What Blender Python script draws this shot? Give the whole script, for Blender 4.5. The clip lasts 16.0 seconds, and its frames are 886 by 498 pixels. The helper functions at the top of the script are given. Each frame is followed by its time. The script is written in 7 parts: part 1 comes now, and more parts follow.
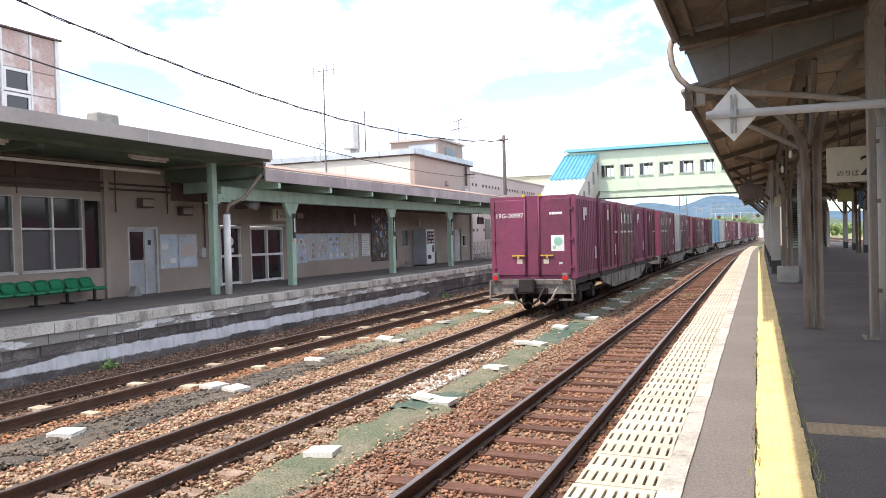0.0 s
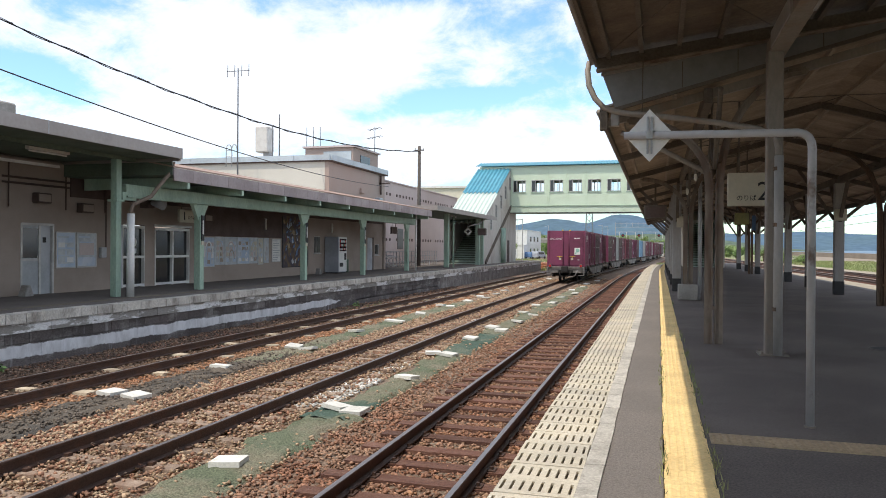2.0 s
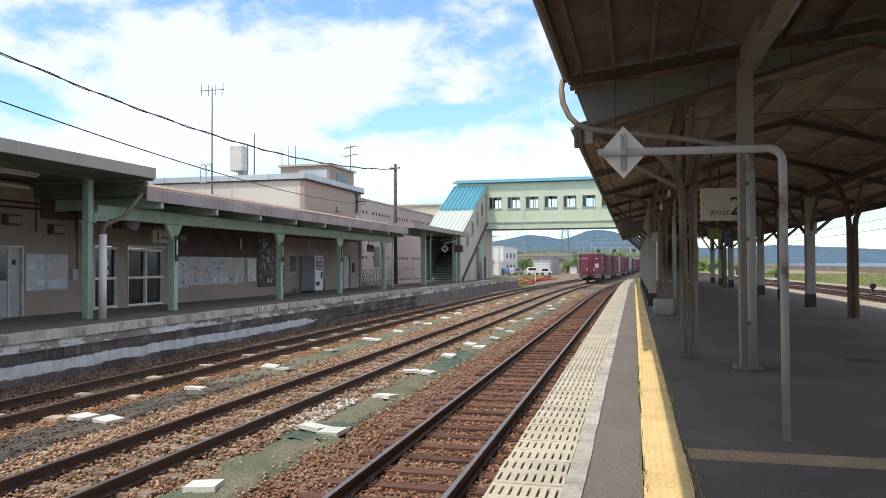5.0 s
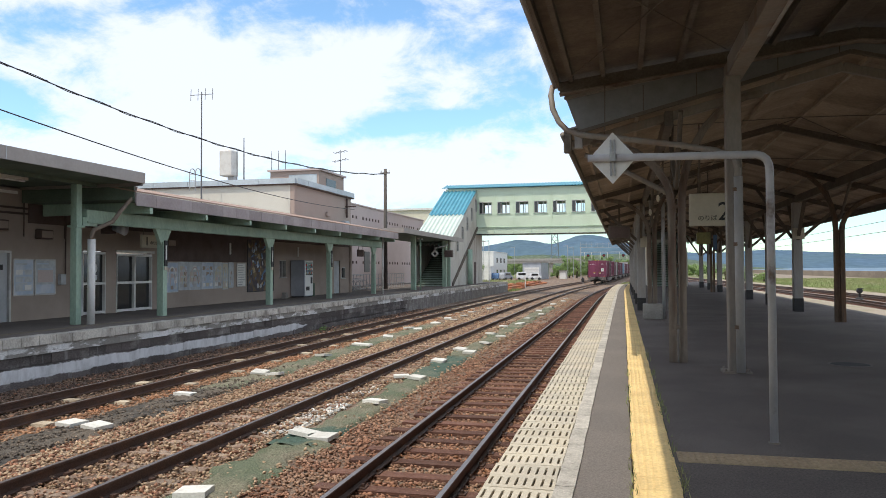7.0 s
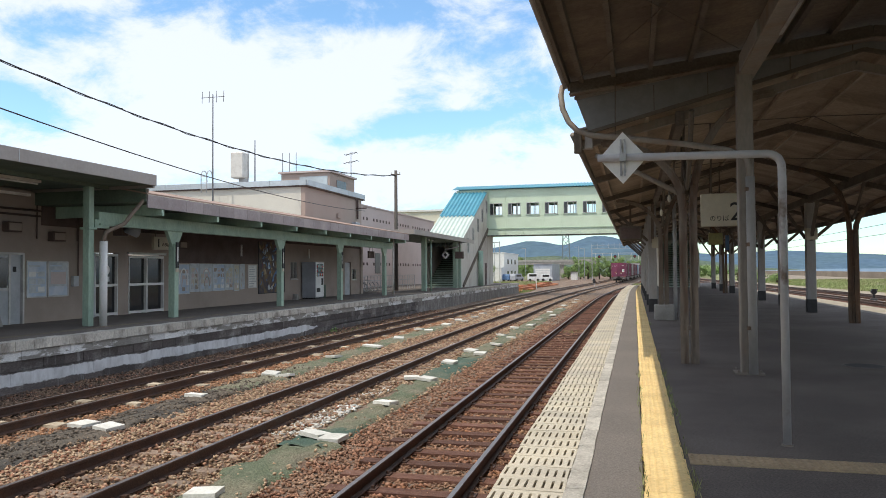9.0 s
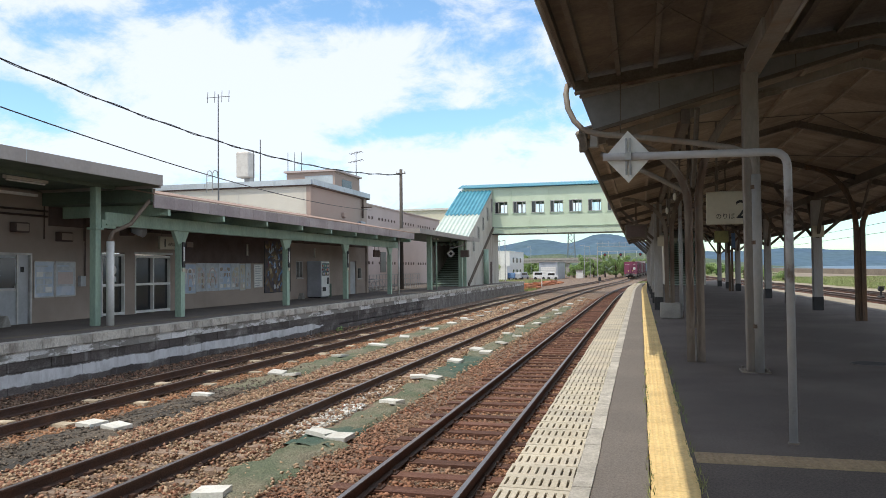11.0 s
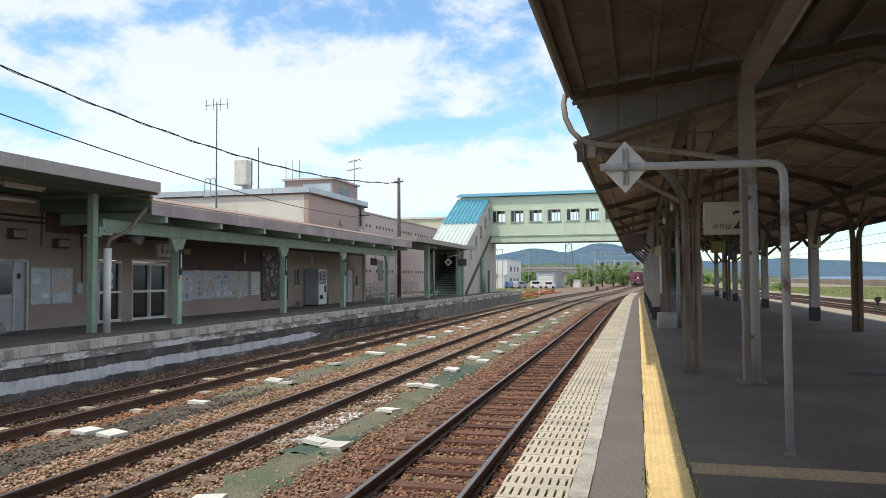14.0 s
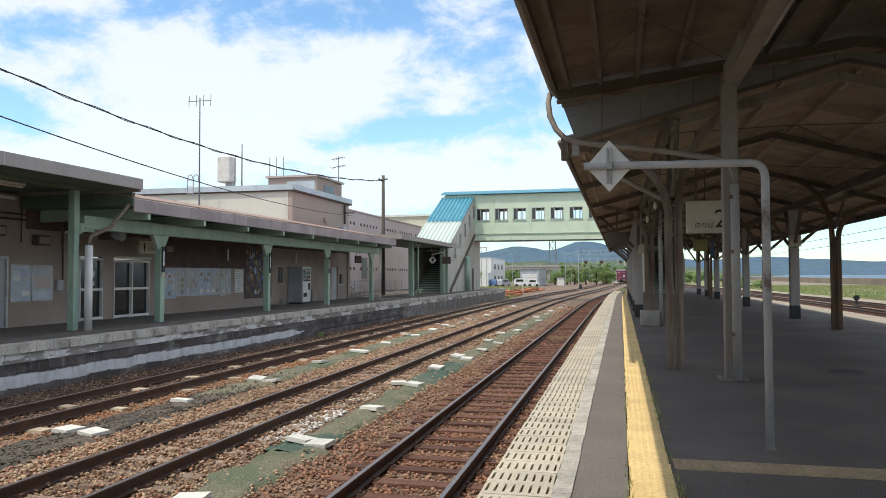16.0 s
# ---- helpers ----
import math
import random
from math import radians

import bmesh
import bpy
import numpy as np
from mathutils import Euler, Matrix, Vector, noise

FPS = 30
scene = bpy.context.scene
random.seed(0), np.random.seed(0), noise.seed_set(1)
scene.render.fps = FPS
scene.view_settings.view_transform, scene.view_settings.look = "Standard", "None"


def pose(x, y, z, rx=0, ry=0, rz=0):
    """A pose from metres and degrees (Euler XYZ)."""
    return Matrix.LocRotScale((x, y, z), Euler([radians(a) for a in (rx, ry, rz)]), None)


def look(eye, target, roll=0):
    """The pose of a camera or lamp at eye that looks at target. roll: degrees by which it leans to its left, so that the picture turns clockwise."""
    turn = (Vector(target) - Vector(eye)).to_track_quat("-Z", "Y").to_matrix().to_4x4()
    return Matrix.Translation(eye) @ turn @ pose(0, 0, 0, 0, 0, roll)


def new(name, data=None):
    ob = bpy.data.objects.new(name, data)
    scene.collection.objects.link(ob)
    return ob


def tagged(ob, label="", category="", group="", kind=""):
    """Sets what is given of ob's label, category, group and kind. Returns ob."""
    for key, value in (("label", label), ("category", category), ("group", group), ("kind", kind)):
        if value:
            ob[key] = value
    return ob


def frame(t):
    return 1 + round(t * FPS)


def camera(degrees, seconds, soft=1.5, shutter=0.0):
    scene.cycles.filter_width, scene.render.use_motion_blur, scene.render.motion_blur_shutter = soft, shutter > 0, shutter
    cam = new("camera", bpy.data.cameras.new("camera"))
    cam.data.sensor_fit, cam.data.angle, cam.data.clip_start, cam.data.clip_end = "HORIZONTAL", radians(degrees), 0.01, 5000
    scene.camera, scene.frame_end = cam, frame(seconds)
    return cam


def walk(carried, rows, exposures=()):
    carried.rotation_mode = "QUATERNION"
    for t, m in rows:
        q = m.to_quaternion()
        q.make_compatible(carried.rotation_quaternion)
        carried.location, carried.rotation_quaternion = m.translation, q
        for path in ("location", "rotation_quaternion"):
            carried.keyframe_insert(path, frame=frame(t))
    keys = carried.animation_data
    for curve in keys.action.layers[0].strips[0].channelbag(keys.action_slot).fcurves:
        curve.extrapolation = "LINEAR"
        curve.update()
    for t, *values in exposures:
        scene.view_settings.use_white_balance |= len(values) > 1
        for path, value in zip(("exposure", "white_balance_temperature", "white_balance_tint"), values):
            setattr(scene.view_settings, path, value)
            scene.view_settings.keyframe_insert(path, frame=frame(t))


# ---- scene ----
cam = camera(61.3, 16.0, soft=0.9)
EXP = -0.08
PATH = [
    (0, (0.123, 0.029, 1.412), (-0.655, 1.871, 1.383), -1.6),
    (0.5, (0.062, 0.036, 1.402), (-0.625, 1.914, 1.379), -0.2),
    (1, (0.041, 0.023, 1.413), (-0.536, 1.938, 1.419), -0.2),
    (1.5, (0.038, 0.021, 1.4), (-0.508, 1.945, 1.384), 0.5),
    (2, (0.036, 0.014, 1.399), (-0.518, 1.936, 1.394), 0.4),
    (2.5, (0.031, 0.026, 1.39), (-0.537, 1.944, 1.408), 0.2),
    (3, (0.027, 0.008, 1.391), (-0.519, 1.932, 1.424), 0.3),
    (3.5, (0.024, 0.012, 1.404), (-0.491, 1.945, 1.442), -0.1),
    (4, (0.03, 0.034, 1.405), (-0.476, 1.969, 1.443), -0.4),
    (6.5, (0.033, 0.017, 1.411), (-0.44, 1.96, 1.461), 0.0),
    (7, (0.033, 0.003, 1.408), (-0.435, 1.947, 1.462), -0.3),
    (7.5, (0.031, -0.004, 1.406), (-0.443, 1.939, 1.467), -0.4),
    (8, (0.037, -0.003, 1.41), (-0.447, 1.936, 1.476), -0.3),
    (8.5, (0.032, 0.01, 1.412), (-0.457, 1.948, 1.475), -0.2),
    (9, (0.041, 0.029, 1.403), (-0.455, 1.966, 1.461), -0.4),
    (11.5, (0.041, 0.008, 1.41), (-0.472, 1.941, 1.464), -0.5),
    (12, (0.042, 0.017, 1.408), (-0.473, 1.948, 1.463), -0.4),
    (12.5, (0.045, 0.018, 1.407), (-0.469, 1.95, 1.464), -0.4),
    (13, (0.045, 0.012, 1.402), (-0.466, 1.944, 1.467), -0.4),
    (13.5, (0.038, 0.0, 1.412), (-0.471, 1.932, 1.484), -0.2),
    (14, (0.046, 0.003, 1.414), (-0.457, 1.937, 1.491), -0.3),
    (14.5, (0.053, 0.0, 1.408), (-0.435, 1.938, 1.484), -0.3),
    (15, (0.048, -0.008, 1.409), (-0.423, 1.935, 1.483), 0.1),
    (15.5, (0.04, -0.022, 1.428), (-0.417, 1.924, 1.498), 0.0),
    (16, (0.042, -0.019, 1.414), (-0.42, 1.926, 1.485), -0.2),
]
walk(cam, [(t, look(eye, target, roll)) for t, eye, target, roll in PATH],
     exposures=[(0.0, EXP + 0.82, 6600, 16), (0.3, EXP + 0.74, 6600, 15), (0.6, EXP + 0.47, 6550, 14), (0.9, EXP + 0.27, 6500, 12), (1.3, EXP + 0.12, 6500, 12),
                (2.0, EXP + 0.10, 6500, 12), (3.5, EXP + 0.08, 6500, 12), (7.0, EXP, 6500, 11), (16.0, EXP - 0.05, 6500, 10)])

# ---- world, sun, exposure ----
SUN_DIR = Vector((-0.305, -0.40, 1.0)).normalized()


BANKS = [(-0.66, 1.30, .26, .16, .070), (-0.33, 1.76, .40, .13, .10), (-0.95, 1.40, .22, .16, .06),
         (-0.24, 1.27, .20, .14, -.095), (-0.20, 1.46, .12, .05, -.06), (-0.42, 1.38, .07, .06, -.045), (-0.44, 1.18, .10, .06, -.09),
         (-0.93, 1.00, .07, .04, -.10), (-1.11, 1.17, .06, .10, -.08), (-0.45, 1.54, .20, .035, -.10), (-1.15, .75, .5, .2, .07), (0.62, 2.10, .40, .34, -.20)]


def make_world():
    w = bpy.data.worlds.new("sky")
    scene.world = w
    w.use_nodes = True
    nt = w.node_tree
    nt.nodes.clear()
    out = nt.nodes.new("ShaderNodeOutputWorld")
    bg = nt.nodes.new("ShaderNodeBackground")
    sky = nt.nodes.new("ShaderNodeTexSky")
    sky.sky_type = "NISHITA"
    sky.sun_disc = False
    sky.sun_elevation = math.asin(SUN_DIR.z)
    sky.sun_rotation = math.atan2(SUN_DIR.x, SUN_DIR.y)
    sky.air_density, sky.dust_density, sky.ozone_density = 1.0, 0.15, 1.6
    co = nt.nodes.new("ShaderNodeTexCoord")
    sep = nt.nodes.new("ShaderNodeSeparateXYZ")
    nt.links.new(co.outputs["Generated"], sep.inputs[0])

    def math_node(op, a, b=None, clamp=False):
        n = nt.nodes.new("ShaderNodeMath")
        n.operation, n.use_clamp = op, clamp
        for k, s in enumerate((a, b)):
            if s is None:
                continue
            if isinstance(s, (int, float)):
                n.inputs[k].default_value = s
            else:
                nt.links.new(s, n.inputs[k])
        return n.outputs[0]
    # clouds lie on a flat layer overhead
    zz = math_node("ADD", math_node("MAXIMUM", sep.outputs[2], 0.0), 0.42)
    comb = nt.nodes.new("ShaderNodeCombineXYZ")
    comb_x, comb_y = math_node("DIVIDE", sep.outputs[0], zz), math_node("DIVIDE", sep.outputs[1], zz)
    nt.links.new(comb_x, comb.inputs[0])
    nt.links.new(comb_y, comb.inputs[1])
    comb.inputs[2].default_value = 7.3

    def cloud(scale, detail, rough, dist):
        n = nt.nodes.new("ShaderNodeTexNoise")
        n.inputs["Scale"].default_value = scale
        n.inputs["Detail"].default_value = detail
        n.inputs["Roughness"].default_value = rough
        n.inputs["Distortion"].default_value = dist
        nt.links.new(comb.outputs[0], n.inputs["Vector"])
        return n.outputs["Fac"]
    big = cloud(1.05, 10, 0.56, 0.1)
    small = cloud(6.5, 9, 0.64, 0.25)
    dens = math_node("ADD", math_node("MULTIPLY", big, 0.62), math_node("MULTIPLY", small, 0.38))
    # cloud banks (+) and openings of blue (-): centre, radii and weight on the layer
    for cu, cv, ru, rv, weight in BANKS:
        du = math_node("DIVIDE", math_node("SUBTRACT", comb_x, cu), ru)
        dv = math_node("DIVIDE", math_node("SUBTRACT", comb_y, cv), rv)
        r2 = math_node("ADD", math_node("MULTIPLY", du, du), math_node("MULTIPLY", dv, dv))
        fall = math_node("DIVIDE", weight, math_node("ADD", 1.0, math_node("MULTIPLY", r2, r2)))
        dens = math_node("ADD", dens, fall)
    ramp = nt.nodes.new("ShaderNodeMapRange")
    ramp.interpolation_type = "SMOOTHSTEP"
    ramp.inputs["From Min"].default_value = 0.395
    ramp.inputs["From Max"].default_value = 0.50
    nt.links.new(dens, ramp.inputs["Value"])
    mix = nt.nodes.new("ShaderNodeMixRGB")
    nt.links.new(math_node("MULTIPLY", ramp.outputs[0], 0.88), mix.inputs["Fac"])
    deep = nt.nodes.new("ShaderNodeMixRGB")
    deep.blend_type = "MULTIPLY"
    deep.inputs["Fac"].default_value = 1.0
    deep.inputs["Color2"].default_value = (1.30, 1.56, 1.62, 1)
    nt.links.new(sky.outputs[0], deep.inputs["Color1"])
    mix.inputs["Color2"].default_value = (7.1, 7.5, 8.1, 1)
    # the air dims the light a little towards the horizon
    low = nt.nodes.new("ShaderNodeMapRange")
    low.interpolation_type = "SMOOTHSTEP"
    low.inputs["From Max"].default_value = 0.2
    low.inputs["To Min"].default_value = 0.70
    nt.links.new(sep.outputs[2], low.inputs["Value"])
    haze = nt.nodes.new("ShaderNodeVectorMath")
    haze.operation = "SCALE"
    nt.links.new(deep.outputs[0], haze.inputs[0])
    nt.links.new(low.outputs[0], haze.inputs["Scale"])
    nt.links.new(haze.outputs[0], mix.inputs["Color1"])
    nt.links.new(mix.outputs[0], bg.inputs["Color"])
    bg.inputs["Strength"].default_value = 0.15
    nt.links.new(bg.outputs[0], out.inputs["Surface"])


make_world()
sun_data = bpy.data.lights.new("sun", "SUN")
sun_data.energy, sun_data.angle, sun_data.color = 3.3, radians(0.6), (1.0, 0.915, 0.76)
sun = new("sun", sun_data)
sun.matrix_world = look(SUN_DIR * 50, (0, 0, 0))

# ---- materials ----
MATS = {}


def mat(name, color, rough=0.7, metal=0.0, var=0.25, scale=3.0, fine=40.0, bump=0.15, tint=None, mixamt=0.5,
        island=0.0, obj=0.0, spec=0.4, stretch=(1, 1, 1), lo=0.42, hi=0.62, moving=False):
    """A procedural surface: a base colour broken at two scales, a second colour in stains, relief and uneven gloss."""
    if name in MATS:
        return MATS[name]
    m = bpy.data.materials.new(name)
    m.use_nodes = True
    nt = m.node_tree
    b = nt.nodes["Principled BSDF"]
    co = nt.nodes.new("ShaderNodeTexCoord")
    mp = nt.nodes.new("ShaderNodeMapping")
    mp.inputs["Scale"].default_value = stretch
    if obj and not moving:
        info, plus = nt.nodes.new("ShaderNodeObjectInfo"), nt.nodes.new("ShaderNodeVectorMath")
        nt.links.new(co.outputs["Object"], plus.inputs[0])
        nt.links.new(info.outputs["Location"], plus.inputs[1])
        nt.links.new(plus.outputs[0], mp.inputs["Vector"])
    else:
        nt.links.new(co.outputs["Object"], mp.inputs["Vector"])

    def noise_tex(sc, detail=5):
        n = nt.nodes.new("ShaderNodeTexNoise")
        n.inputs["Scale"].default_value = sc
        n.inputs["Detail"].default_value = detail
        n.inputs["Roughness"].default_value = 0.62
        nt.links.new(mp.outputs[0], n.inputs["Vector"])
        return n.outputs["Fac"]
    n1, n2 = noise_tex(scale), noise_tex(fine, 3)
    rng = nt.nodes.new("ShaderNodeMapRange")
    rng.inputs["From Min"].default_value, rng.inputs["From Max"].default_value = lo, hi
    nt.links.new(n1, rng.inputs["Value"])
    fac = nt.nodes.new("ShaderNodeMath")
    fac.operation = "MULTIPLY"
    fac.inputs[1].default_value = mixamt
    nt.links.new(rng.outputs[0], fac.inputs[0])
    mix = nt.nodes.new("ShaderNodeMixRGB")
    nt.links.new(fac.outputs[0], mix.inputs["Fac"])
    mix.inputs["Color1"].default_value = (*color, 1)
    t = tint or tuple(c * 0.6 for c in color)
    mix.inputs["Color2"].default_value = (*t, 1)
    hsv = nt.nodes.new("ShaderNodeHueSaturation")
    nt.links.new(mix.outputs[0], hsv.inputs["Color"])
    val = nt.nodes.new("ShaderNodeMapRange")
    val.inputs["To Min"].default_value, val.inputs["To Max"].default_value = 1 - var, 1 + var
    val.inputs["From Min"].default_value, val.inputs["From Max"].default_value = 0.3, 0.7
    nt.links.new(n2, val.inputs["Value"])
    last = val.outputs[0]
    for amount, kind in ((island, "g"), (obj, "o")):
        if amount:
            if kind == "g":
                g = nt.nodes.new("ShaderNodeNewGeometry").outputs["Random Per Island"]
            else:
                g = nt.nodes.new("ShaderNodeObjectInfo").outputs["Random"]
            r = nt.nodes.new("ShaderNodeMapRange")
            r.inputs["To Min"].default_value, r.inputs["To Max"].default_value = 1 - amount, 1 + amount
            nt.links.new(g, r.inputs["Value"])
            mu = nt.nodes.new("ShaderNodeMath")
            mu.operation = "MULTIPLY"
            nt.links.new(last, mu.inputs[0])
            nt.links.new(r.outputs[0], mu.inputs[1])
            last = mu.outputs[0]
    nt.links.new(last, hsv.inputs["Value"])
    nt.links.new(hsv.outputs[0], b.inputs["Base Color"])
    b.inputs["Metallic"].default_value = metal
    b.inputs["Specular IOR Level"].default_value = spec
    rr = nt.nodes.new("ShaderNodeMapRange")
    rr.inputs["To Min"].default_value, rr.inputs["To Max"].default_value = max(0.03, rough - 0.12), min(1, rough + 0.12)
    nt.links.new(n1, rr.inputs["Value"])
    nt.links.new(rr.outputs[0], b.inputs["Roughness"])
    if bump:
        bp = nt.nodes.new("ShaderNodeBump")
        bp.inputs["Strength"].default_value = bump
        bp.inputs["Distance"].default_value = 0.02
        nt.links.new(n2, bp.inputs["Height"])
        nt.links.new(bp.outputs[0], b.inputs["Normal"])
    MATS[name] = m
    return m


def glow(name, color, strength):
    m = mat(name, color, 0.5)
    b = m.node_tree.nodes["Principled BSDF"]
    b.inputs["Emission Color"].default_value = (*color, 1)
    b.inputs["Emission Strength"].default_value = strength
    return m


def glass_mat(name, color, rough=0.06):
    m = mat(name, color, rough, 0, 0.1, 0.5, 3, 0.0, spec=0.8)
    return m


M_BED = mat("ballast_bed", (0.155, 0.10, 0.07), 0.95, 0, 0.7, 1.2, 24, 1.0, (0.25, 0.19, 0.14), 0.8, lo=0.40, hi=0.62)
M_STONE = mat("ballast_stone_brown", (0.27, 0.136, 0.085), 0.9, 0, 0.2, 1.0, 30, 0.3, (0.34, 0.22, 0.15), 0.8, island=0.5)
M_STONE_PALE = mat("ballast_stone_pale", (0.44, 0.32, 0.215), 0.9, 0, 0.2, 1.0, 30, 0.3, (0.35, 0.235, 0.148), 0.8, island=0.35)
M_STONE_DARK = mat("ballast_stone_oily", (0.12, 0.078, 0.056), 0.85, 0, 0.2, 1.0, 30, 0.3, (0.20, 0.13, 0.085), 0.8, island=0.5)
M_STONE_GREY = mat("ballast_stone_sooty", (0.115, 0.095, 0.078), 0.9, 0, 0.2, 1.0, 30, 0.3, (0.17, 0.135, 0.105), 0.8, island=0.5)
M_PALE_SLEEPER = mat("sleeper_pale_concrete", (0.50, 0.43, 0.33), 0.9, 0, 0.25, 4, 50, 0.4, (0.34, 0.26, 0.18), 0.7, obj=0.3)
M_STONE_RUST = mat("ballast_stone_rusty", (0.33, 0.16, 0.085), 0.9, 0, 0.2, 1.0, 30, 0.3, (0.37, 0.24, 0.15), 0.8, island=0.4)
M_RAIL = mat("rail_rusty_steel", (0.075, 0.045, 0.035), 0.6, 0.3, 0.35, 4, 60, 0.2, (0.13, 0.065, 0.04), 0.6)
M_RAILTOP = mat("rail_worn_top", (0.23, 0.20, 0.19), 0.42, 0.7, 0.15, 3, 50, 0.05, (0.2, 0.16, 0.14), 0.5, stretch=(1, 0.1, 1))
M_WOOD_SLEEPER = mat("sleeper_wood", (0.13, 0.06, 0.042), 0.9, 0, 0.45, 6, 60, 0.6, (0.2, 0.11, 0.08), 0.6, obj=0.4, stretch=(0.3, 2, 2))
M_CONC_SLEEPER = mat("sleeper_concrete", (0.30, 0.225, 0.17), 0.9, 0, 0.3, 4, 50, 0.4, (0.19, 0.12, 0.085), 0.8, obj=0.3)
M_CONCRETE = mat("concrete_grey", (0.36, 0.345, 0.32), 0.9, 0, 0.2, 2.2, 35, 0.35, (0.22, 0.21, 0.19), 0.6, obj=0.14)
M_COPING = mat("coping_concrete", (0.51, 0.48, 0.43), 0.9, 0, 0.25, 2.2, 35, 0.4, (0.20, 0.175, 0.15), 0.85, obj=0.14, stretch=(1, 1, 0.6), lo=0.47, hi=0.66)
M_DARKWALL = mat("platform_wall_dark", (0.20, 0.18, 0.165), 0.95, 0, 0.35, 2.4, 30, 0.5, (0.36, 0.34, 0.32), 0.8, lo=0.45, hi=0.66, obj=0.15, stretch=(1, 1, 0.6))
M_SLAB = mat("ribbed_slab_beige", (0.60, 0.54, 0.43), 0.85, 0, 0.14, 1.3, 60, 0.2, (0.44, 0.41, 0.36), 0.6, obj=0.09)
M_KERB = mat("kerb_concrete", (0.55, 0.52, 0.47), 0.9, 0, 0.22, 5, 45, 0.6, (0.36, 0.335, 0.30), 0.7, obj=0.14)
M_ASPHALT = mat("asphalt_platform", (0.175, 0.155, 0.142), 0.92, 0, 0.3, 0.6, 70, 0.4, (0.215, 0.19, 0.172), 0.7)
# darker copy of the platform asphalt: the canopy's shade is put into its colour
M_ASPHALT_SHADED = mat("asphalt_canopy_shaded", (0.112, 0.092, 0.083), 0.9, 0, 0.35, 0.45, 60, 0.5, (0.165, 0.138, 0.124), 0.9)
# asphalt copy toned down for the shade on the station platform
M_ASPHALT_STATION_SHADE = mat("asphalt_station_shaded", (0.125, 0.107, 0.097), 0.92, 0, 0.3, 0.8, 70, 0.4, (0.17, 0.148, 0.13), 0.7)
M_YELLOW = mat("tactile_tile_yellow", (0.82, 0.62, 0.30), 0.8, 0, 0.14, 1.8, 30, 0.2, (0.70, 0.50, 0.24), 0.7, obj=0.06)
M_YELLOW_OLD = mat("tactile_tile_worn", (0.40, 0.30, 0.19), 0.85, 0, 0.2, 1.6, 30, 0.2, (0.3, 0.24, 0.16), 0.6, obj=0.1)
M_NET = mat("green_weed_net", (0.122, 0.143, 0.088), 0.9, 0, 0.6, 0.9, 46, 1.0, (0.22, 0.195, 0.138), 0.9, lo=0.42, hi=0.60)
M_NET_TEAL = mat("teal_weed_net", (0.065, 0.108, 0.082), 0.9, 0, 0.5, 1.2, 46, 1.0, (0.14, 0.155, 0.11), 0.8, lo=0.46, hi=0.60)
M_NET_DARK = mat("dark_weed_net", (0.075, 0.068, 0.06), 0.9, 0, 0.5, 1.6, 60, 0.9, (0.16, 0.13, 0.10), 0.8)
M_PAVER = mat("weight_slab_concrete", (0.70, 0.69, 0.64), 0.9, 0, 0.12, 3, 40, 0.3, (0.5, 0.48, 0.43), 0.5, obj=0.12)
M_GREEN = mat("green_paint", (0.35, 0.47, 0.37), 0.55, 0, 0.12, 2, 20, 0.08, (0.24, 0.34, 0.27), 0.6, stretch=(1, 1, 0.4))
# green darkened to hold the shade under the canopies; the bin shares it
M_GREEN_DARK = mat("green_dark_shaded", (0.125, 0.165, 0.125), 0.7, 0, 0.15, 1.5, 20, 0.08)
M_WALL = mat("station_wall_render", (0.37, 0.303, 0.258), 0.9, 0, 0.08, 0.7, 70, 0.2, (0.28, 0.228, 0.195), 0.6)
M_BROWN = mat("dark_brown", (0.115, 0.08, 0.07), 0.8, 0, 0.15, 2, 30, 0.1)
M_FASCIA = mat("fascia_grey_sheet", (0.355, 0.32, 0.30), 0.5, 0.1, 0.06, 0.8, 12, 0.04, (0.28, 0.25, 0.235), 0.5)
M_FASCIA_PINK = mat("fascia_mauve_sheet", (0.37, 0.315, 0.315), 0.55, 0.05, 0.08, 1.2, 12, 0.05, (0.25, 0.2, 0.2), 0.5, obj=0.1)
M_ROOF_PINK = mat("roof_faded_brown", (0.36, 0.25, 0.20), 0.75, 0, 0.1, 1.5, 14, 0.08)
M_WHITE = mat("white_paint", (0.74, 0.74, 0.72), 0.5, 0, 0.05, 2, 20, 0.05, (0.6, 0.59, 0.56), 0.5)
M_WHITE_OLD = mat("white_pipe", (0.70, 0.68, 0.64), 0.6, 0, 0.08, 2, 20, 0.05, (0.5, 0.46, 0.42), 0.6)
M_GLASS_DARK = glass_mat("dark_window_glass", (0.018, 0.020, 0.022))
M_GLASS_FROST = mat("frosted_glass", (0.085, 0.075, 0.08), 0.35, 0, 0.05, 2, 8, 0.02, (0.06, 0.055, 0.06), 0.5, spec=0.5)
M_ALU = mat("aluminium_frame", (0.55, 0.54, 0.52), 0.45, 0.5, 0.06, 3, 20, 0.03)
M_DOOR = mat("grey_door", (0.46, 0.48, 0.50), 0.5, 0, 0.05, 1, 12, 0.03)
M_POST = mat("canopy_steel_cream", (0.245, 0.215, 0.185), 0.6, 0, 0.12, 3, 24, 0.12, (0.20, 0.11, 0.065), 0.55, lo=0.5, hi=0.7, stretch=(1, 1, 0.35))
M_POST_WHITE = mat("canopy_post_pale", (0.35, 0.34, 0.33), 0.6, 0, 0.1, 3, 24, 0.1, (0.30, 0.27, 0.23), 0.5, stretch=(1, 1, 0.35))
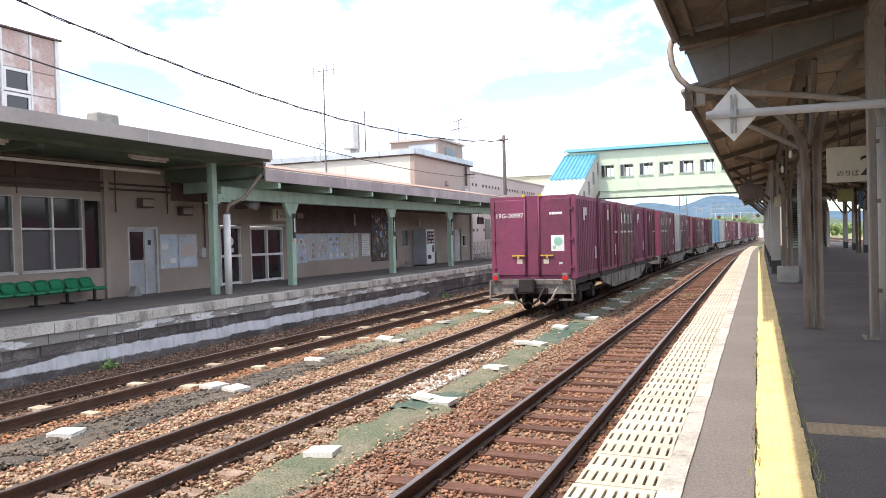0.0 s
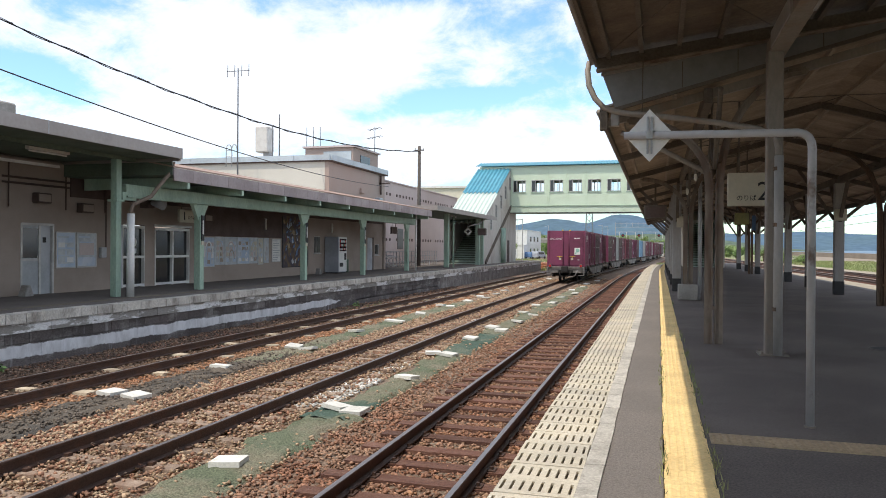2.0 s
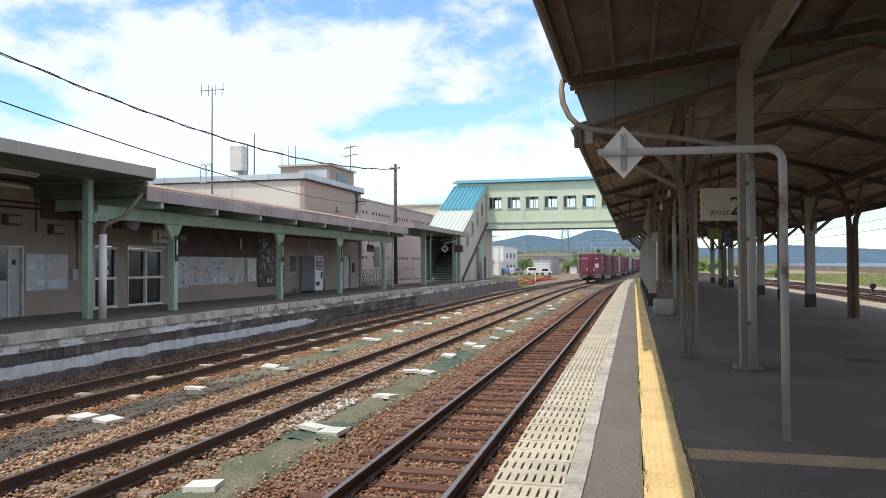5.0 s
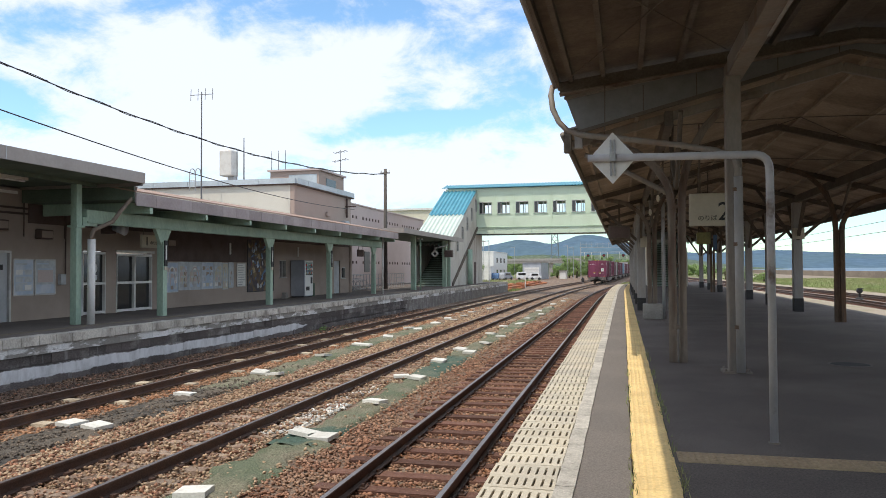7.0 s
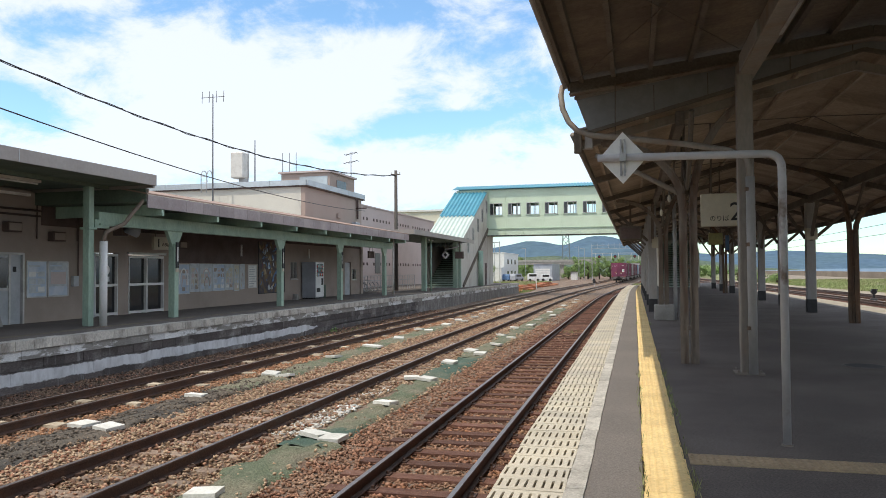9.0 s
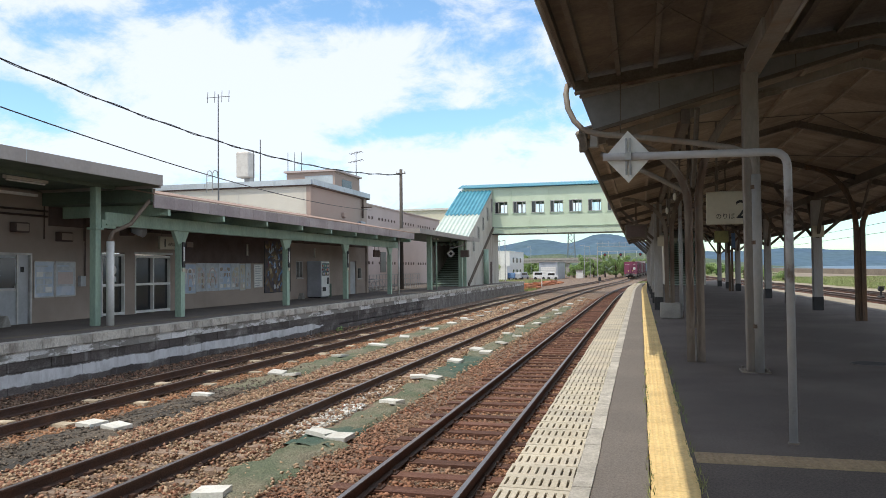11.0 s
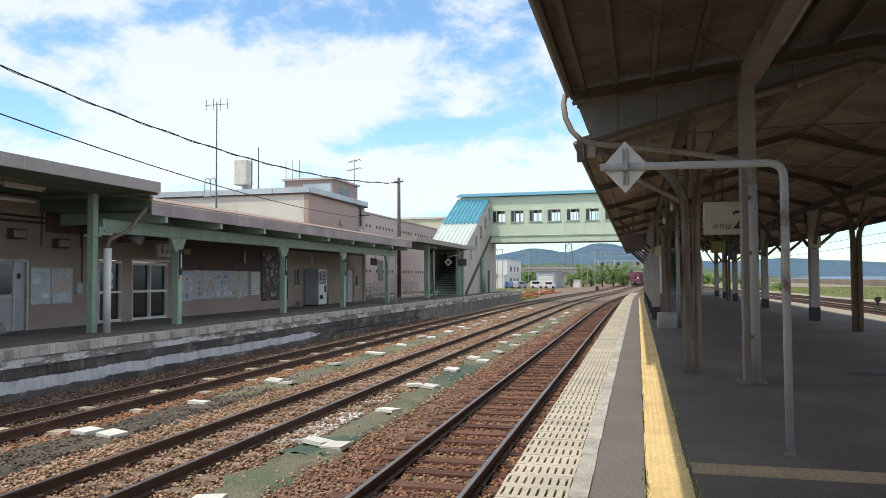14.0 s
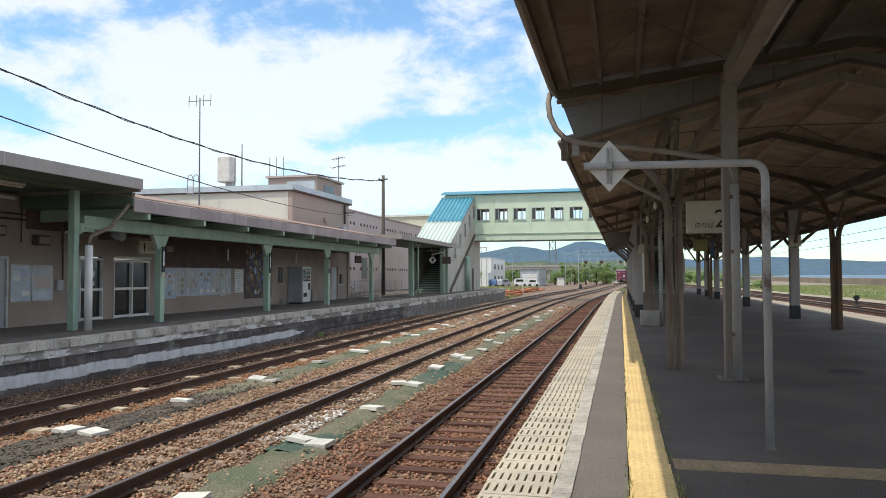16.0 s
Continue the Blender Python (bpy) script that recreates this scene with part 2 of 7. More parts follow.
M_RUSTPOST = mat("old_rail_column", (0.12, 0.085, 0.06), 0.7, 0.1, 0.25, 4, 30, 0.2, (0.24, 0.13, 0.07), 0.6, stretch=(1, 1, 0.3))
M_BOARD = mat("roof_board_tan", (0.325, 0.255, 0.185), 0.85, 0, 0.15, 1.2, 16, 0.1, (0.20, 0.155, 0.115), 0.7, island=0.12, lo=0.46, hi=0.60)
# the tan boards darkened: underside shade of the near canopy is in the colour
M_BOARD_SHADED = mat("roof_board_shaded", (0.155, 0.12, 0.09), 0.85, 0, 0.2, 1.0, 16, 0.1, (0.10, 0.077, 0.06), 0.8, island=0.12, lo=0.46, hi=0.60)
M_BEAM = mat("roof_timber_brown", (0.13, 0.107, 0.085), 0.8, 0, 0.2, 2, 30, 0.12, (0.09, 0.07, 0.055), 0.6)
M_PURLIN = mat("roof_purlin_tan", (0.36, 0.29, 0.22), 0.8, 0, 0.2, 2, 30, 0.12, (0.20, 0.15, 0.11), 0.6, stretch=(1, 0.2, 1))
M_GREYPANEL = mat("gable_grey_sheet", (0.215, 0.21, 0.21), 0.5, 0.15, 0.08, 0.9, 10, 0.05, (0.165, 0.16, 0.155), 0.7)
M_DARKFOOT = mat("post_dark_foot", (0.05, 0.05, 0.052), 0.8)
M_TEAL = mat("teal_corrugated", (0.07, 0.275, 0.37), 0.5, 0.0, 0.1, 1.0, 8, 0.04, (0.12, 0.37, 0.47), 0.6)
M_PALEROOF = mat("pale_corrugated", (0.52, 0.60, 0.56), 0.55, 0, 0.08, 1.0, 8, 0.04, (0.6, 0.66, 0.6), 0.6)
M_PALEGREEN = mat("bridge_pale_green", (0.62, 0.735, 0.575), 0.7, 0, 0.06, 0.6, 10, 0.05, (0.52, 0.61, 0.47), 0.4)
M_BRIDGEWALL = mat("stair_wall_stained", (0.56, 0.54, 0.49), 0.8, 0, 0.1, 0.9, 14, 0.1, (0.36, 0.30, 0.25), 0.7, lo=0.50, hi=0.68, stretch=(1, 1, 0.3))
M_STEPS = mat("stair_tread_teal", (0.42, 0.52, 0.46), 0.8, 0, 0.1, 2, 20, 0.05)
M_MAROON = mat("container_maroon", (0.195, 0.042, 0.092), 0.55, 0, 0.14, 1.2, 18, 0.08, (0.135, 0.038, 0.066), 0.7, obj=0.16, moving=True)
M_MAROON_SIDE = mat("container_maroon_faded", (0.18, 0.062, 0.085), 0.65, 0, 0.2, 1.4, 18, 0.1, (0.125, 0.055, 0.06), 0.6, obj=0.25, moving=True)
M_BLUEBOX = mat("container_blue", (0.17, 0.33, 0.48), 0.6, 0, 0.1, 1.2, 18, 0.06)
M_GREYBOX = mat("container_grey", (0.42, 0.42, 0.41), 0.6, 0, 0.12, 1.2, 18, 0.06)
M_FRAME = mat("wagon_grey_frame", (0.25, 0.24, 0.23), 0.7, 0, 0.25, 1.5, 20, 0.15, (0.10, 0.075, 0.06), 0.7)
M_BLACK = mat("bogie_black", (0.028, 0.025, 0.024), 0.75, 0.1, 0.3, 3, 30, 0.2)
M_YELLOWPAINT = mat("yellow_paint", (0.62, 0.42, 0.06), 0.6)
M_RED = mat("red_lens", (0.55, 0.02, 0.02), 0.35)
M_CREAM = mat("cream_render", (0.69, 0.66, 0.59), 0.85, 0, 0.05, 0.4, 20, 0.06, (0.60, 0.57, 0.50), 0.5)
M_PINKWALL = mat("pinkish_render", (0.42, 0.34, 0.30), 0.85, 0, 0.06, 0.4, 20, 0.06, (0.40, 0.30, 0.26), 0.5)
M_PINKPALE = mat("pale_pink_render", (0.56, 0.47, 0.45), 0.85, 0, 0.06, 0.4, 20, 0.06, (0.5, 0.42, 0.4), 0.5)
M_PARAPET = mat("parapet_sheet_pale_blue", (0.55, 0.62, 0.67), 0.45, 0.1, 0.06, 0.5, 10, 0.03)
M_PINKTILE = mat("pink_panel_weathered", (0.50, 0.365, 0.325), 0.8, 0, 0.12, 0.9, 8, 0.06, (0.64, 0.56, 0.53), 0.9, lo=0.5, hi=0.62, obj=0.08)
M_ROOFGREY = mat("flat_roof_grey", (0.30, 0.29, 0.28), 0.9)
M_WOODPOLE = mat("pole_weathered", (0.12, 0.105, 0.095), 0.9, 0, 0.2, 3, 40, 0.2, stretch=(1, 1, 0.2))
M_CABLE = mat("black_cable", (0.03, 0.032, 0.04), 0.5)
M_GREENSEAT = mat("green_plastic", (0.02, 0.23, 0.105), 0.35, 0, 0.05, 2, 10, 0.02)
M_FADED = mat("tactile_strip_faded", (0.19, 0.155, 0.11), 0.92, 0, 0.3, 1.2, 50, 0.3, (0.115, 0.10, 0.09), 0.8)
M_PAPER_BLUE = mat("poster_blue", (0.40, 0.50, 0.62), 0.5, 0, 0.05, 2, 6, 0.0, (0.6, 0.62, 0.66), 0.8)
M_PAPER = mat("poster_paper", (0.52, 0.55, 0.56), 0.5, 0, 0.1, 2.5, 9, 0.0, (0.38, 0.42, 0.46), 0.8)
M_MURAL = mat("mural_dark", (0.05, 0.04, 0.06), 0.5, 0, 0.3, 3, 8, 0.0, (0.20, 0.13, 0.05), 0.9)
M_INK = mat("dark_lettering", (0.03, 0.03, 0.032), 0.6)
M_INKBLUE = mat("blue_lettering", (0.12, 0.22, 0.40), 0.6)
M_SIGN = mat("sign_cream", (0.54, 0.50, 0.39), 0.55, 0, 0.05, 2, 12, 0.02, (0.5, 0.45, 0.35), 0.6)
M_VEND = mat("vending_grey", (0.42, 0.45, 0.50), 0.4, 0, 0.05, 1, 10, 0.02)
M_TUBE = mat("tube_white", (0.80, 0.80, 0.77), 0.4, 0, 0.03)
M_GRASS = mat("grass_ground", (0.16, 0.19, 0.075), 0.95, 0, 0.4, 0.15, 4, 0.5, (0.25, 0.235, 0.12), 0.8)
M_BLADE = mat("grass_blades", (0.20, 0.26, 0.09), 0.8, 0, 0.3, 0.3, 4, 0.0, (0.31, 0.29, 0.15), 0.8, island=0.35)
M_LEAF = mat("leaf_green", (0.17, 0.27, 0.085), 0.7, 0, 0.3, 0.5, 5, 0.0, (0.26, 0.34, 0.13), 0.8, island=0.4)
M_BARK = mat("bark", (0.09, 0.07, 0.05), 0.95)
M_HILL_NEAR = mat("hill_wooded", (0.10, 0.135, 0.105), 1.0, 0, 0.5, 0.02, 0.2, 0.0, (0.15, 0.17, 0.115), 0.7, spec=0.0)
# distance haze is painted into the far hills as a blue base colour
M_HILL_FAR = mat("hill_haze_tint", (0.095, 0.15, 0.215), 1.0, 0, 0.15, 0.004, 0.03, 0.0, (0.10, 0.155, 0.19), 0.7, spec=0.0)
M_SEA = mat("sea_water", (0.13, 0.21, 0.30), 0.7, 0, 0.1, 0.01, 0.2, 0.1)
M_NOTICE = mat("notice_yellow_green", (0.22, 0.20, 0.07), 0.5, 0, 0.15, 3, 20, 0.05, (0.14, 0.13, 0.06), 0.6)
# blue-grey tint carries the haze in front of the distant pylon
M_PYLON = mat("pylon_steel_haze_tint", (0.20, 0.235, 0.27), 0.7, 0.1, 0.1)
M_SANDPATH = mat("sandy_gravel_pale", (0.32, 0.265, 0.205), 0.95, 0, 0.25, 0.4, 12, 0.3, (0.24, 0.22, 0.13), 0.7)
M_SAND = mat("beach_brown", (0.27, 0.22, 0.17), 0.95, 0, 0.2, 0.1, 2, 0.2)
M_RUSTPILE = mat("rusty_steel_pile", (0.36, 0.13, 0.055), 0.9, 0, 0.3, 1, 10, 0.2, (0.24, 0.10, 0.055), 0.6, obj=0.35)
M_VAN = mat("van_white", (0.75, 0.76, 0.77), 0.3, 0, 0.03)
M_SLOT = mat("slab_slot_floor", (0.13, 0.115, 0.095), 0.95, 0, 0.3, 6, 50, 0.3)
M_MAST = mat("dark_mast_steel", (0.16, 0.16, 0.17), 0.6, 0.3, 0.1)
M_COLUMN = mat("rail_column_brownish", (0.215, 0.175, 0.14), 0.65, 0, 0.2, 3, 24, 0.2, (0.11, 0.06, 0.038), 0.85, lo=0.46, hi=0.60, stretch=(1, 1, 0.3))
M_ENDBEAM = mat("wagon_end_grimy", (0.20, 0.185, 0.17), 0.75, 0, 0.3, 3, 30, 0.2, (0.08, 0.068, 0.06), 0.7)
M_BLOCKPATCH = mat("platform_block_patchy", (0.27, 0.255, 0.235), 0.9, 0, 0.2, 1.5, 30, 0.4, (0.66, 0.655, 0.65), 1.0, lo=0.475, hi=0.515, obj=0.12, stretch=(1, 0.5, 1.8))
M_EMBLEM = mat("emblem_green", (0.30, 0.58, 0.48), 0.5)
M_POLE = mat("sign_pole_grey_paint", (0.40, 0.395, 0.40), 0.5, 0, 0.1, 5, 24, 0.1, (0.13, 0.09, 0.065), 0.9, lo=0.56, hi=0.65, stretch=(0.3, 1, 0.35))
M_STONE_WHITE = mat("ballast_stone_white", (0.70, 0.68, 0.64), 0.9, 0, 0.15, 1.0, 30, 0.3, (0.5, 0.47, 0.42), 0.8, island=0.3)


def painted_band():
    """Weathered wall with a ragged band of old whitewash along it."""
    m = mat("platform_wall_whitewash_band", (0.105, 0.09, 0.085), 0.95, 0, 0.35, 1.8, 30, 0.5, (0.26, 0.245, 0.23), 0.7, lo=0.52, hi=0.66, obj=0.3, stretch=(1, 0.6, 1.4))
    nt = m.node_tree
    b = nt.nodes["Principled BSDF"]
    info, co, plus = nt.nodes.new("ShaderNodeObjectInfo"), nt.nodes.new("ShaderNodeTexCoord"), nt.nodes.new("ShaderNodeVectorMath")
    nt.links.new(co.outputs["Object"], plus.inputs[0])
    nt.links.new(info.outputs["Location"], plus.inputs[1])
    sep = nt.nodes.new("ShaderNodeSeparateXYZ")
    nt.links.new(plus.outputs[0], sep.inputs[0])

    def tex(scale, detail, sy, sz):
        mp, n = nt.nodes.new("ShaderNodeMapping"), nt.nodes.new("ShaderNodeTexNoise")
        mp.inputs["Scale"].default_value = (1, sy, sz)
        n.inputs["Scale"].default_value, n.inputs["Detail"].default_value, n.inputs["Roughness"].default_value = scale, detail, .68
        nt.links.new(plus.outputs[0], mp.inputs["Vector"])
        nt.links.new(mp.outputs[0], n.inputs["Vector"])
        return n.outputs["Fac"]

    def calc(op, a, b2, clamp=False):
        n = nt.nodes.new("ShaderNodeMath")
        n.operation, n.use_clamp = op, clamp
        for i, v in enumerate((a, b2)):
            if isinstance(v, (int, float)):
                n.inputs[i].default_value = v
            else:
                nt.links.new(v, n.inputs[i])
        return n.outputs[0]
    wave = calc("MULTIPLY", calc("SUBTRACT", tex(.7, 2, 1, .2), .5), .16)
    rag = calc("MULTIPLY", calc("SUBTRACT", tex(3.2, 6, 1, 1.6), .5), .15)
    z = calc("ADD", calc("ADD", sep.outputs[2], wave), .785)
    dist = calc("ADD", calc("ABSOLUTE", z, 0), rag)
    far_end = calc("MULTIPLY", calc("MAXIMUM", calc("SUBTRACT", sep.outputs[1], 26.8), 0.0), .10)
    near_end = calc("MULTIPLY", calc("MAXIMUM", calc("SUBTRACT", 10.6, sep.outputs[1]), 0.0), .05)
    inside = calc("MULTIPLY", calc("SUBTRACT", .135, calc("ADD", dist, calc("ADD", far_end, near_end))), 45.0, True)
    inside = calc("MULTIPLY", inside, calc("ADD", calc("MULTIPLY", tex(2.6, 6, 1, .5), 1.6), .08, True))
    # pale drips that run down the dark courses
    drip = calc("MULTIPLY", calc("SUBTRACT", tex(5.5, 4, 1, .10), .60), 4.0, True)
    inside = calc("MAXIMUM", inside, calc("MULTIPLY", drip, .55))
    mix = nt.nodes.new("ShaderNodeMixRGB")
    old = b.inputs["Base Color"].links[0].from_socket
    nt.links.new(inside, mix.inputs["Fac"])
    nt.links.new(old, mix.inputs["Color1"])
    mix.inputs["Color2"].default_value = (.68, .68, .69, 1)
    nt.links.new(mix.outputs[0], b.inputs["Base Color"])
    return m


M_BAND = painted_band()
M_PALEYELLOW = mat("pale_yellow_render", (0.70, 0.67, 0.54), 0.85, 0, 0.05, 0.4, 20, 0.06)
M_GALV = mat("galvanised_steel", (0.42, 0.43, 0.44), 0.5, 0.4, 0.1)


# ---- builders ----
class Shape:
    """Collects simple solids into one mesh."""

    def __init__(self):
        self.v, self.f, self.m = [], [], []

    def add(self, verts, faces, mi=0):
        k = len(self.v)
        self.v += [tuple(p) for p in verts]
        self.f += [tuple(k + i for i in f) for f in faces]
        self.m += [mi] * len(faces)
        return self

    def box(self, x0, x1, y0, y1, z0, z1, m=None, mi=0):
        p = [(x, y, z) for z in (z0, z1) for y in (y0, y1) for x in (x0, x1)]
        if m is not None:
            p = [m @ Vector(q) for q in p]
        return self.add(p, [(0, 2, 3, 1), (4, 5, 7, 6), (0, 1, 5, 4), (2, 6, 7, 3), (0, 4, 6, 2), (1, 3, 7, 5)], mi)

    def bar(self, a, b, w, h, up=(0, 0, 1), mi=0):
        """A square bar from a to b, w wide and h high."""
        a, b = Vector(a), Vector(b)
        d = (b - a).normalized()
        s = d.cross(Vector(up))
        s = s.normalized() if s.length > 1e-5 else Vector((1, 0, 0))
        u = s.cross(d)
        p = [e + s * i * w / 2 + u * j * h / 2 for e in (a, b) for i, j in ((-1, -1), (1, -1), (1, 1), (-1, 1))]
        return self.add(p, [(3, 2, 1, 0), (4, 5, 6, 7), (0, 1, 5, 4), (1, 2, 6, 5), (2, 3, 7, 6), (3, 0, 4, 7)], mi)

    def tube(self, pts, r, n=8, mi=0, r2=None):
        pts = [Vector(p) for p in pts]
        k = len(self.v)
        ref = None
        for i, p in enumerate(pts):
            d = (pts[min(i + 1, len(pts) - 1)] - pts[max(i - 1, 0)]).normalized()
            if ref is None:
                ref = Vector((0, 0, 1)) if abs(d.z) < 0.9 else Vector((1, 0, 0))
            s = d.cross(ref).normalized()
            ref = s.cross(d)
            rad = r if r2 is None else r + (r2 - r) * i / (len(pts) - 1)
            for j in range(n):
                a = 2 * math.pi * j / n
                self.v.append(tuple(p + (s * math.cos(a) + ref * math.sin(a)) * rad))
        for i in range(len(pts) - 1):
            for j in range(n):
                q = (j + 1) % n
                self.f.append((k + i * n + j, k + i * n + q, k + (i + 1) * n + q, k + (i + 1) * n + j))
                self.m.append(mi)
        self.f.append(tuple(k + j for j in reversed(range(n))))
        self.f.append(tuple(k + (len(pts) - 1) * n + j for j in range(n)))
        self.m += [mi, mi]
        return self

    def extrude(self, poly, axis, a, b, mi=0):
        """A flat outline pushed along one axis. poly is in the two other axes, in their order."""
        def put(u, w, c):
            return {"x": (c, u, w), "y": (u, c, w), "z": (u, w, c)}[axis]
        n = len(poly)
        p = [put(u, w, a) for u, w in poly] + [put(u, w, b) for u, w in poly]
        return self.add(p, [tuple(range(n)), tuple(reversed(range(n, 2 * n)))] +
                        [((i + 1) % n, i, n + i, n + (i + 1) % n) for i in range(n)], mi)

    def mesh(self, name, mats, smooth=False):
        me = bpy.data.meshes.new(name)
        me.from_pydata(self.v, [], self.f)
        for mm in (mats if isinstance(mats, (list, tuple)) else [mats]):
            me.materials.append(mm)
        me.polygons.foreach_set("material_index", self.m)
        if smooth:
            me.polygons.foreach_set("use_smooth", [True] * len(self.f))
        bm = bmesh.new()
        bm.from_mesh(me)
        bmesh.ops.recalc_face_normals(bm, faces=bm.faces)
        bm.to_mesh(me)
        bm.free()
        return me


def bevel(ob, width, seg=1):
    b = ob.modifiers.new("bevel", "BEVEL")
    b.width, b.segments, b.limit_method = width, seg, "ANGLE"
    return ob


def part(name, shape, material, parent, label="", bev=0.0, smooth=False):
    ob = new(name, shape.mesh(name, material, smooth))
    ob.parent = parent
    if label:
        tagged(ob, label)
    if bev:
        bevel(ob, bev)
    return ob


def thing(name, label, category, group="", kind="", shape=None, material=None, bev=0.0, smooth=False, at=None):
    ob = new(name, shape.mesh(name, material, smooth) if shape else None)
    tagged(ob, label, category, group, kind)
    if bev:
        bevel(ob, bev)
    if at is not None:
        ob.matrix_basis = at
    return ob


def piece(name, me, parent, loc, rot=(0, 0, 0), scl=None):
    ob = new(name, me)
    ob.parent = parent
    ob.location, ob.rotation_euler = loc, rot
    if scl:
        ob.scale = scl
    return ob


def S():
    return Shape()


def text_mesh(body, size, depth, material):
    """Lettering as a mesh, in the x-z plane, its left foot at the origin."""
    cu = bpy.data.curves.new("lettering", "FONT")
    cu.body, cu.size, cu.extrude, cu.resolution_u = body, size, depth, 3
    tmp = new("lettering", cu)
    me = bpy.data.meshes.new_from_object(tmp)
    bpy.data.objects.remove(tmp)
    me.transform(Matrix.Rotation(radians(90), 4, "X"))
    me.materials.clear()
    me.materials.append(material)
    return me


def shift(y):
    """How far the yard's tracks bend to the right past the footbridge."""
    if y < 52:
        return 0.0
    if y < 92:
        return (y - 52) ** 2 * 0.055 / 80
    if y < 125:
        return 1.1 + (y - 92) * 0.055
    return 2.915 + (y - 125) * 0.036


RAIL_Z = -0.87      # rail top
BED_Z = -1.075      # ballast top
TRACKS = [("track_left", -9.83), ("track_middle", -5.97), ("track_near", -2.355)]

# ---- ground ----
g = S()
g.add([(-4000, -600, -1.16), (55, -600, -1.16), (55, 4500, -1.16), (-4000, 4500, -1.16)], [(0, 1, 2, 3)])
thing("ground", "flat brown gravel and grass ground around a railway yard", "ground", kind="structure", shape=g, material=M_GRASS)
yard = S()
yard.box(-11.9, 1.0, -20, 300, -1.3, BED_Z)
yard.add([(-30, 95, -1.10), (3, 95, -1.10), (30, 400, -1.10), (-24, 400, -1.10)], [(0, 1, 2, 3)])
yard.add([(7.3, -20, -1.08), (18, -20, -1.08), (18, 300, -1.08), (7.3, 300, -1.08)], [(0, 1, 2, 3)])
yard.box(-12.38, -11.9, -20, 82, -1.3, BED_Z - 0.02)
thing("ballast_bed", "reddish brown crushed stone ballast bed under the tracks", "ballast", kind="structure", shape=yard, material=M_BED)


def stones(name, label, rects, material, size, seed, jitter=0.6, top=0.0):
    """Loose stones strewn over rectangles (x0, x1, y0, y1, per square metre)."""
    rng = np.random.default_rng(seed)
    base = np.array([(1, 0, 0), (-1, 0, 0), (0, 1, 0), (0, -1, 0), (0, 0, 1), (0, 0, -1)], float)
    tri = np.array([(0, 2, 4), (2, 1, 4), (1, 3, 4), (3, 0, 4), (2, 0, 5), (1, 2, 5), (3, 1, 5), (0, 3, 5)])
    pts = []
    for x0, x1, y0, y1, dens in rects:
        n = int((x1 - x0) * (y1 - y0) * dens)
        pts.append(np.column_stack([rng.uniform(x0, x1, n), rng.uniform(y0, y1, n)]))
    pts = np.concatenate(pts)
    n = len(pts)
    far = 1 + np.clip((pts[:, 1] - 14) / 30, 0, .6)
    r = size * rng.uniform(0.6, 1.5, n) * far
    q = base[None] * (1 + rng.uniform(-jitter, jitter, (n, 6, 1))) + rng.uniform(-0.28, 0.28, (n, 6, 3))
    a, b = rng.uniform(0, 6.28, n), rng.uniform(-0.9, 0.9, n)
    ca, sa, cb, sb = np.cos(a), np.sin(a), np.cos(b), np.sin(b)
    x, y, z = q[..., 0], q[..., 1], q[..., 2] * 0.75
    y, z = y * cb[:, None] - z * sb[:, None], y * sb[:, None] + z * cb[:, None]
    x, y = x * ca[:, None] - y * sa[:, None], x * sa[:, None] + y * ca[:, None]
    lift = BED_Z + top + rng.uniform(-0.012, 0.026, n)
    v = np.stack([x * r[:, None] + pts[:, :1], y * r[:, None] + pts[:, 1:2], z * r[:, None] * 0.8 + lift[:, None]], -1)
    f = (tri[None] + 6 * np.arange(n)[:, None, None]).reshape(-1, 3)
    me = bpy.data.meshes.new(name)
    me.vertices.add(n * 6)
    me.vertices.foreach_set("co", v.reshape(-1))
    me.loops.add(f.size)
    me.loops.foreach_set("vertex_index", f.reshape(-1).astype(np.int32))
    me.polygons.add(len(f))
    me.polygons.foreach_set("loop_start", (np.arange(len(f)) * 3).astype(np.int32))
    me.update(calc_edges=True)
    me.materials.append(material)
    ob = new(name, me)
    return tagged(ob, label, "ballast", kind="stuff")


stones("ballast_stones", "reddish brown crushed stone ballast round the near track",
       [(-4.08, -1.0, 4, 12, 600), (-4.08, -1.0, 12, 20, 340), (-4.08, -1.0, 20, 34, 100), (-4.08, -1.0, 34, 60, 30)], M_STONE, 0.025, 1)
stones("ballast_stones", "brown crushed stone ballast between the middle rails",
       [(-7.75, -4.84, 4, 12, 230), (-7.75, -4.84, 12, 20, 150), (-7.75, -4.84, 20, 34, 60), (-7.75, -4.84, 34, 60, 22)], M_STONE, 0.029, 21)
stones("ballast_stones", "pale tan crushed stone ballast round the middle track",
       [(-7.72, -4.86, 4, 14, 330), (-7.72, -4.86, 14, 24, 190), (-7.72, -4.86, 24, 40, 70), (-7.6, -4.9, 40, 60, 20), (-8.6, -7.7, 30, 60, 30), (-4.9, -4.0, 46, 62, 25)], M_STONE_PALE, 0.028, 2)
stones("ballast_stones", "tan stones lying on the sleepers of the middle track",
       [(-7.1, -4.9, 4, 14, 75), (-7.1, -4.9, 14, 34, 40)], M_STONE_PALE, 0.026, 22, top=0.052)
stones("ballast_stones", "brown stones lying on the sleepers of the middle track",
       [(-7.1, -4.9, 4, 14, 70), (-7.1, -4.9, 14, 34, 36)], M_STONE, 0.026, 23, top=0.050)
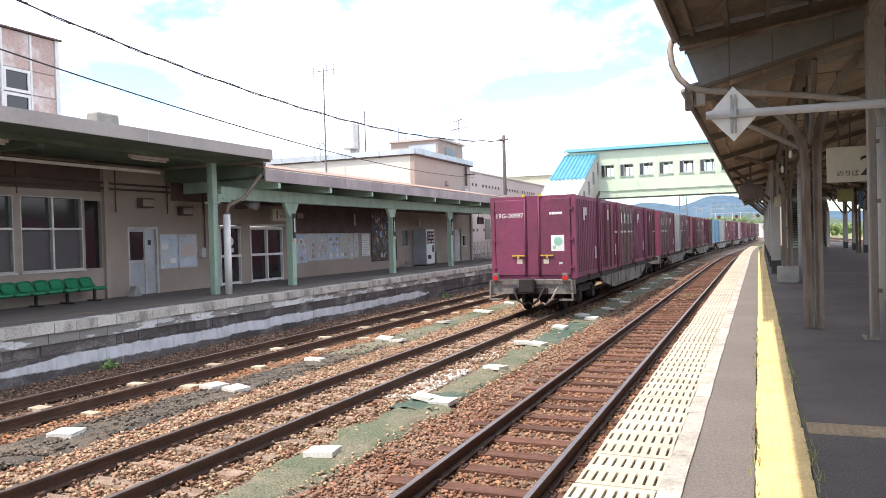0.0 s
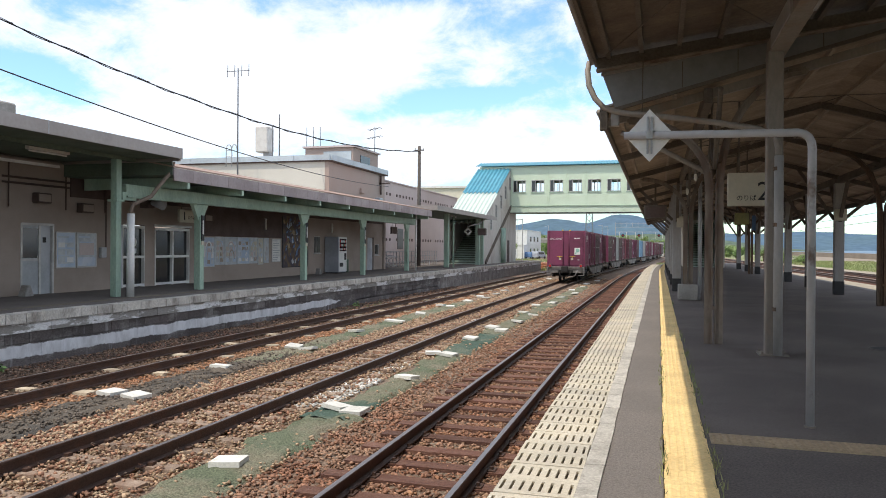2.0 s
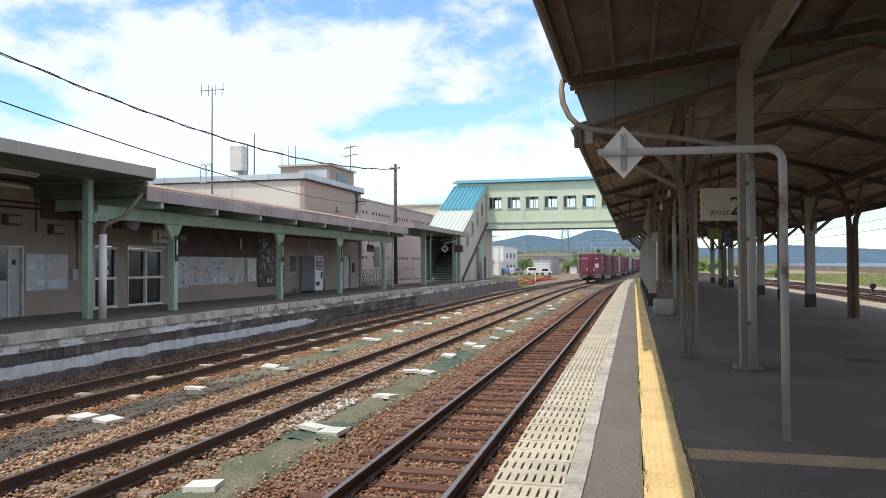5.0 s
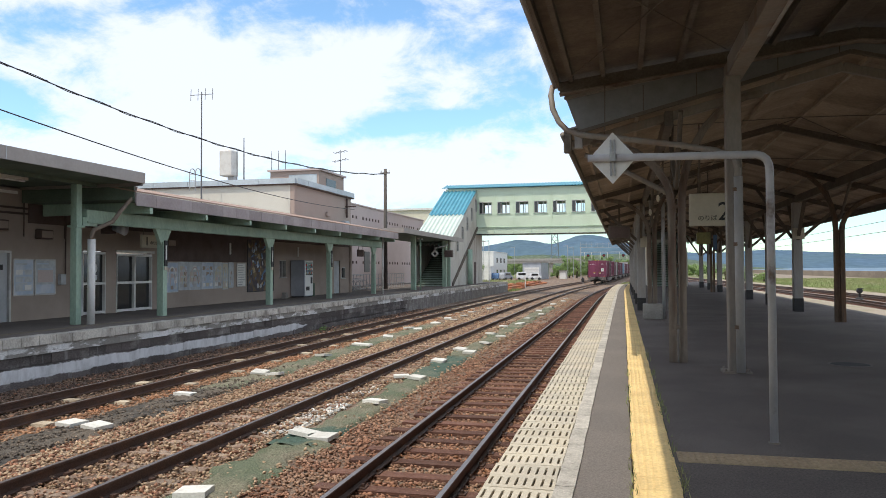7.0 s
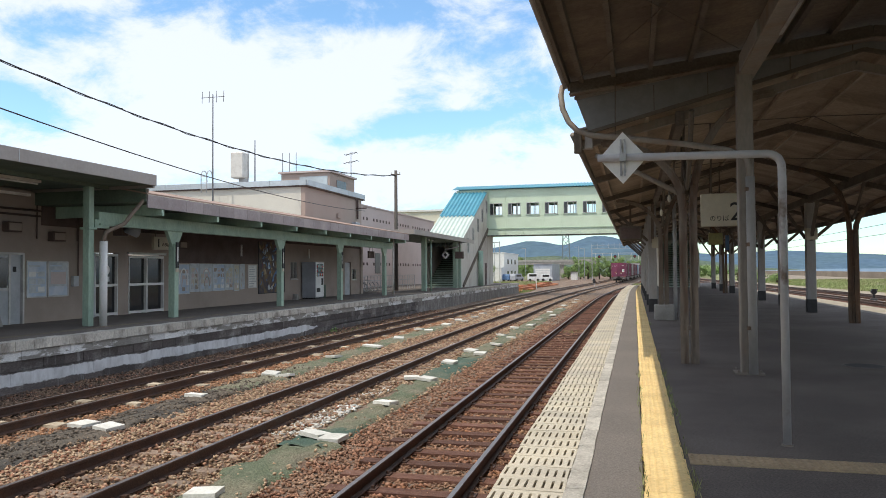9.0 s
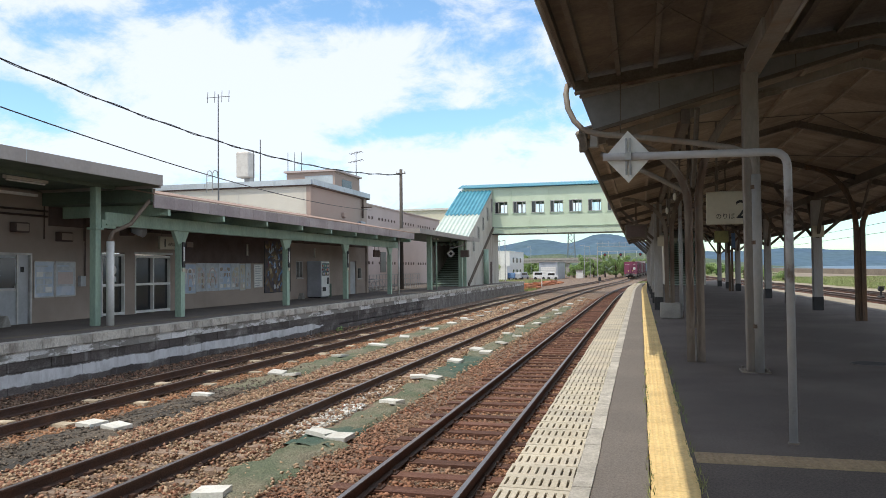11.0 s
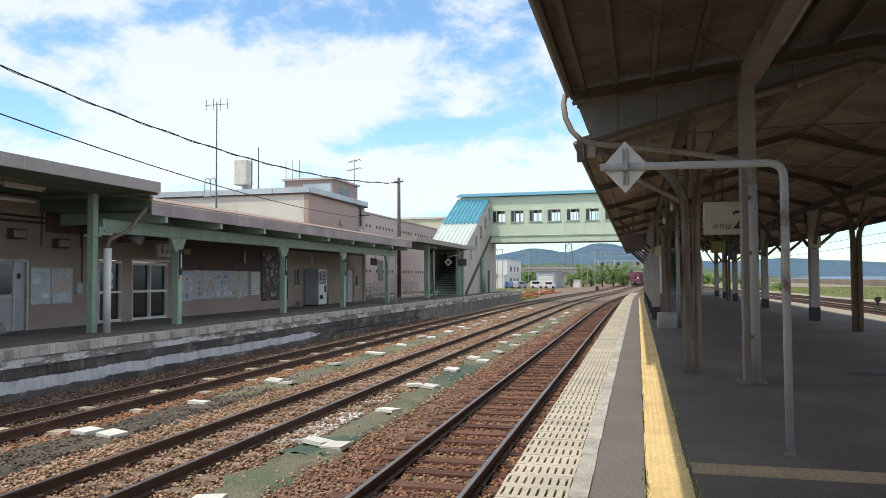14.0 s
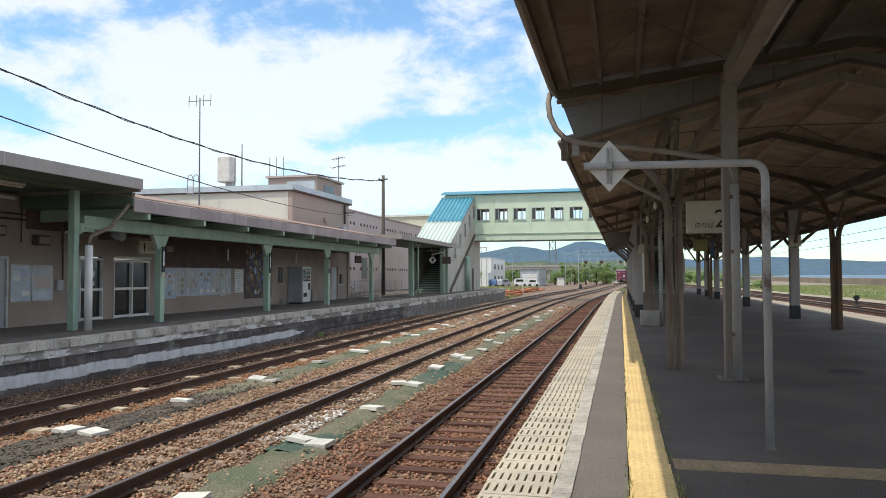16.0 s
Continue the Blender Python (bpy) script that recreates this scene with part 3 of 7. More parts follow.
stones("ballast_stones", "patch of fresh white ballast stones beside the middle track",
       [(-5.33, -4.80, 10.3, 12.9, 560), (-5.3, -4.9, 12.7, 15, 120), (-5.9, -5.5, 22.5, 24.5, 90)], M_STONE_WHITE, 0.032, 8, top=.012)
stones("ballast_stones", "dark oily ballast stones beside the platform wall",
       [(-12.3, -9.3, 6, 14, 330), (-12.3, -9.3, 14, 24, 190), (-12.3, -9.3, 24, 45, 60)], M_STONE_DARK, 0.030, 3)
stones("ballast_stones", "brown stones strewn along the left track",
       [(-12.2, -10.5, 6, 20, 90), (-10.3, -9.4, 6, 20, 40), (-12.2, -9.4, 20, 45, 22)], M_STONE, 0.028, 31)
stones("ballast_stones", "rust-orange ballast stones along the left rail",
       [(-9.22, -8.66, 6, 20, 330), (-9.22, -8.66, 20, 36, 130), (-9.2, -8.6, 36, 60, 30), (-1.75, -0.95, 4, 16, 110), (-2.9, -1.8, 4, 14, 40)], M_STONE_RUST, 0.029, 4)
stones("ballast_stones", "stones strewn along the edges of the green weed net",
       [(-4.95, -4.72, 4, 30, 75), (-4.2, -3.95, 4, 30, 75), (-4.8, -4.1, 4, 40, 5), (-8.7, -8.5, 14, 36, 60), (-7.85, -7.65, 9, 36, 60)], M_STONE_PALE, 0.025, 34, top=.035)
stones("ballast_stones", "sooty dark gravel lying over the old weed net",
       [(-8.66, -7.72, 4, 9.5, 380), (-8.6, -7.75, 9.5, 15.2, 300), (-8.5, -7.85, 15.2, 18, 60)], M_STONE_GREY, 0.024, 33, top=.040)


# ---- tracks ----
def rail_profile():
    return [(-0.0635, 0), (0.0635, 0), (0.0635, 0.012), (0.010, 0.030), (0.010, 0.112), (0.0325, 0.122), (0.0325, 0.146),
            (0.027, 0.153), (-0.027, 0.153), (-0.0325, 0.146), (-0.0325, 0.122), (-0.010, 0.112), (-0.010, 0.030), (-0.0635, 0.012)]


def rail(parent, xc, ys, bend):
    s = S()
    prof = rail_profile()
    n = len(prof)
    for i, y in enumerate(ys):
        for px, pz in prof:
            s.v.append((xc + px + bend(y), y, RAIL_Z - 0.153 + pz))
    for i in range(len(ys) - 1):
        for j in range(n):
            q = (j + 1) % n
            s.f.append((i * n + j, i * n + q, (i + 1) * n + q, (i + 1) * n + j))
            s.m.append(1 if j == 7 else 0)
    s.f += [tuple(range(n)), tuple(reversed(range((len(ys) - 1) * n, len(ys) * n)))]
    s.m += [0, 0]
    return part("rail", s, [M_RAIL, M_RAILTOP], parent)


def sleeper_mesh(kind):
    s = S()
    if kind == "wood":
        s.box(-1.05, 1.05, -0.105, 0.105, -0.14, 0.0)
        # base plates and spikes
        for k in (-1, 1):
            s.box(k * 0.566 - 0.13, k * 0.566 + 0.13, -0.075, 0.075, 0.0, 0.014, mi=1)
            for e in (-1, 1):
                s.box(k * 0.566 + e * 0.085 - 0.016, k * 0.566 + e * 0.085 + 0.016, -0.02, 0.02, 0.014, 0.045, mi=1)
    else:
        s.extrude([(-0.14, -0.14), (0.14, -0.14), (0.10, 0.0), (-0.10, 0.0)], "x", -1.0, 1.0)
        for k in (-1, 1):
            for e in (-1, 1):
                s.box(k * 0.566 + e * 0.10 - 0.03, k * 0.566 + e * 0.10 + 0.03, -0.04, 0.04, 0.0, 0.035, mi=1)
    return s.mesh("sleeper", [M_WOOD_SLEEPER if kind == "wood" else M_CONC_SLEEPER, M_RAIL])


SLEEPER = {k: sleeper_mesh(k) for k in ("wood", "concrete")}


def track(name, xc, kind, y0, y1, label, pitch, count, bend=shift, drop=0.0):
    t = thing(name, label, "railway track", group="railway tracks")
    ys = [y0, 52, 58, 64] + list(range(70, int(y1) + 1, 6)) if y1 > 70 else [y0, y1]
    for k in (-1, 1):
        rail(t, xc + k * 0.566, ys, bend)
    rng = random.Random(int(xc * 100))
    for i in range(count):
        y = y0 + 0.4 + i * pitch
        if y > y1:
            break
        piece("sleeper", SLEEPER[kind], t, (xc + bend(y) + rng.uniform(-.02, .02), y + rng.uniform(-.02, .02), RAIL_Z - 0.158 - drop + rng.uniform(-.006, .004)),
              (0, 0, rng.uniform(-.012, .012)))
    rest = S()
    y = y0 + 0.4 + count * pitch
    while y < min(y1, 190):
        rest.box(xc + bend(y) - 1, xc + bend(y) + 1, y - .1, y + .1, RAIL_Z - .3, RAIL_Z - .158)
        y += pitch
    if rest.v:
        tagged(part("far_sleepers", rest, M_CONC_SLEEPER if kind != "wood" else M_WOOD_SLEEPER, t), kind="stuff")
    return t


track("railway_track", -9.83, "concrete", -20.0, 330, "rusty rails on concrete sleepers beside the station platform", 0.62, 185, drop=0.075)
track("railway_track", -5.97, "concrete", -20.0, 330, "worn rails on weathered concrete sleepers in brown ballast", 0.62, 185, drop=-0.003)
track("railway_track", -2.355, "wood", -20.0, 330, "worn rails on reddish brown wooden sleepers beside the platform", 0.60, 195)
# block sleepers of the left track that stand clear of the stones
tl = bpy.data.objects["railway_track"]
BLOCK_SLEEPER = S().extrude([(-.13, -.16), (.13, -.16), (.10, 0), (-.10, 0)], "x", -.29, .29).mesh("block_sleeper", M_PALE_SLEEPER)
brng = random.Random(17)
for i in range(28):
    y = 8.15 + i * 2.07 + brng.uniform(-.12, .12)
    for dx in (-.50, .60):
        piece("block_sleeper", BLOCK_SLEEPER, tl, (-9.83 + dx + brng.uniform(-.05, .05), y + brng.uniform(-.06, .06), -1.025), (0, 0, brng.uniform(-.08, .08)), (1, brng.uniform(.8, 1.15), 1))
for xc in (9.1, 15.6, 19.3):
    track("railway_track", xc, "wood", -20.0, 200, "rusty rails on wooden sleepers by the grass", 0.66, 120, bend=lambda y: -0.9 * shift(y))

for xa, xb in ((10.6, 14.4), (20.9, 24.0)):
    s = S()
    for i in range(24):
        y0_, y1_ = -20 + i * 8, -12 + i * 8
        d0, d1 = -.9 * shift(y0_), -.9 * shift(y1_)
        s.add([(xa + d0, y0_, -1.02), (xb + d0, y0_, -1.02), (xb + d1, y1_, -1.02), (xa + d1, y1_, -1.02)], [(0, 1, 2, 3)])
    thing("gravel_path", "pale sandy gravel strip beside the far tracks", "gravel", kind="structure", shape=s, material=M_SANDPATH)


# ---- weed nets and weight slabs between the tracks ----
def net(name, x0, x1, y0, y1, material, label, seed):
    rng = random.Random(seed)
    s = S()
    nx, ny = 9, int((y1 - y0) / 0.2)
    for j in range(ny + 1):
        if j % 3 == 0:
            wob0, wob1 = rng.uniform(-.13, .13), rng.uniform(-.13, .13)
        for i in range(nx + 1):
            u = i / nx
            edge = 0.075 if i in (0, nx) else 0.0
            s.v.append((x0 + wob0 + (x1 + wob1 - x0 - wob0) * u, y0 + j * 0.2 + rng.uniform(-.03, .03), BED_Z + 0.048 - edge + rng.uniform(-.034, .034)))
    for j in range(ny):
        for i in range(nx):
            a = j * (nx + 1) + i
            s.f.append((a, a + 1, a + nx + 2, a + nx + 1))
            s.m.append(0)
    return thing(name, label, "net", kind="structure", shape=s, material=material, smooth=True)


net("weed_net", -4.88, -4.04, 3.5, 9.9, M_NET, "green weed-control net laid on the ballast", 5)
net("weed_net", -4.88, -4.06, 9.7, 10.9, M_NET_TEAL, "teal patch of weed-control net on the ballast", 51)
net("weed_net", -4.78, -4.04, 10.7, 16.6, M_NET, "green weed-control net laid on the ballast", 52)
net("weed_net", -4.94, -4.08, 16.4, 20.6, M_NET_TEAL, "teal patch of weed-control net on the ballast", 53)
net("weed_net", -4.86, -4.15, 20.4, 48, M_NET, "green weed-control net laid on the ballast", 54)
net("weed_net", -8.62, -7.70, 3.5, 14.0, M_NET_DARK, "dark weathered weed-control net on the ballast", 6)
net("weed_net", -8.58, -7.78, 13.7, 33, M_NET, "green weed-control net laid on the ballast", 7)
ps = S().box(-0.15, 0.15, -0.15, 0.15, 0, 0.06)
PAVER = ps.mesh("paving_slab", M_PAVER)
prng = random.Random(11)
for x, y in [(-8.26, 7.06), (-8.48, 10.2), (-7.94, 10.1), (-8.30, 13.06), (-8.32, 16.2), (-7.85, 16.0), (-8.22, 19.8), (-8.3, 22.9), (-8.0, 22.75), (-8.2, 25.7), (-8.6, 29.75), (-8.06, 29.2),
             (-8.15, 32.5), (-8.32, 35.6), (-7.87, 34.9), (-8.02, 38.0), (-8.25, 41.3), (-7.9, 45), (-8.2, 49), (-7.95, 53), (-8.1, 58),
             (-4.53, 7.33), (-4.58, 10.34), (-4.2, 10.13), (-4.40, 13.07), (-4.86, 16.25), (-4.46, 16.13), (-4.71, 19.2), (-4.75, 22.05), (-4.33, 21.35),
             (-4.35, 24.1), (-4.25, 26.55), (-4.77, 27.6), (-4.87, 31.1), (-4.38, 32.7), (-4.5, 36.5), (-4.2, 40), (-4.7, 43), (-4.4, 47), (-4.6, 51), (-4.3, 56), (-4.5, 61)]:
    sl = new("paving_slab", PAVER)
    sl.matrix_basis = pose(x, y, BED_Z + 0.05, prng.uniform(-6, 6), prng.uniform(-6, 6), prng.uniform(-20, 20)) @ Matrix.Diagonal((1.15, prng.uniform(1.0, 1.3), 1, 1))
    tagged(sl, "small pale concrete slab weighing down the weed net", "paving slab", group="slabs on the weed nets")


# ---- platform with the camera ----
p2 = thing("platform_near", "dark asphalt island platform with pale kerb and yellow tactile paving", "platform", kind="structure")


def plat_bend(y):
    """How far the platform's edge swings to the right near its end."""
    return max(0.0, y - 44) ** 2 * 0.0007


def bent_strip(x0, x1, z0, z1, y0=-25.0, y1=68.4):
    s = S()
    ys = [y0] + [y for y in np.arange(44, 68.1, 2.0) if y0 < y < y1] + [y1]
    for y in ys:
        d = plat_bend(y)
        s.v += [(x0 + d, y, z0), (x1 + d, y, z0), (x1 + d, y, z1), (x0 + d, y, z1)]
    for i in range(len(ys) - 1):
        for j in range(4):
            k = (j + 1) % 4
            s.f.append((i * 4 + j, i * 4 + k, i * 4 + 4 + k, i * 4 + 4 + j))
            s.m.append(0)
    n = len(s.v)
    s.f += [(0, 1, 2, 3), (n - 1, n - 2, n - 3, n - 4)]
    s.m += [0, 0]
    return s


part("body", bent_strip(-0.80, 3.0, -1.3, -0.06), M_DARKWALL, p2)
part("body", S().box(2.9, 7.25, -25, 80, -1.29, -0.062), M_DARKWALL, p2)
part("asphalt_strip", bent_strip(-0.285, 0.075, -0.06, -0.004), M_ASPHALT, p2)
# inner surface takes the asphalt darkened for canopy shade
part("asphalt_surface", bent_strip(0.385, 3.2, -0.06, 0.0), M_ASPHALT_SHADED, p2)
part("asphalt_surface", S().box(3.2, 7.0, -25, 80, -0.06, 0.0), M_ASPHALT_SHADED, p2)
part("far_edge", S().box(7.0, 7.35, -25, 80, -0.06, 0.004), M_ASPHALT, p2)
# ramp down to the track level at the far end
part("end_ramp", S().extrude([(68.4, -0.02), (84, -1.08), (84, -1.2), (68.4, -1.2)], "x", -0.35, 3.4), M_SANDPATH, p2)


def slotted_slab():
    """An edge slab with a row of eight slots sunk into it."""
    s = S()
    w, d, n = 0.455, 0.294, 8
    s.box(0, w, 0, d, -0.055, -0.022, mi=1)
    sw, y0, y1 = 0.017, 0.058, d - 0.055
    pitch = w / n
    s.box(0, w, 0, y0, -0.022, 0)
    s.box(0, w, y1, d, -0.022, 0)
    for i in range(n + 1):
        a = 0 if i == 0 else (i - 0.5) * pitch + sw / 2
        b = w if i == n else (i + 0.5) * pitch - sw / 2
        s.box(a, b, y0, y1, -0.022, 0)
    return s.mesh("edge_slab", [M_SLAB, M_SLOT])


SLOTTED = slotted_slab()


def tactile_tile(material, w=0.298):
    s = S()
    s.box(-w / 2, w / 2, -w / 2, w / 2, -0.03, 0.004)
    for i in range(6):
        for j in range(6):
            x, y = (i - 2.5) * 0.048, (j - 2.5) * 0.048
            k = [(x + math.cos(a) * r, y + math.sin(a) * r, z) for r, z in ((0.015, 0.004), (0.009, 0.009)) for a in (0.4, 1.65, 2.9, 4.16, 5.4)]
            s.add(k, [(5, 6, 7, 8, 9)] + [(q, (q + 1) % 5, 5 + (q + 1) % 5, 5 + q) for q in range(5)])
    return s.mesh("tactile_tile", material)


TILE, TILE_OLD = tactile_tile(M_YELLOW), tactile_tile(M_YELLOW_OLD)
KERB = S().box(-0.062, 0.062, -0.297, 0.297, -0.06, 0.006).mesh("kerb_stone", M_KERB)
krng = random.Random(21)
for i in range(223):
    y = 1.5 + i * 0.30
    d = plat_bend(y)
    piece("edge_slab", SLOTTED, p2, (-0.868 + d + krng.uniform(-.006, .006), y, 0.006 + krng.uniform(-.004, .004)), (0, krng.uniform(-.009, .009), krng.uniform(-.006, .006)))
    piece("tactile_tile", TILE, p2, (0.232 + d + krng.uniform(-.005, .005), y, krng.uniform(-.002, .003)), (krng.uniform(-.006, .006), krng.uniform(-.006, .006), krng.uniform(-.014, .014)))
for i in range(111):
    y = 1.6 + i * 0.60
    piece("kerb_stone", KERB, p2, (-0.348 + plat_bend(y) + krng.uniform(-.004, .004), y, krng.uniform(-.004, .003)), (0, krng.uniform(-.015, .015), krng.uniform(-.006, .006)))
far = S().box(-0.868, -0.413, -25, 1.49, -0.06, 0.004)
tagged(part("rear_edge_slabs", far, M_SLAB, p2), kind="stuff")
far = S().box(0.083, 0.381, -25, 1.34, -0.06, 0.004)
tagged(part("rear_tactile_tiles", far, M_YELLOW, p2), kind="stuff")
far = S().box(-0.41, -0.286, -25, 1.29, -0.06, 0.003)
tagged(part("rear_kerb", far, M_KERB, p2), kind="stuff")
for i in range(18):
    piece("tactile_tile", TILE_OLD, p2, (0.56 + i * 0.301, 5.865, 0.002), (0, 0, 0), (1.0, 1.02, 1.2))

# weeds in the joint beside the yellow tiles
ws = S()
wr = random.Random(4)
for i in range(420):
    c = wr.choice([5.2, 6.0, 7.6, 8.2, 8.9, 10.4, 4.9, 12.5, 20, 28])
    side = wr.choice([0.075, 0.39, 0.41])
    x, y = side + wr.gauss(0, .015), c + wr.gauss(0, .28)
    h, l = wr.uniform(.02, .075), wr.uniform(0, 6.28)
    dx, dy = math.cos(l) * .03, math.sin(l) * .03
    ws.add([(x - dy * .15, y + dx * .15, 0), (x + dy * .15, y - dx * .15, 0), (x + dx, y + dy, h)], [(0, 1, 2)])
thing("weeds", "small green weeds growing in the paving joints", "weeds", kind="stuff", shape=ws, material=M_BLADE)

mh = thing("manhole_cover", "round cast iron manhole cover in the platform asphalt", "manhole cover", shape=S().tube([(3.20, 11.9, -.002), (3.20, 11.9, .006)], .26, 28), material=M_DARKFOOT)
ring = S()
for i in range(28):
    a0, a1 = 2 * math.pi * i / 28, 2 * math.pi * (i + 1) / 28
    ring.add([(3.20 + r * math.cos(a), 11.9 + r * math.sin(a), z) for z in (0, .008) for r in (.26, .283) for a in (a0, a1)],
             [(0, 1, 3, 2), (4, 6, 7, 5), (0, 4, 5, 1), (2, 3, 7, 6)])
part("rim", ring, M_ASPHALT, mh)

# ---- platform on the station side ----
p1 = thing("platform_station", "station platform with weathered concrete block edge and whitewashed wall", "platform", kind="structure")
s = S()
s.box(-45, -12.50, -25, 82, -1.3, -0.03)
part("body", s, M_DARKWALL, p1)
s = S()
s.box(-45, -12.62, -25, 82, -0.03, 0.0)
part("asphalt_surface", s, M_ASPHALT_STATION_SHADE, p1)
part("faded_tactile_strip", S().box(-13.55, -13.25, -25, 82, 0.0, 0.004), M_FADED, p1)
COPE = S().box(-0.20, 0.17, -0.242, 0.242, -0.195, 0.0).mesh("coping_stone", M_COPING)
BLOCK = S().box(-0.15, 0.12, -0.344, 0.344, -0.195, 0.0).mesh("wall_block", M_BLOCKPATCH)
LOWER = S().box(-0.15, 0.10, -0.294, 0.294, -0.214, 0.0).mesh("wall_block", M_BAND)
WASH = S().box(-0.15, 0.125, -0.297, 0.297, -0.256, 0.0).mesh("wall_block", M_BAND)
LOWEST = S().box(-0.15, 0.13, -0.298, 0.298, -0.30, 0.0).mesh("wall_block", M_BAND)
for i in range(150):
    piece("coping_stone", COPE, p1, (-12.45 + krng.uniform(-.006, .006), 7.0 + i * 0.5, krng.uniform(-.004, .004)), (0, 0, krng.uniform(-.006, .006)))
for i in range(107):
    piece("wall_block", BLOCK, p1, (-12.45 + krng.uniform(-.006, .006), 7.0 + i * 0.7, -0.203), (0, 0, krng.uniform(-.006, .006)))
far = S()
for i in range(125):
    y = 7.0 + i * .6
    if y < 42:
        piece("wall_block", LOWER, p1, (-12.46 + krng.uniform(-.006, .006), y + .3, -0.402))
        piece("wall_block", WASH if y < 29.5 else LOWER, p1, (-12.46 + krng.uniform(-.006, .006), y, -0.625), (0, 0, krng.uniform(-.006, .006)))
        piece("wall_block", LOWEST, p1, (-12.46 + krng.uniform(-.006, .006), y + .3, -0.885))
    else:
        for z0, z1, d in ((-.62, -.402, .3), (-.88, -.625, 0), (-1.2, -.885, .3)):
            x1 = -12.36 + krng.uniform(-.01, .01)
            far.box(-12.6, x1, y + d - .298, y + d + .298, z0, z1)
tagged(part("far_wall_blocks", far, M_DARKWALL, p1), kind="stuff")


# ---- near canopy above the camera ----
def near_roof_z(x):
    return 4.22 + 0.125 * (x + 1.0) if x < 3.2 else 4.745 - 0.125 * (x - 3.2)


nc = thing("near_canopy", "brown timber-boarded platform canopy with steel beams and grey gable sheet", "canopy", kind="structure")
s = S()
y = -24.0
while y < 11.5:
    for xa, xb in ((-0.86, 3.2), (3.2, 7.4)):
        z = [near_roof_z(xa), near_roof_z(xb)]
        s.add([(xa, y, z[0]), (xb, y, z[1]), (xb, y + .295, z[1]), (xa, y + .295, z[0]), (xa, y, z[0] + .05), (xb, y, z[1] + .05), (xb, y + .295, z[1] + .05), (xa, y + .295, z[0] + .05)],
              [(0, 1, 2, 3), (7, 6, 5, 4), (0, 4, 5, 1), (2, 6, 7, 3), (0, 3, 7, 4), (1, 5, 6, 2)])
    y += 0.30
tagged(part("roof_boards", s, M_BOARD_SHADED, nc), kind="stuff")
s = S()
for xa, xb in ((-0.90, 3.2), (3.2, 7.45)):
    za, zb = near_roof_z(xa) + .06, near_roof_z(xb) + .06
    s.add([(xa, -24, za), (xb, -24, zb), (xb, 11.6, zb), (xa, 11.6, za), (xa, -24, za + .04), (xb, -24, zb + .04), (xb, 11.6, zb + .04), (xa, 11.6, za + .04)],
          [(0, 1, 2, 3), (7, 6, 5, 4), (0, 4, 5, 1), (2, 6, 7, 3), (0, 3, 7, 4), (1, 5, 6, 2)])
part("roof_sheet", s, M_ROOFGREY, nc)
for x in (-0.68, -0.22, 0.30, 0.85, 2.1, 2.7, 3.7, 4.4, 5.4, 6.3):
    s = S().bar((x, -24, near_roof_z(x) - .055), (x, 11.35, near_roof_z(x) - .055), .065, .11)
    part("purlin", s, M_BEAM, nc)
for yy in (11.20, 0.5, -5, -10.5):
    for xa, xb in ((-0.86, 3.2), (3.2, 7.3)):
        s = S().bar((xa, yy, near_roof_z(xa) - .15), (xb, yy, near_roof_z(xb) - .15), .12, .17)
        part("rafter", s, M_BEAM, nc, bev=.008)
        part("rafter_flange", S().bar((xa, yy - .01, near_roof_z(xa) - .242), (xb, yy - .01, near_roof_z(xb) - .242), .19, .016), M_COLUMN, nc)
s = S().bar((-0.88, -24, near_roof_z(-.9) - .0), (-0.88, 11.5, near_roof_z(-.9) - .0), .05, .20)
part("eave_board", s, M_BEAM, nc)
s = S().tube([(-0.930, -24, 4.19), (-0.930, 11.3, 4.15)], .036, 10)
part("gutter", s, M_POST, nc, smooth=True)
for xx in (1.54, 5.4):
    s = S().box(xx - .085, xx + .085, -24, 11.22, 4.02, 4.25)
    s.box(xx - .11, xx + .11, -24, 11.22, 4.0, 4.025)
    part("main_beam", s, M_POST, nc, bev=.006)
s = S().box(1.425, 1.455, 9.1, 10.6, 4.03, 4.24)
s.box(1.625, 1.66, 6.2, 8.9, 3.985, 4.24)
part("splice_plate", s, M_POST_WHITE, nc)
for yy in (1.0, 6.2):
    for xa, xb in ((-.7, 1.45), (1.45, -.7)):
        part("tie_rod", S().tube([(xa, yy, near_roof_z(xa) - .13), (xb, yy + 4.6, near_roof_z(xb) - .13)], .007, 5), M_BEAM, nc)
# grey sheet that closes the gap above the older canopy
s = S()
s.extrude([(-0.80, 4.02), (3.15, 4.60), (7.1, 4.02), (7.1, 3.36), (3.15, 4.43), (-0.60, 3.47)], "y", 11.36, 11.39)
part("gable_sheet", s, M_GREYPANEL, nc)
s = S()
for xx in (0.35, 1.1, 2.2, 3.0):
    s.box(xx - .006, xx + .006, 11.352, 11.36, 3.5 + .245 * (xx + .6), 3.92 + .165 * (xx + .78))
part("sheet_joints", s, M_BEAM, nc)
s = S().bar((-0.62, 11.37, 3.45), (3.15, 11.37, 4.41), .06, .05)
s.bar((3.15, 11.37, 4.41), (7.1, 11.37, 3.34), .06, .05)
part("gable_sill", s, M_BEAM, nc)
part("gable_top_rail", S().bar((-0.80, 11.33, 3.97), (3.15, 11.33, 4.62), .05, .04), M_POST, nc)


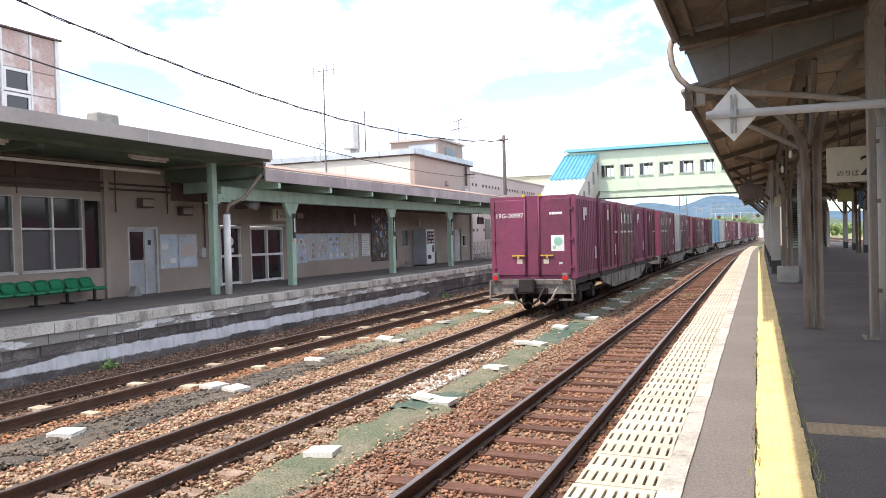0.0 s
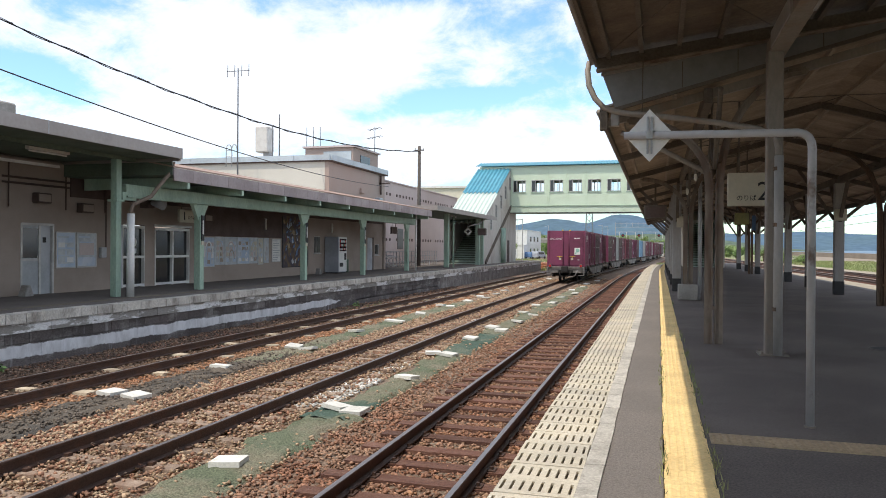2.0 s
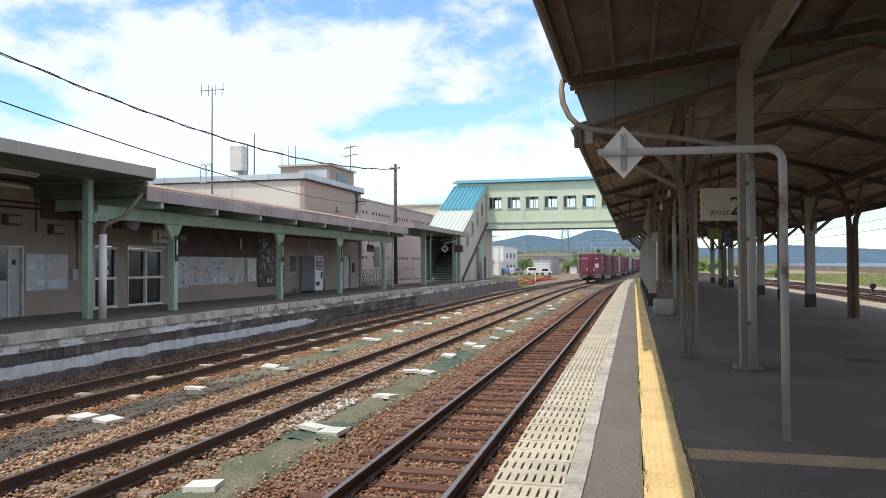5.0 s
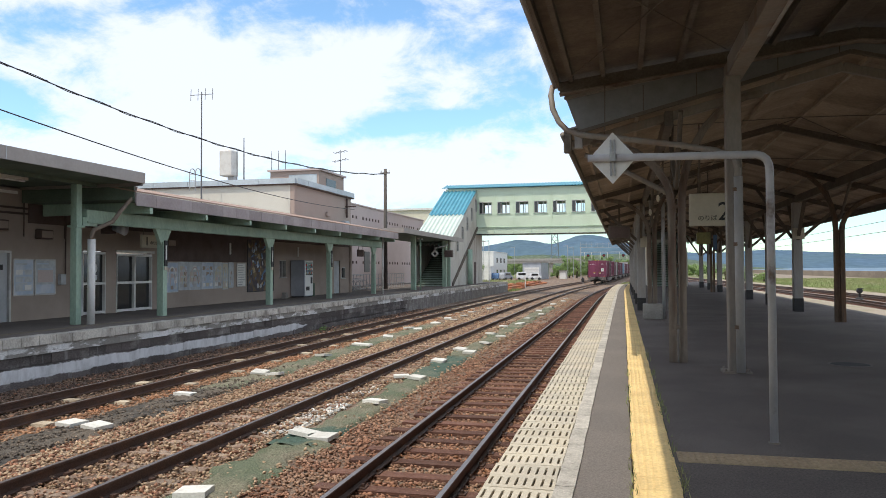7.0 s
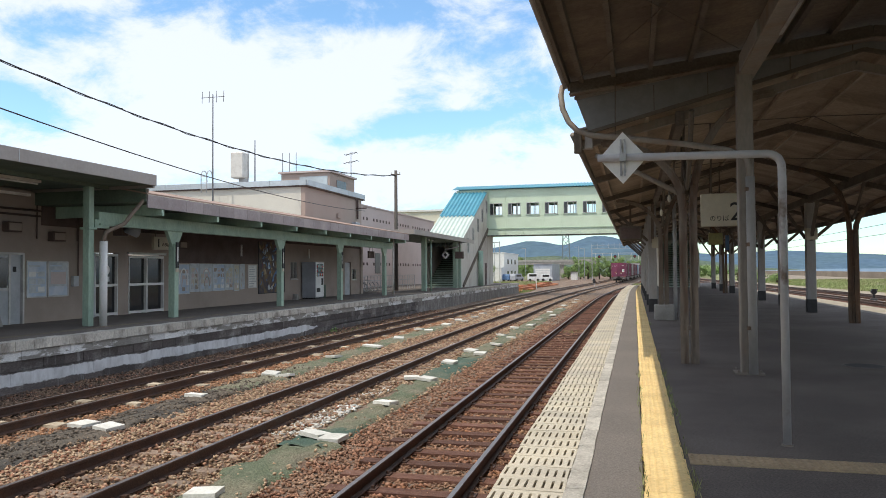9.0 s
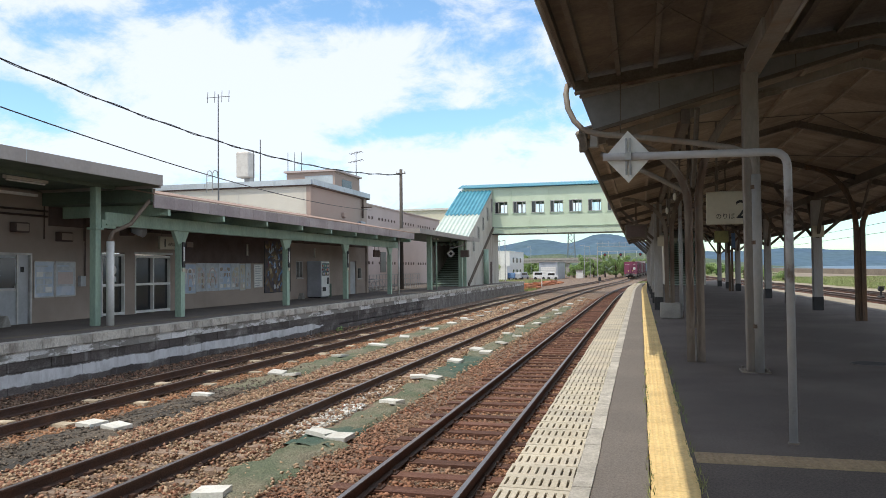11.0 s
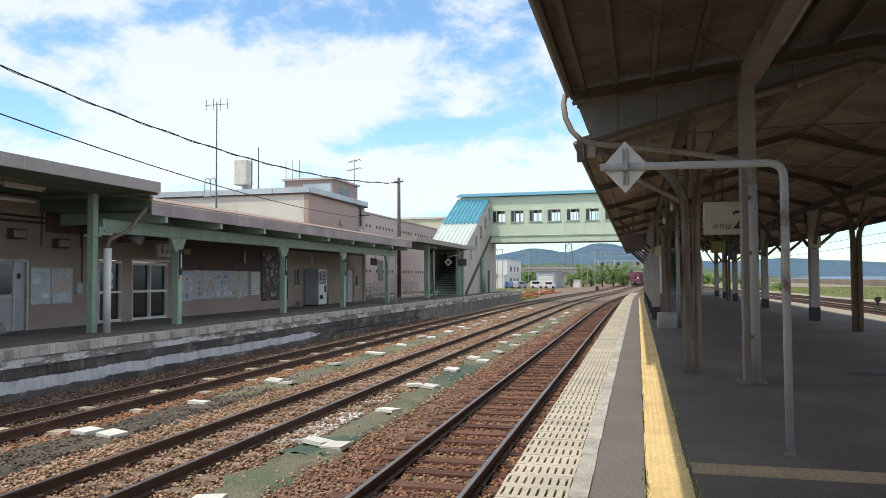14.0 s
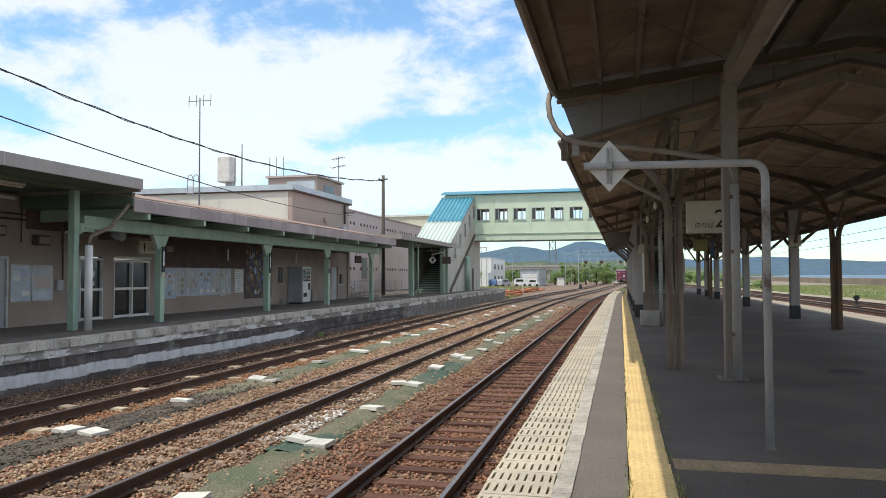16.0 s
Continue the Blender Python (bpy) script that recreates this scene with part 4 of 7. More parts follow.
def steel_post(x, y, h, parent, w=.20):
    s = S().box(x - w / 2, x + w / 2, y - w / 2, y + w / 2, 0, h)
    p = part("post", s, M_POST, parent, bev=.012)
    s = S().box(x - w * .9, x + w * .9, y - w * .9, y + w * .9, 0, .025)
    for a in (-1, 1):
        for b in (-1, 1):
            s.tube([(x + a * w * .72, y + b * w * .72, .02), (x + a * w * .72, y + b * w * .72, .06)], .014, 6)
    part("base_plate", s, M_POST, p)
    return p


steel_post(1.50, 10.76, 4.02, nc)
steel_post(1.54, 0.3, 4.02, nc)
steel_post(5.4, 11.14, 4.02, nc)
steel_post(5.4, 0.3, 4.02, nc)
# downpipe that swings from the gutter to the post
pts = [(-0.97, 11.25, 4.14), (-0.98, 11.1, 3.98), (-0.95, 11.05, 3.76), (-0.86, 11.03, 3.56), (-0.74, 11.02, 3.43), (-0.58, 11.0, 3.36), (-0.42, 11.0, 3.33),
       (0.2, 10.99, 3.24), (0.8, 10.9, 3.13), (1.28, 10.7, 3.0), (1.49, 10.6, 2.88), (1.53, 10.58, 2.72), (1.53, 10.58, 2.5)]
part("downpipe", S().tube(pts, .042, 12), M_POST, nc, smooth=True)
part("downpipe", S().tube([(1.535, 10.57, 2.62), (1.535, 10.57, .02)], .058, 14), M_POST_WHITE, nc, "pale upright pipe", smooth=True)
s = S()
for z in (2.45, 1.72, .62):
    s.tube([(1.53, 10.58, z - .025), (1.53, 10.58, z + .025)], .066, 12)
part("pipe_clip", s, M_RUSTPOST, nc)

# ---- older canopy of bent rails, and the pale-posted one that follows it ----
RX, RZ, EL, ER, EZ, EZR = 3.15, 4.43, -0.78, 7.35, 3.45, 3.24


def old_roof_z(x):
    return EZ + (RZ - EZ) * (x - EL) / (RX - EL) if x < RX else EZR + (RZ - EZR) * (ER - x) / (ER - RX)


oc = thing("old_canopy", "gabled platform canopy of tan boards on columns of bent old rails", "canopy", kind="structure")
s = S()
for y0, y1 in [(11.45 + i * .32, 11.45 + i * .32 + .315) for i in range(168)]:
    for xa, xb in ((EL, RX), (RX, ER)):
        za, zb = old_roof_z(xa), old_roof_z(xb)
        s.add([(xa, y0, za), (xb, y0, zb), (xb, y1, zb), (xa, y1, za), (xa, y0, za + .04), (xb, y0, zb + .04), (xb, y1, zb + .04), (xa, y1, za + .04)],
              [(0, 1, 2, 3), (7, 6, 5, 4), (0, 4, 5, 1), (2, 6, 7, 3), (0, 3, 7, 4), (1, 5, 6, 2)])
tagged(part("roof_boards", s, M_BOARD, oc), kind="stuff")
s = S()
for xa, xb in ((EL - .04, RX), (RX, ER + .04)):
    za, zb = old_roof_z(xa) + .045, old_roof_z(xb) + .045
    s.add([(xa, 11.42, za), (xb, 11.42, zb), (xb, 65.3, zb), (xa, 65.3, za), (xa, 11.42, za + .03), (xb, 11.42, zb + .03), (xb, 65.3, zb + .03), (xa, 65.3, za + .03)],
          [(0, 1, 2, 3), (7, 6, 5, 4), (0, 4, 5, 1), (2, 6, 7, 3), (0, 3, 7, 4), (1, 5, 6, 2)])
part("roof_sheet", s, M_ROOFGREY, oc)
for x in (-0.55, 0.25, 1.55, 2.35, 3.4, 4.3, 5.0, 6.2, 6.9):
    part("purlin", S().bar((x, 11.45, old_roof_z(x) - .04), (x, 65.2, old_roof_z(x) - .04), .055, .07), M_PURLIN, oc)
for x, z, h in ((EL - .02, EZ - .01, .16), (ER + .02, EZR - .06, .24)):
    part("eave_board", S().bar((x, 11.42, z), (x, 65.2, z), .04, h), M_BEAM, oc)
part("gutter", S().tube([(EL - .06, 11.5, EZ + .0), (EL - .06, 65, EZ - .05)], .045, 8), M_POST, oc, smooth=True)
for x in (0.72, 5.45):
    part("eave_beam", S().bar((x, 11.5, old_roof_z(x) - .20), (x, 65, old_roof_z(x) - .20), .12, .22), M_BEAM, oc)
part("eave_end_bracket", S().box(-.66, -.54, 11.40, 11.52, 3.22, 3.44), M_POST_WHITE, oc, bev=.01)
part("eave_end_cap", S().box(-.82, -.70, 11.38, 11.50, 3.16, 3.44), M_BEAM, oc, bev=.01)
part("hanging_rod", S().tube([(-.195, 11.1, 4.12), (-.203, 11.0, 3.34)], .008, 6), M_BEAM, nc)
RAFTERS = [11.8, 16.5, 21.2, 25.9, 30.6, 35.4, 40.6, 45.8, 51.0, 56.2, 61.4]
for yy in RAFTERS:
    for xa, xb in ((EL + .02, RX), (RX, ER - .02)):
        part("rafter", S().bar((xa, yy, old_roof_z(xa) - .13), (xb, yy, old_roof_z(xb) - .13), .09, .13), M_POST if yy < 12 else M_BEAM, oc, bev=.006)


def rail_column(x, y, parent, mat_):
    """Two old rails side by side, which part above and bow outward under the rafters."""
    for k in (-1, 1):
        s = S()
        top = old_roof_z(x + k * 1.25) - .2
        path = [(x + k * .075, y, 0), (x + k * .075, y, 2.35)]
        for i in range(1, 9):
            a = i / 8 * math.pi / 2
            path.append((x + k * (.075 + (1 - math.cos(a)) * 1.15), y, 2.35 + math.sin(a) * (top - 2.35)))
        for a, b in zip(path, path[1:]):
            s.bar(a, b, .11, .05, up=(0, 1, 0))
            s.bar((a[0] + k * .03, a[1], a[2]), (b[0] + k * .03, b[1], b[2]), .05, .07, up=(0, 1, 0))
            s.bar((a[0] - k * .05, a[1], a[2]), (b[0] - k * .05, b[1], b[2]), .018, .125, up=(0, 1, 0))
        part("column", s, mat_, parent)
    s = S()
    for z in (.5, 1.4, 2.3):
        s.box(x - .11, x + .11, y - .04, y + .04, z, z + .06)
    part("tie_plate", s, mat_, parent)
    ss = S()
    for k in (-1, 1):
        ss.tube([(x, y + k * .03, 2.6), (x, y + k * .5, 2.95), (x, y + k * 1.1, old_roof_z(x) - .3)], .035, 6)
    part("brace", ss, M_BEAM, parent)


for yy in (11.8, 16.8):
    for xa, xb in ((.7, 5.4), (5.4, .7)):
        part("tie_rod", S().tube([(xa, yy, old_roof_z(xa) - .25), (3.1, yy + 2.4, 4.05), (xb, yy + 4.8, old_roof_z(xb) - .25)], .008, 5), M_BEAM, oc)
rail_column(0.82, 11.72, oc, M_COLUMN)
rail_column(0.82, 21.7, oc, M_COLUMN)
rail_column(5.42, 12.0, oc, M_RUSTPOST)
rail_column(5.42, 21.0, oc, M_RUSTPOST)
part("thin_post", S().tube([(1.13, 21.75, 0), (1.13, 21.75, 3.75)], .055, 10), M_POLE, oc, smooth=True)
part("column_plinth", S().box(.56, 1.08, 21.4, 22.0, 0, .42), M_CONCRETE, oc, bev=.02)


def pale_post(x, y, parent, w=.27):
    s = S().box(x - w / 2, x + w / 2, y - w / 2, y + w / 2, .42, old_roof_z(x) - .30)
    p = part("post", s, M_POST_WHITE, parent, bev=.012)
    part("painted_foot", S().box(x - w / 2 - .004, x + w / 2 + .004, y - w / 2 - .004, y + w / 2 + .004, 0, .42), M_DARKFOOT, p)
    s = S()
    for k in (-1, 1):
        s.bar((x, y + k * w / 2, 2.3), (x, y + k * 1.15, old_roof_z(x) - .3), .09, .09)
        s.bar((x + k * w / 2, y, 2.35), (x + k * 1.2, y, old_roof_z(x + k * 1.2) - .14), .09, .09)
    part("brace", s, M_BEAM, p)
    return p


for y in (25.9, 30.6, 35.4, 40.6, 45.8, 51.0, 56.2):
    pale_post(0.62, y, oc)
    pale_post(5.45, y, oc)
rail_column(5.05, 45.6, oc, M_RUSTPOST)

# ---- station building ----
WX = -16.6
st = thing("station_building", "single-storey beige station building with doors, windows and posters", "station", kind="structure")


def wall_with_holes(parent, name, x, thick, y0, y1, z0, z1, holes, material):
    """A wall along y with rectangular openings (ya, yb, za, zb) that go through it."""
    s = S()
    ys = sorted({y0, y1, *[h[0] for h in holes], *[h[1] for h in holes]})
    for a, b in zip(ys, ys[1:]):
        mid = (a + b) / 2
        cut = sorted([(h[2], h[3]) for h in holes if h[0] < mid < h[1]])
        z = z0
        for za, zb in cut:
            if za > z:
                s.box(x - thick, x, a, b, z, za)
            z = zb
        if z < z1:
            s.box(x - thick, x, a, b, z, z1)
    ob = part(name, s, material, parent)
    bm = bmesh.new()
    bm.from_mesh(ob.data)
    bmesh.ops.remove_doubles(bm, verts=bm.verts, dist=.0005)
    bm.to_mesh(ob.data)
    bm.free()
    return ob


HOLES = [(11.0, 12.75, .86, 2.76), (12.95, 14.78, .86, 2.76), (14.86, 15.4, .86, 2.70), (16.33, 17.5, 0, 1.95), (19.85, 21.45, 0, 2.06), (21.95, 23.95, 0, 2.04),
         (34.3, 35.0, 1.05, 1.9), (41.5, 42.5, 0, 1.95), (42.7, 43.3, .9, 1.55)]
wall_with_holes(st, "wall", WX, .22, -10, 44.3, 0, 3.75, HOLES, M_WALL)
part("end_wall", S().box(-30, WX - .22, 44.08, 44.3, 0, 3.75), M_WALL, st)
part("wall_pillar", S().box(WX, WX + .10, 15.45, 15.62, 0, 3.7), M_WALL, st)
part("wall_pillar", S().box(WX, WX + .10, 44.0, 44.3, 0, 3.7), M_WALL, st)
# darker brown strip above the row of posters
part("wall_board", S().box(WX + .002, WX + .012, 24.5, 30.98, 1.76, 2.80), M_BROWN, st)
# brown sheets that paint the canopy shade onto the top of the wall
part("upper_frieze", S().box(WX + .002, WX + .03, 18.1, 44.0, 2.80, 3.7), M_BROWN, st)
part("upper_frieze", S().box(WX + .002, WX + .03, -10, 15.4, 2.95, 3.7), M_BROWN, st)
part("flat_roof", S().box(-34, -16.75, -25, 44.3, 3.75, 3.95), M_ROOFGREY, st)
for z in (3.05, 3.2):
    part("wall_pipe", S().tube([(WX + .06, -2, z), (WX + .06, 18.0, z)], .03, 8), M_BROWN, st, smooth=True)
for y in (12.85, 15.9, 17.9, 19.5):
    part("conduit", S().tube([(WX + .04, y, 2.4 if y > 15 else 2.8), (WX + .04, y, 3.6)], .018, 6), M_BROWN, st)
part("conduit", S().tube([(WX + .04, 19.55, 1.0), (WX + .04, 19.55, 3.2)], .02, 6), M_BROWN, st)


def window(name, y0, y1, z0, z1, parent, rows, cols, frost=True):
    w = part(name, S().box(WX - .14, WX - .11, y0, y1, z0, z1), M_GLASS_DARK, parent)
    s = S()
    for y in [y0 + (y1 - y0) * i / cols for i in range(cols + 1)]:
        s.box(WX - .11, WX + .015, max(y0, y - .028), min(y1, y + .028), z0, z1)
    for z in rows:
        s.box(WX - .11, WX + .012, y0, y1, max(z0, z - .028), min(z1, z + .028))
    part("window_frame", s, M_ALU, w, bev=.004)
    part("window_sill", S().box(WX - .05, WX + .06, y0 - .05, y1 + .05, z0 - .05, z0 - .004), M_ALU, w)
    if frost and len(rows) > 2:
        part("frosted_pane", S().box(WX - .10, WX - .09, y0 + .03, y1 - .03, z0 + .03, rows[1] - .03), M_GLASS_FROST, w)
    return w


window("window", 11.0, 12.75, .86, 2.76, st, (.86, 1.93, 2.76), 2)
window("window", 12.95, 14.78, .86, 2.76, st, (.86, 1.93, 2.76), 2)
part("dark_window", S().box(WX - .14, WX - .1, 14.86, 15.4, .86, 2.70), M_GLASS_DARK, st)
window("small_window", 34.3, 35.0, 1.05, 1.9, st, (1.05, 1.9), 2)
window("small_window", 42.7, 43.3, .9, 1.55, st, (.9, 1.55), 1)


def wooden_door(y0, y1, parent):
    d = part("door", S().box(WX - .12, WX - .08, y0, y1, 0, 1.95), M_DOOR, parent, "grey metal door with an upper dark pane", bev=.004)
    ym = y0 + (y1 - y0) * .62
    part("pane", S().box(WX - .078, WX - .07, y0 + .08, ym - .06, 1.02, 1.85), M_GLASS_DARK, d)
    s = S()
    s.box(WX - .09, WX + .01, y0 - .03, y0 + .03, 0, 1.98)
    s.box(WX - .09, WX + .01, y1 - .03, y1 + .03, 0, 1.98)
    s.box(WX - .09, WX + .01, y0, y1, 1.93, 1.99)
    s.box(WX - .08, WX - .05, ym - .03, ym + .03, 0, 1.93)
    s.box(WX - .08, WX - .06, y0, ym, .94, 1.0)
    part("door_frame", s, M_ALU, d)
    part("door_handle", S().tube([(WX - .04, ym - .1, .95), (WX - .04, ym - .1, 1.08)], .012, 6), M_ALU, d)
    part("notice", S().box(WX - .078, WX - .072, ym + .12, ym + .24, 1.45, 1.6), M_INK, d)
    return d


wooden_door(16.36, 17.47, st)


def glazed_door(y0, y1, z1, cols, parent, sticker=False):
    d = part("glazed_door", S().box(WX - .12, WX - .10, y0, y1, 0.04, z1), M_GLASS_DARK, parent, "aluminium-framed glazed door")
    s = S()
    for i in range(cols + 1):
        y = y0 + (y1 - y0) * i / cols
        s.box(WX - .11, WX + .01, max(y0, y - .035), min(y1, y + .035), 0.0, z1)
    for z in (0.06, 1.0, z1 - .05):
        s.box(WX - .11, WX + .005, y0, y1, z - .04, z + .045)
    part("door_frame", s, M_WHITE, d, bev=.004)
    if sticker:
        part("round_notice", S().tube([(WX - .095, y1 - .45, 1.5), (WX - .085, y1 - .45, 1.5)], .16, 16), M_WHITE, d)
        part("notice", S().box(WX - .095, WX - .088, y1 - .58, y1 - .3, 1.12, 1.28), M_PAPER, d)
    s = S()
    for i in range(1, 6):
        y = y0 + (y1 - y0) * i / 6
        s.box(WX - .30, WX - .285, y - .01, y + .01, .15, 1.5)
    part("inner_bars", s, M_ALU, d)
    return d


glazed_door(20.35, 21.43, 2.04, 1, st, True)
part("door_jamb", S().box(WX - .1, WX + .02, 19.86, 20.33, 0, 2.05), M_DOOR, st)
glazed_door(21.98, 23.93, 2.0, 2, st)
part("door_hood_rail", S().box(WX - .02, WX + .06, 21.9, 24.0, 2.03, 2.11), M_ALU, st)
part("service_door", S().box(WX - .1, WX - .06, 41.55, 42.45, 0, 1.93), M_DOOR, st)


def poster(y0, y1, z0, z1, material, label, lines, group="posters on the station wall", frame_m=None, ink=None, seed=1):
    p = thing("poster", label, "poster", group=group, shape=S().box(WX, WX + .02, y0, y1, z0, z1), material=material)
    rng = random.Random(seed)
    s = S()
    for i in range(lines):
        z = z1 - (z1 - z0) * (i + .7) / (lines + .4)
        a, b = y0 + .06 + rng.uniform(0, .05), y1 - .06 - rng.uniform(0, (y1 - y0) * .3)
        s.box(WX + .02, WX + .023, a, b, z - .02, z + .02)
    part("print", s, ink or M_INKBLUE, p)
    s = S()
    for a, b, c, d in ((y0, y1, z0 - .02, z0 + .015), (y0, y1, z1 - .015, z1 + .02), (y0 - .02, y0 + .015, z0, z1), (y1 - .015, y1 + .02, z0, z1)):
        s.box(WX, WX + .028, a, b, c, d)
    part("poster_frame", s, frame_m or M_ALU, p)
    return p


def picture_blocks(p, y0, y1, z0, z1, cols, rows, mats, seed):
    rng = random.Random(seed)
    for i in range(cols):
        for j in range(rows):
            a = y0 + (y1 - y0) * (i + .12) / cols
            b = y0 + (y1 - y0) * (i + .88) / cols
            c = z0 + (z1 - z0) * (j + .15) / rows
            d = z0 + (z1 - z0) * (j + .8) / rows
            part("picture", S().box(WX + .021, WX + .025, a, b, c, d), rng.choice(mats), p)


a = poster(17.57, 18.30, .73, 1.75, M_PAPER_BLUE, "blue-white framed notice poster with small pictures on the wall", 5, ink=M_PAPER)
picture_blocks(a, 17.6, 18.26, .85, 1.5, 2, 3, [M_PAPER, M_WHITE], 3)
a = poster(18.36, 19.15, .73, 1.74, M_PAPER, "pale notice poster with a blue lower edge on the wall", 6, ink=M_PAPER_BLUE)
part("picture", S().box(WX + .024, WX + .027, 18.39, 19.12, .76, 1.0), M_PAPER_BLUE, a)
part("picture", S().box(WX + .024, WX + .026, 18.45, 19.06, 1.08, 1.45), M_PINKPALE, a)
def arch(p, yc, z0, r, h, material, w=.05, lift=.026):
    """A printed ring or arch on a poster."""
    s = S()
    for i in range(11):
        a = math.pi * i / 10
        s.v += [(WX + lift + d, yc + k * math.cos(a), z0 + (h + (k - r)) * math.sin(a)) for d, k in ((0, r - w), (0, r), (.002, r), (.002, r - w))]
    for i in range(10):
        for j in range(4):
            q = (j + 1) % 4
            s.f.append((i * 4 + j, i * 4 + q, i * 4 + 4 + q, i * 4 + 4 + j))
            s.m.append(0)
    part("printed_ring", s, material, p)


prng2 = random.Random(14)
INKS = [M_PAPER_BLUE, M_SIGN, M_DOOR, M_WHITE, M_PINKPALE, M_PAPER, M_PAPER_BLUE, M_WALL]
for i, (y, wd) in enumerate(((24.75, .78), (25.58, .62), (26.25, .88), (27.18, .90), (28.12, .66), (28.84, .42), (29.34, .38))):
    dz = prng2.uniform(-.05, .05)
    a = poster(y, y + wd, .64 + dz, 1.72 + dz * .4, (M_PAPER_BLUE, M_PAPER, M_PAPER, M_PAPER_BLUE, M_PAPER, M_SIGN, M_PAPER)[i], "faded picture poster with pale rings on the wall", 0, frame_m=M_PAPER, seed=i)
    picture_blocks(a, y + .05, y + wd - .05, .70 + dz, 1.60 + dz, 2 if wd < .7 else 3, 4, INKS, i)
    arch(a, y + wd * .5, .95, wd * .40, .62, prng2.choice(INKS), .06)
    arch(a, y + wd * .55, .85, wd * .25, .40, prng2.choice(INKS), .05, .029)
poster(30.05, 30.8, .7, 1.7, M_WHITE, "white timetable sheet in a frame on the wall", 9, ink=M_DOOR)
mu = poster(31.0, 33.6, .42, 2.92, M_MURAL, "large dark festival mural panel with gold and blue patches", 0, frame_m=M_INK)
rng_m = random.Random(8)
for i in range(110):
    y, z = rng_m.uniform(31.1, 33.35), rng_m.uniform(.5, 2.6)
    w, h = rng_m.uniform(.05, .22), rng_m.uniform(.05, .30)
    k = rng_m.uniform(-.12, .12)
    part("patch", S().extrude([(y, z), (y + w, z + h * .2), (y + w * .8 + k, z + h), (y + w * .2 + k, z + h * .7)], "x", WX + .0205, WX + .023 + i * .00005),
         rng_m.choice([M_BROWN, M_MURAL, M_DOOR, M_MAROON_SIDE, M_YELLOW_OLD, M_INKBLUE, M_INKBLUE, M_YELLOW_OLD if z < 1.3 else M_PAPER_BLUE]), mu)


# number board of platform 1
def hanging_board(name, label, x, y0, y1, z0, z1, ztop):
    b = thing(name, label, "sign", shape=S().box(x - .05, x + .05, y0, y1, z0, z1), material=M_SIGN, bev=.01)
    s = S()
    for y in (y0 + .15, y1 - .15):
        s.tube([(x, y, z1), (x, y, ztop)], .012, 6)
    part("hanger", s, M_BEAM, b)
    return b


b = hanging_board("platform_number_sign", "cream hanging sign with the platform number 1", -15.9, 22.3, 23.45, 2.2, 2.64, 3.4)
me = text_mesh("1", .42, .012, M_INK)
ob = new("numeral", me)
ob.parent = b
ob.matrix_basis = pose(-15.845, 22.45, 2.28, 0, 0, 90)
ob = new("lettering", text_mesh("のりば", .15, .004, M_BROWN))
ob.parent = b
ob.matrix_basis = pose(-15.845, 22.74, 2.32, 0, 0, 90)


# green bench row
def seat_bench():
    b = thing("bench", "row of green moulded plastic seats on a dark steel bench", "bench")
    part("rail", S().bar((-16.2, 8.8, .31), (-16.2, 14.9, .31), .05, .05), M_INK, b)
    for y in (9.6, 11.4, 13.0, 13.9, 14.75):
        s = S().bar((-16.45, y, .02), (-15.98, y, .02), .05, .04)
        s.box(-16.24, -16.18, y - .03, y + .03, .02, .31)
        part("leg", s, M_INK, b)
    prof = [(-15.87, .29), (-15.86, .36), (-15.91, .395), (-16.12, .375), (-16.26, .385), (-16.33, .46), (-16.39, .60), (-16.42, .69), (-16.45, .685), (-16.42, .57), (-16.37, .42), (-16.30, .35), (-16.1, .34), (-15.9, .34)]
    sm = S()
    n = len(prof)
    k = 6
    for i in range(k + 1):
        u = i / k * 2 - 1
        w = .215
        pinch = 1 - .16 * abs(u) ** 3
        for px, pz in prof:
            zz = .36 + (pz - .36) * (pinch if pz > .36 else 1) + .018 * u * u
            sm.v.append((px, u * w, zz))
    for i in range(k):
        for j in range(n):
            q = (j + 1) % n
            sm.f.append((i * n + j, i * n + q, (i + 1) * n + q, (i + 1) * n + j))
            sm.m.append(0)
    sm.f += [tuple(range(n)), tuple(reversed(range(k * n, (k + 1) * n)))]
    sm.m += [0, 0]
    me = sm.mesh("seat", M_GREENSEAT, True)
    for i in range(13):
        piece("seat", me, b, (0, 14.64 - i * .45, .05), (0, 0, 0), (1, .92, .86))
    return b


seat_bench()


def vending():
    v = thing("vending_machine", "pale grey drinks vending machine with display front", "vending machine")
    part("body", S().box(WX + .03, WX + .80, 35.5, 36.55, .06, 1.9), M_VEND, v, bev=.02)
    part("feet", S().box(WX + .06, WX + .76, 35.56, 36.5, 0, .06), M_INK, v)
    part("front", S().box(WX + .80, WX + .83, 35.53, 36.52, .1, 1.88), M_WHITE, v, bev=.01)
    part("display", S().box(WX + .83, WX + .836, 35.6, 36.45, 1.15, 1.8), M_GLASS_DARK, v)
    rng = random.Random(5)
    for j in range(3):
        for i in range(9):
            part("can", S().tube([(WX + .845, 35.66 + i * .088, 1.2 + j * .2), (WX + .845, 35.66 + i * .088, 1.31 + j * .2)], .026, 6),
                 rng.choice([M_RED, M_WHITE, M_PAPER_BLUE, M_GREENSEAT, M_SIGN]), v)
    part("slot", S().box(WX + .83, WX + .838, 35.62, 36.05, .35, .55), M_INK, v)
    part("coin_panel", S().box(WX + .83, WX + .838, 36.2, 36.42, .7, 1.05), M_INK, v)
    return v


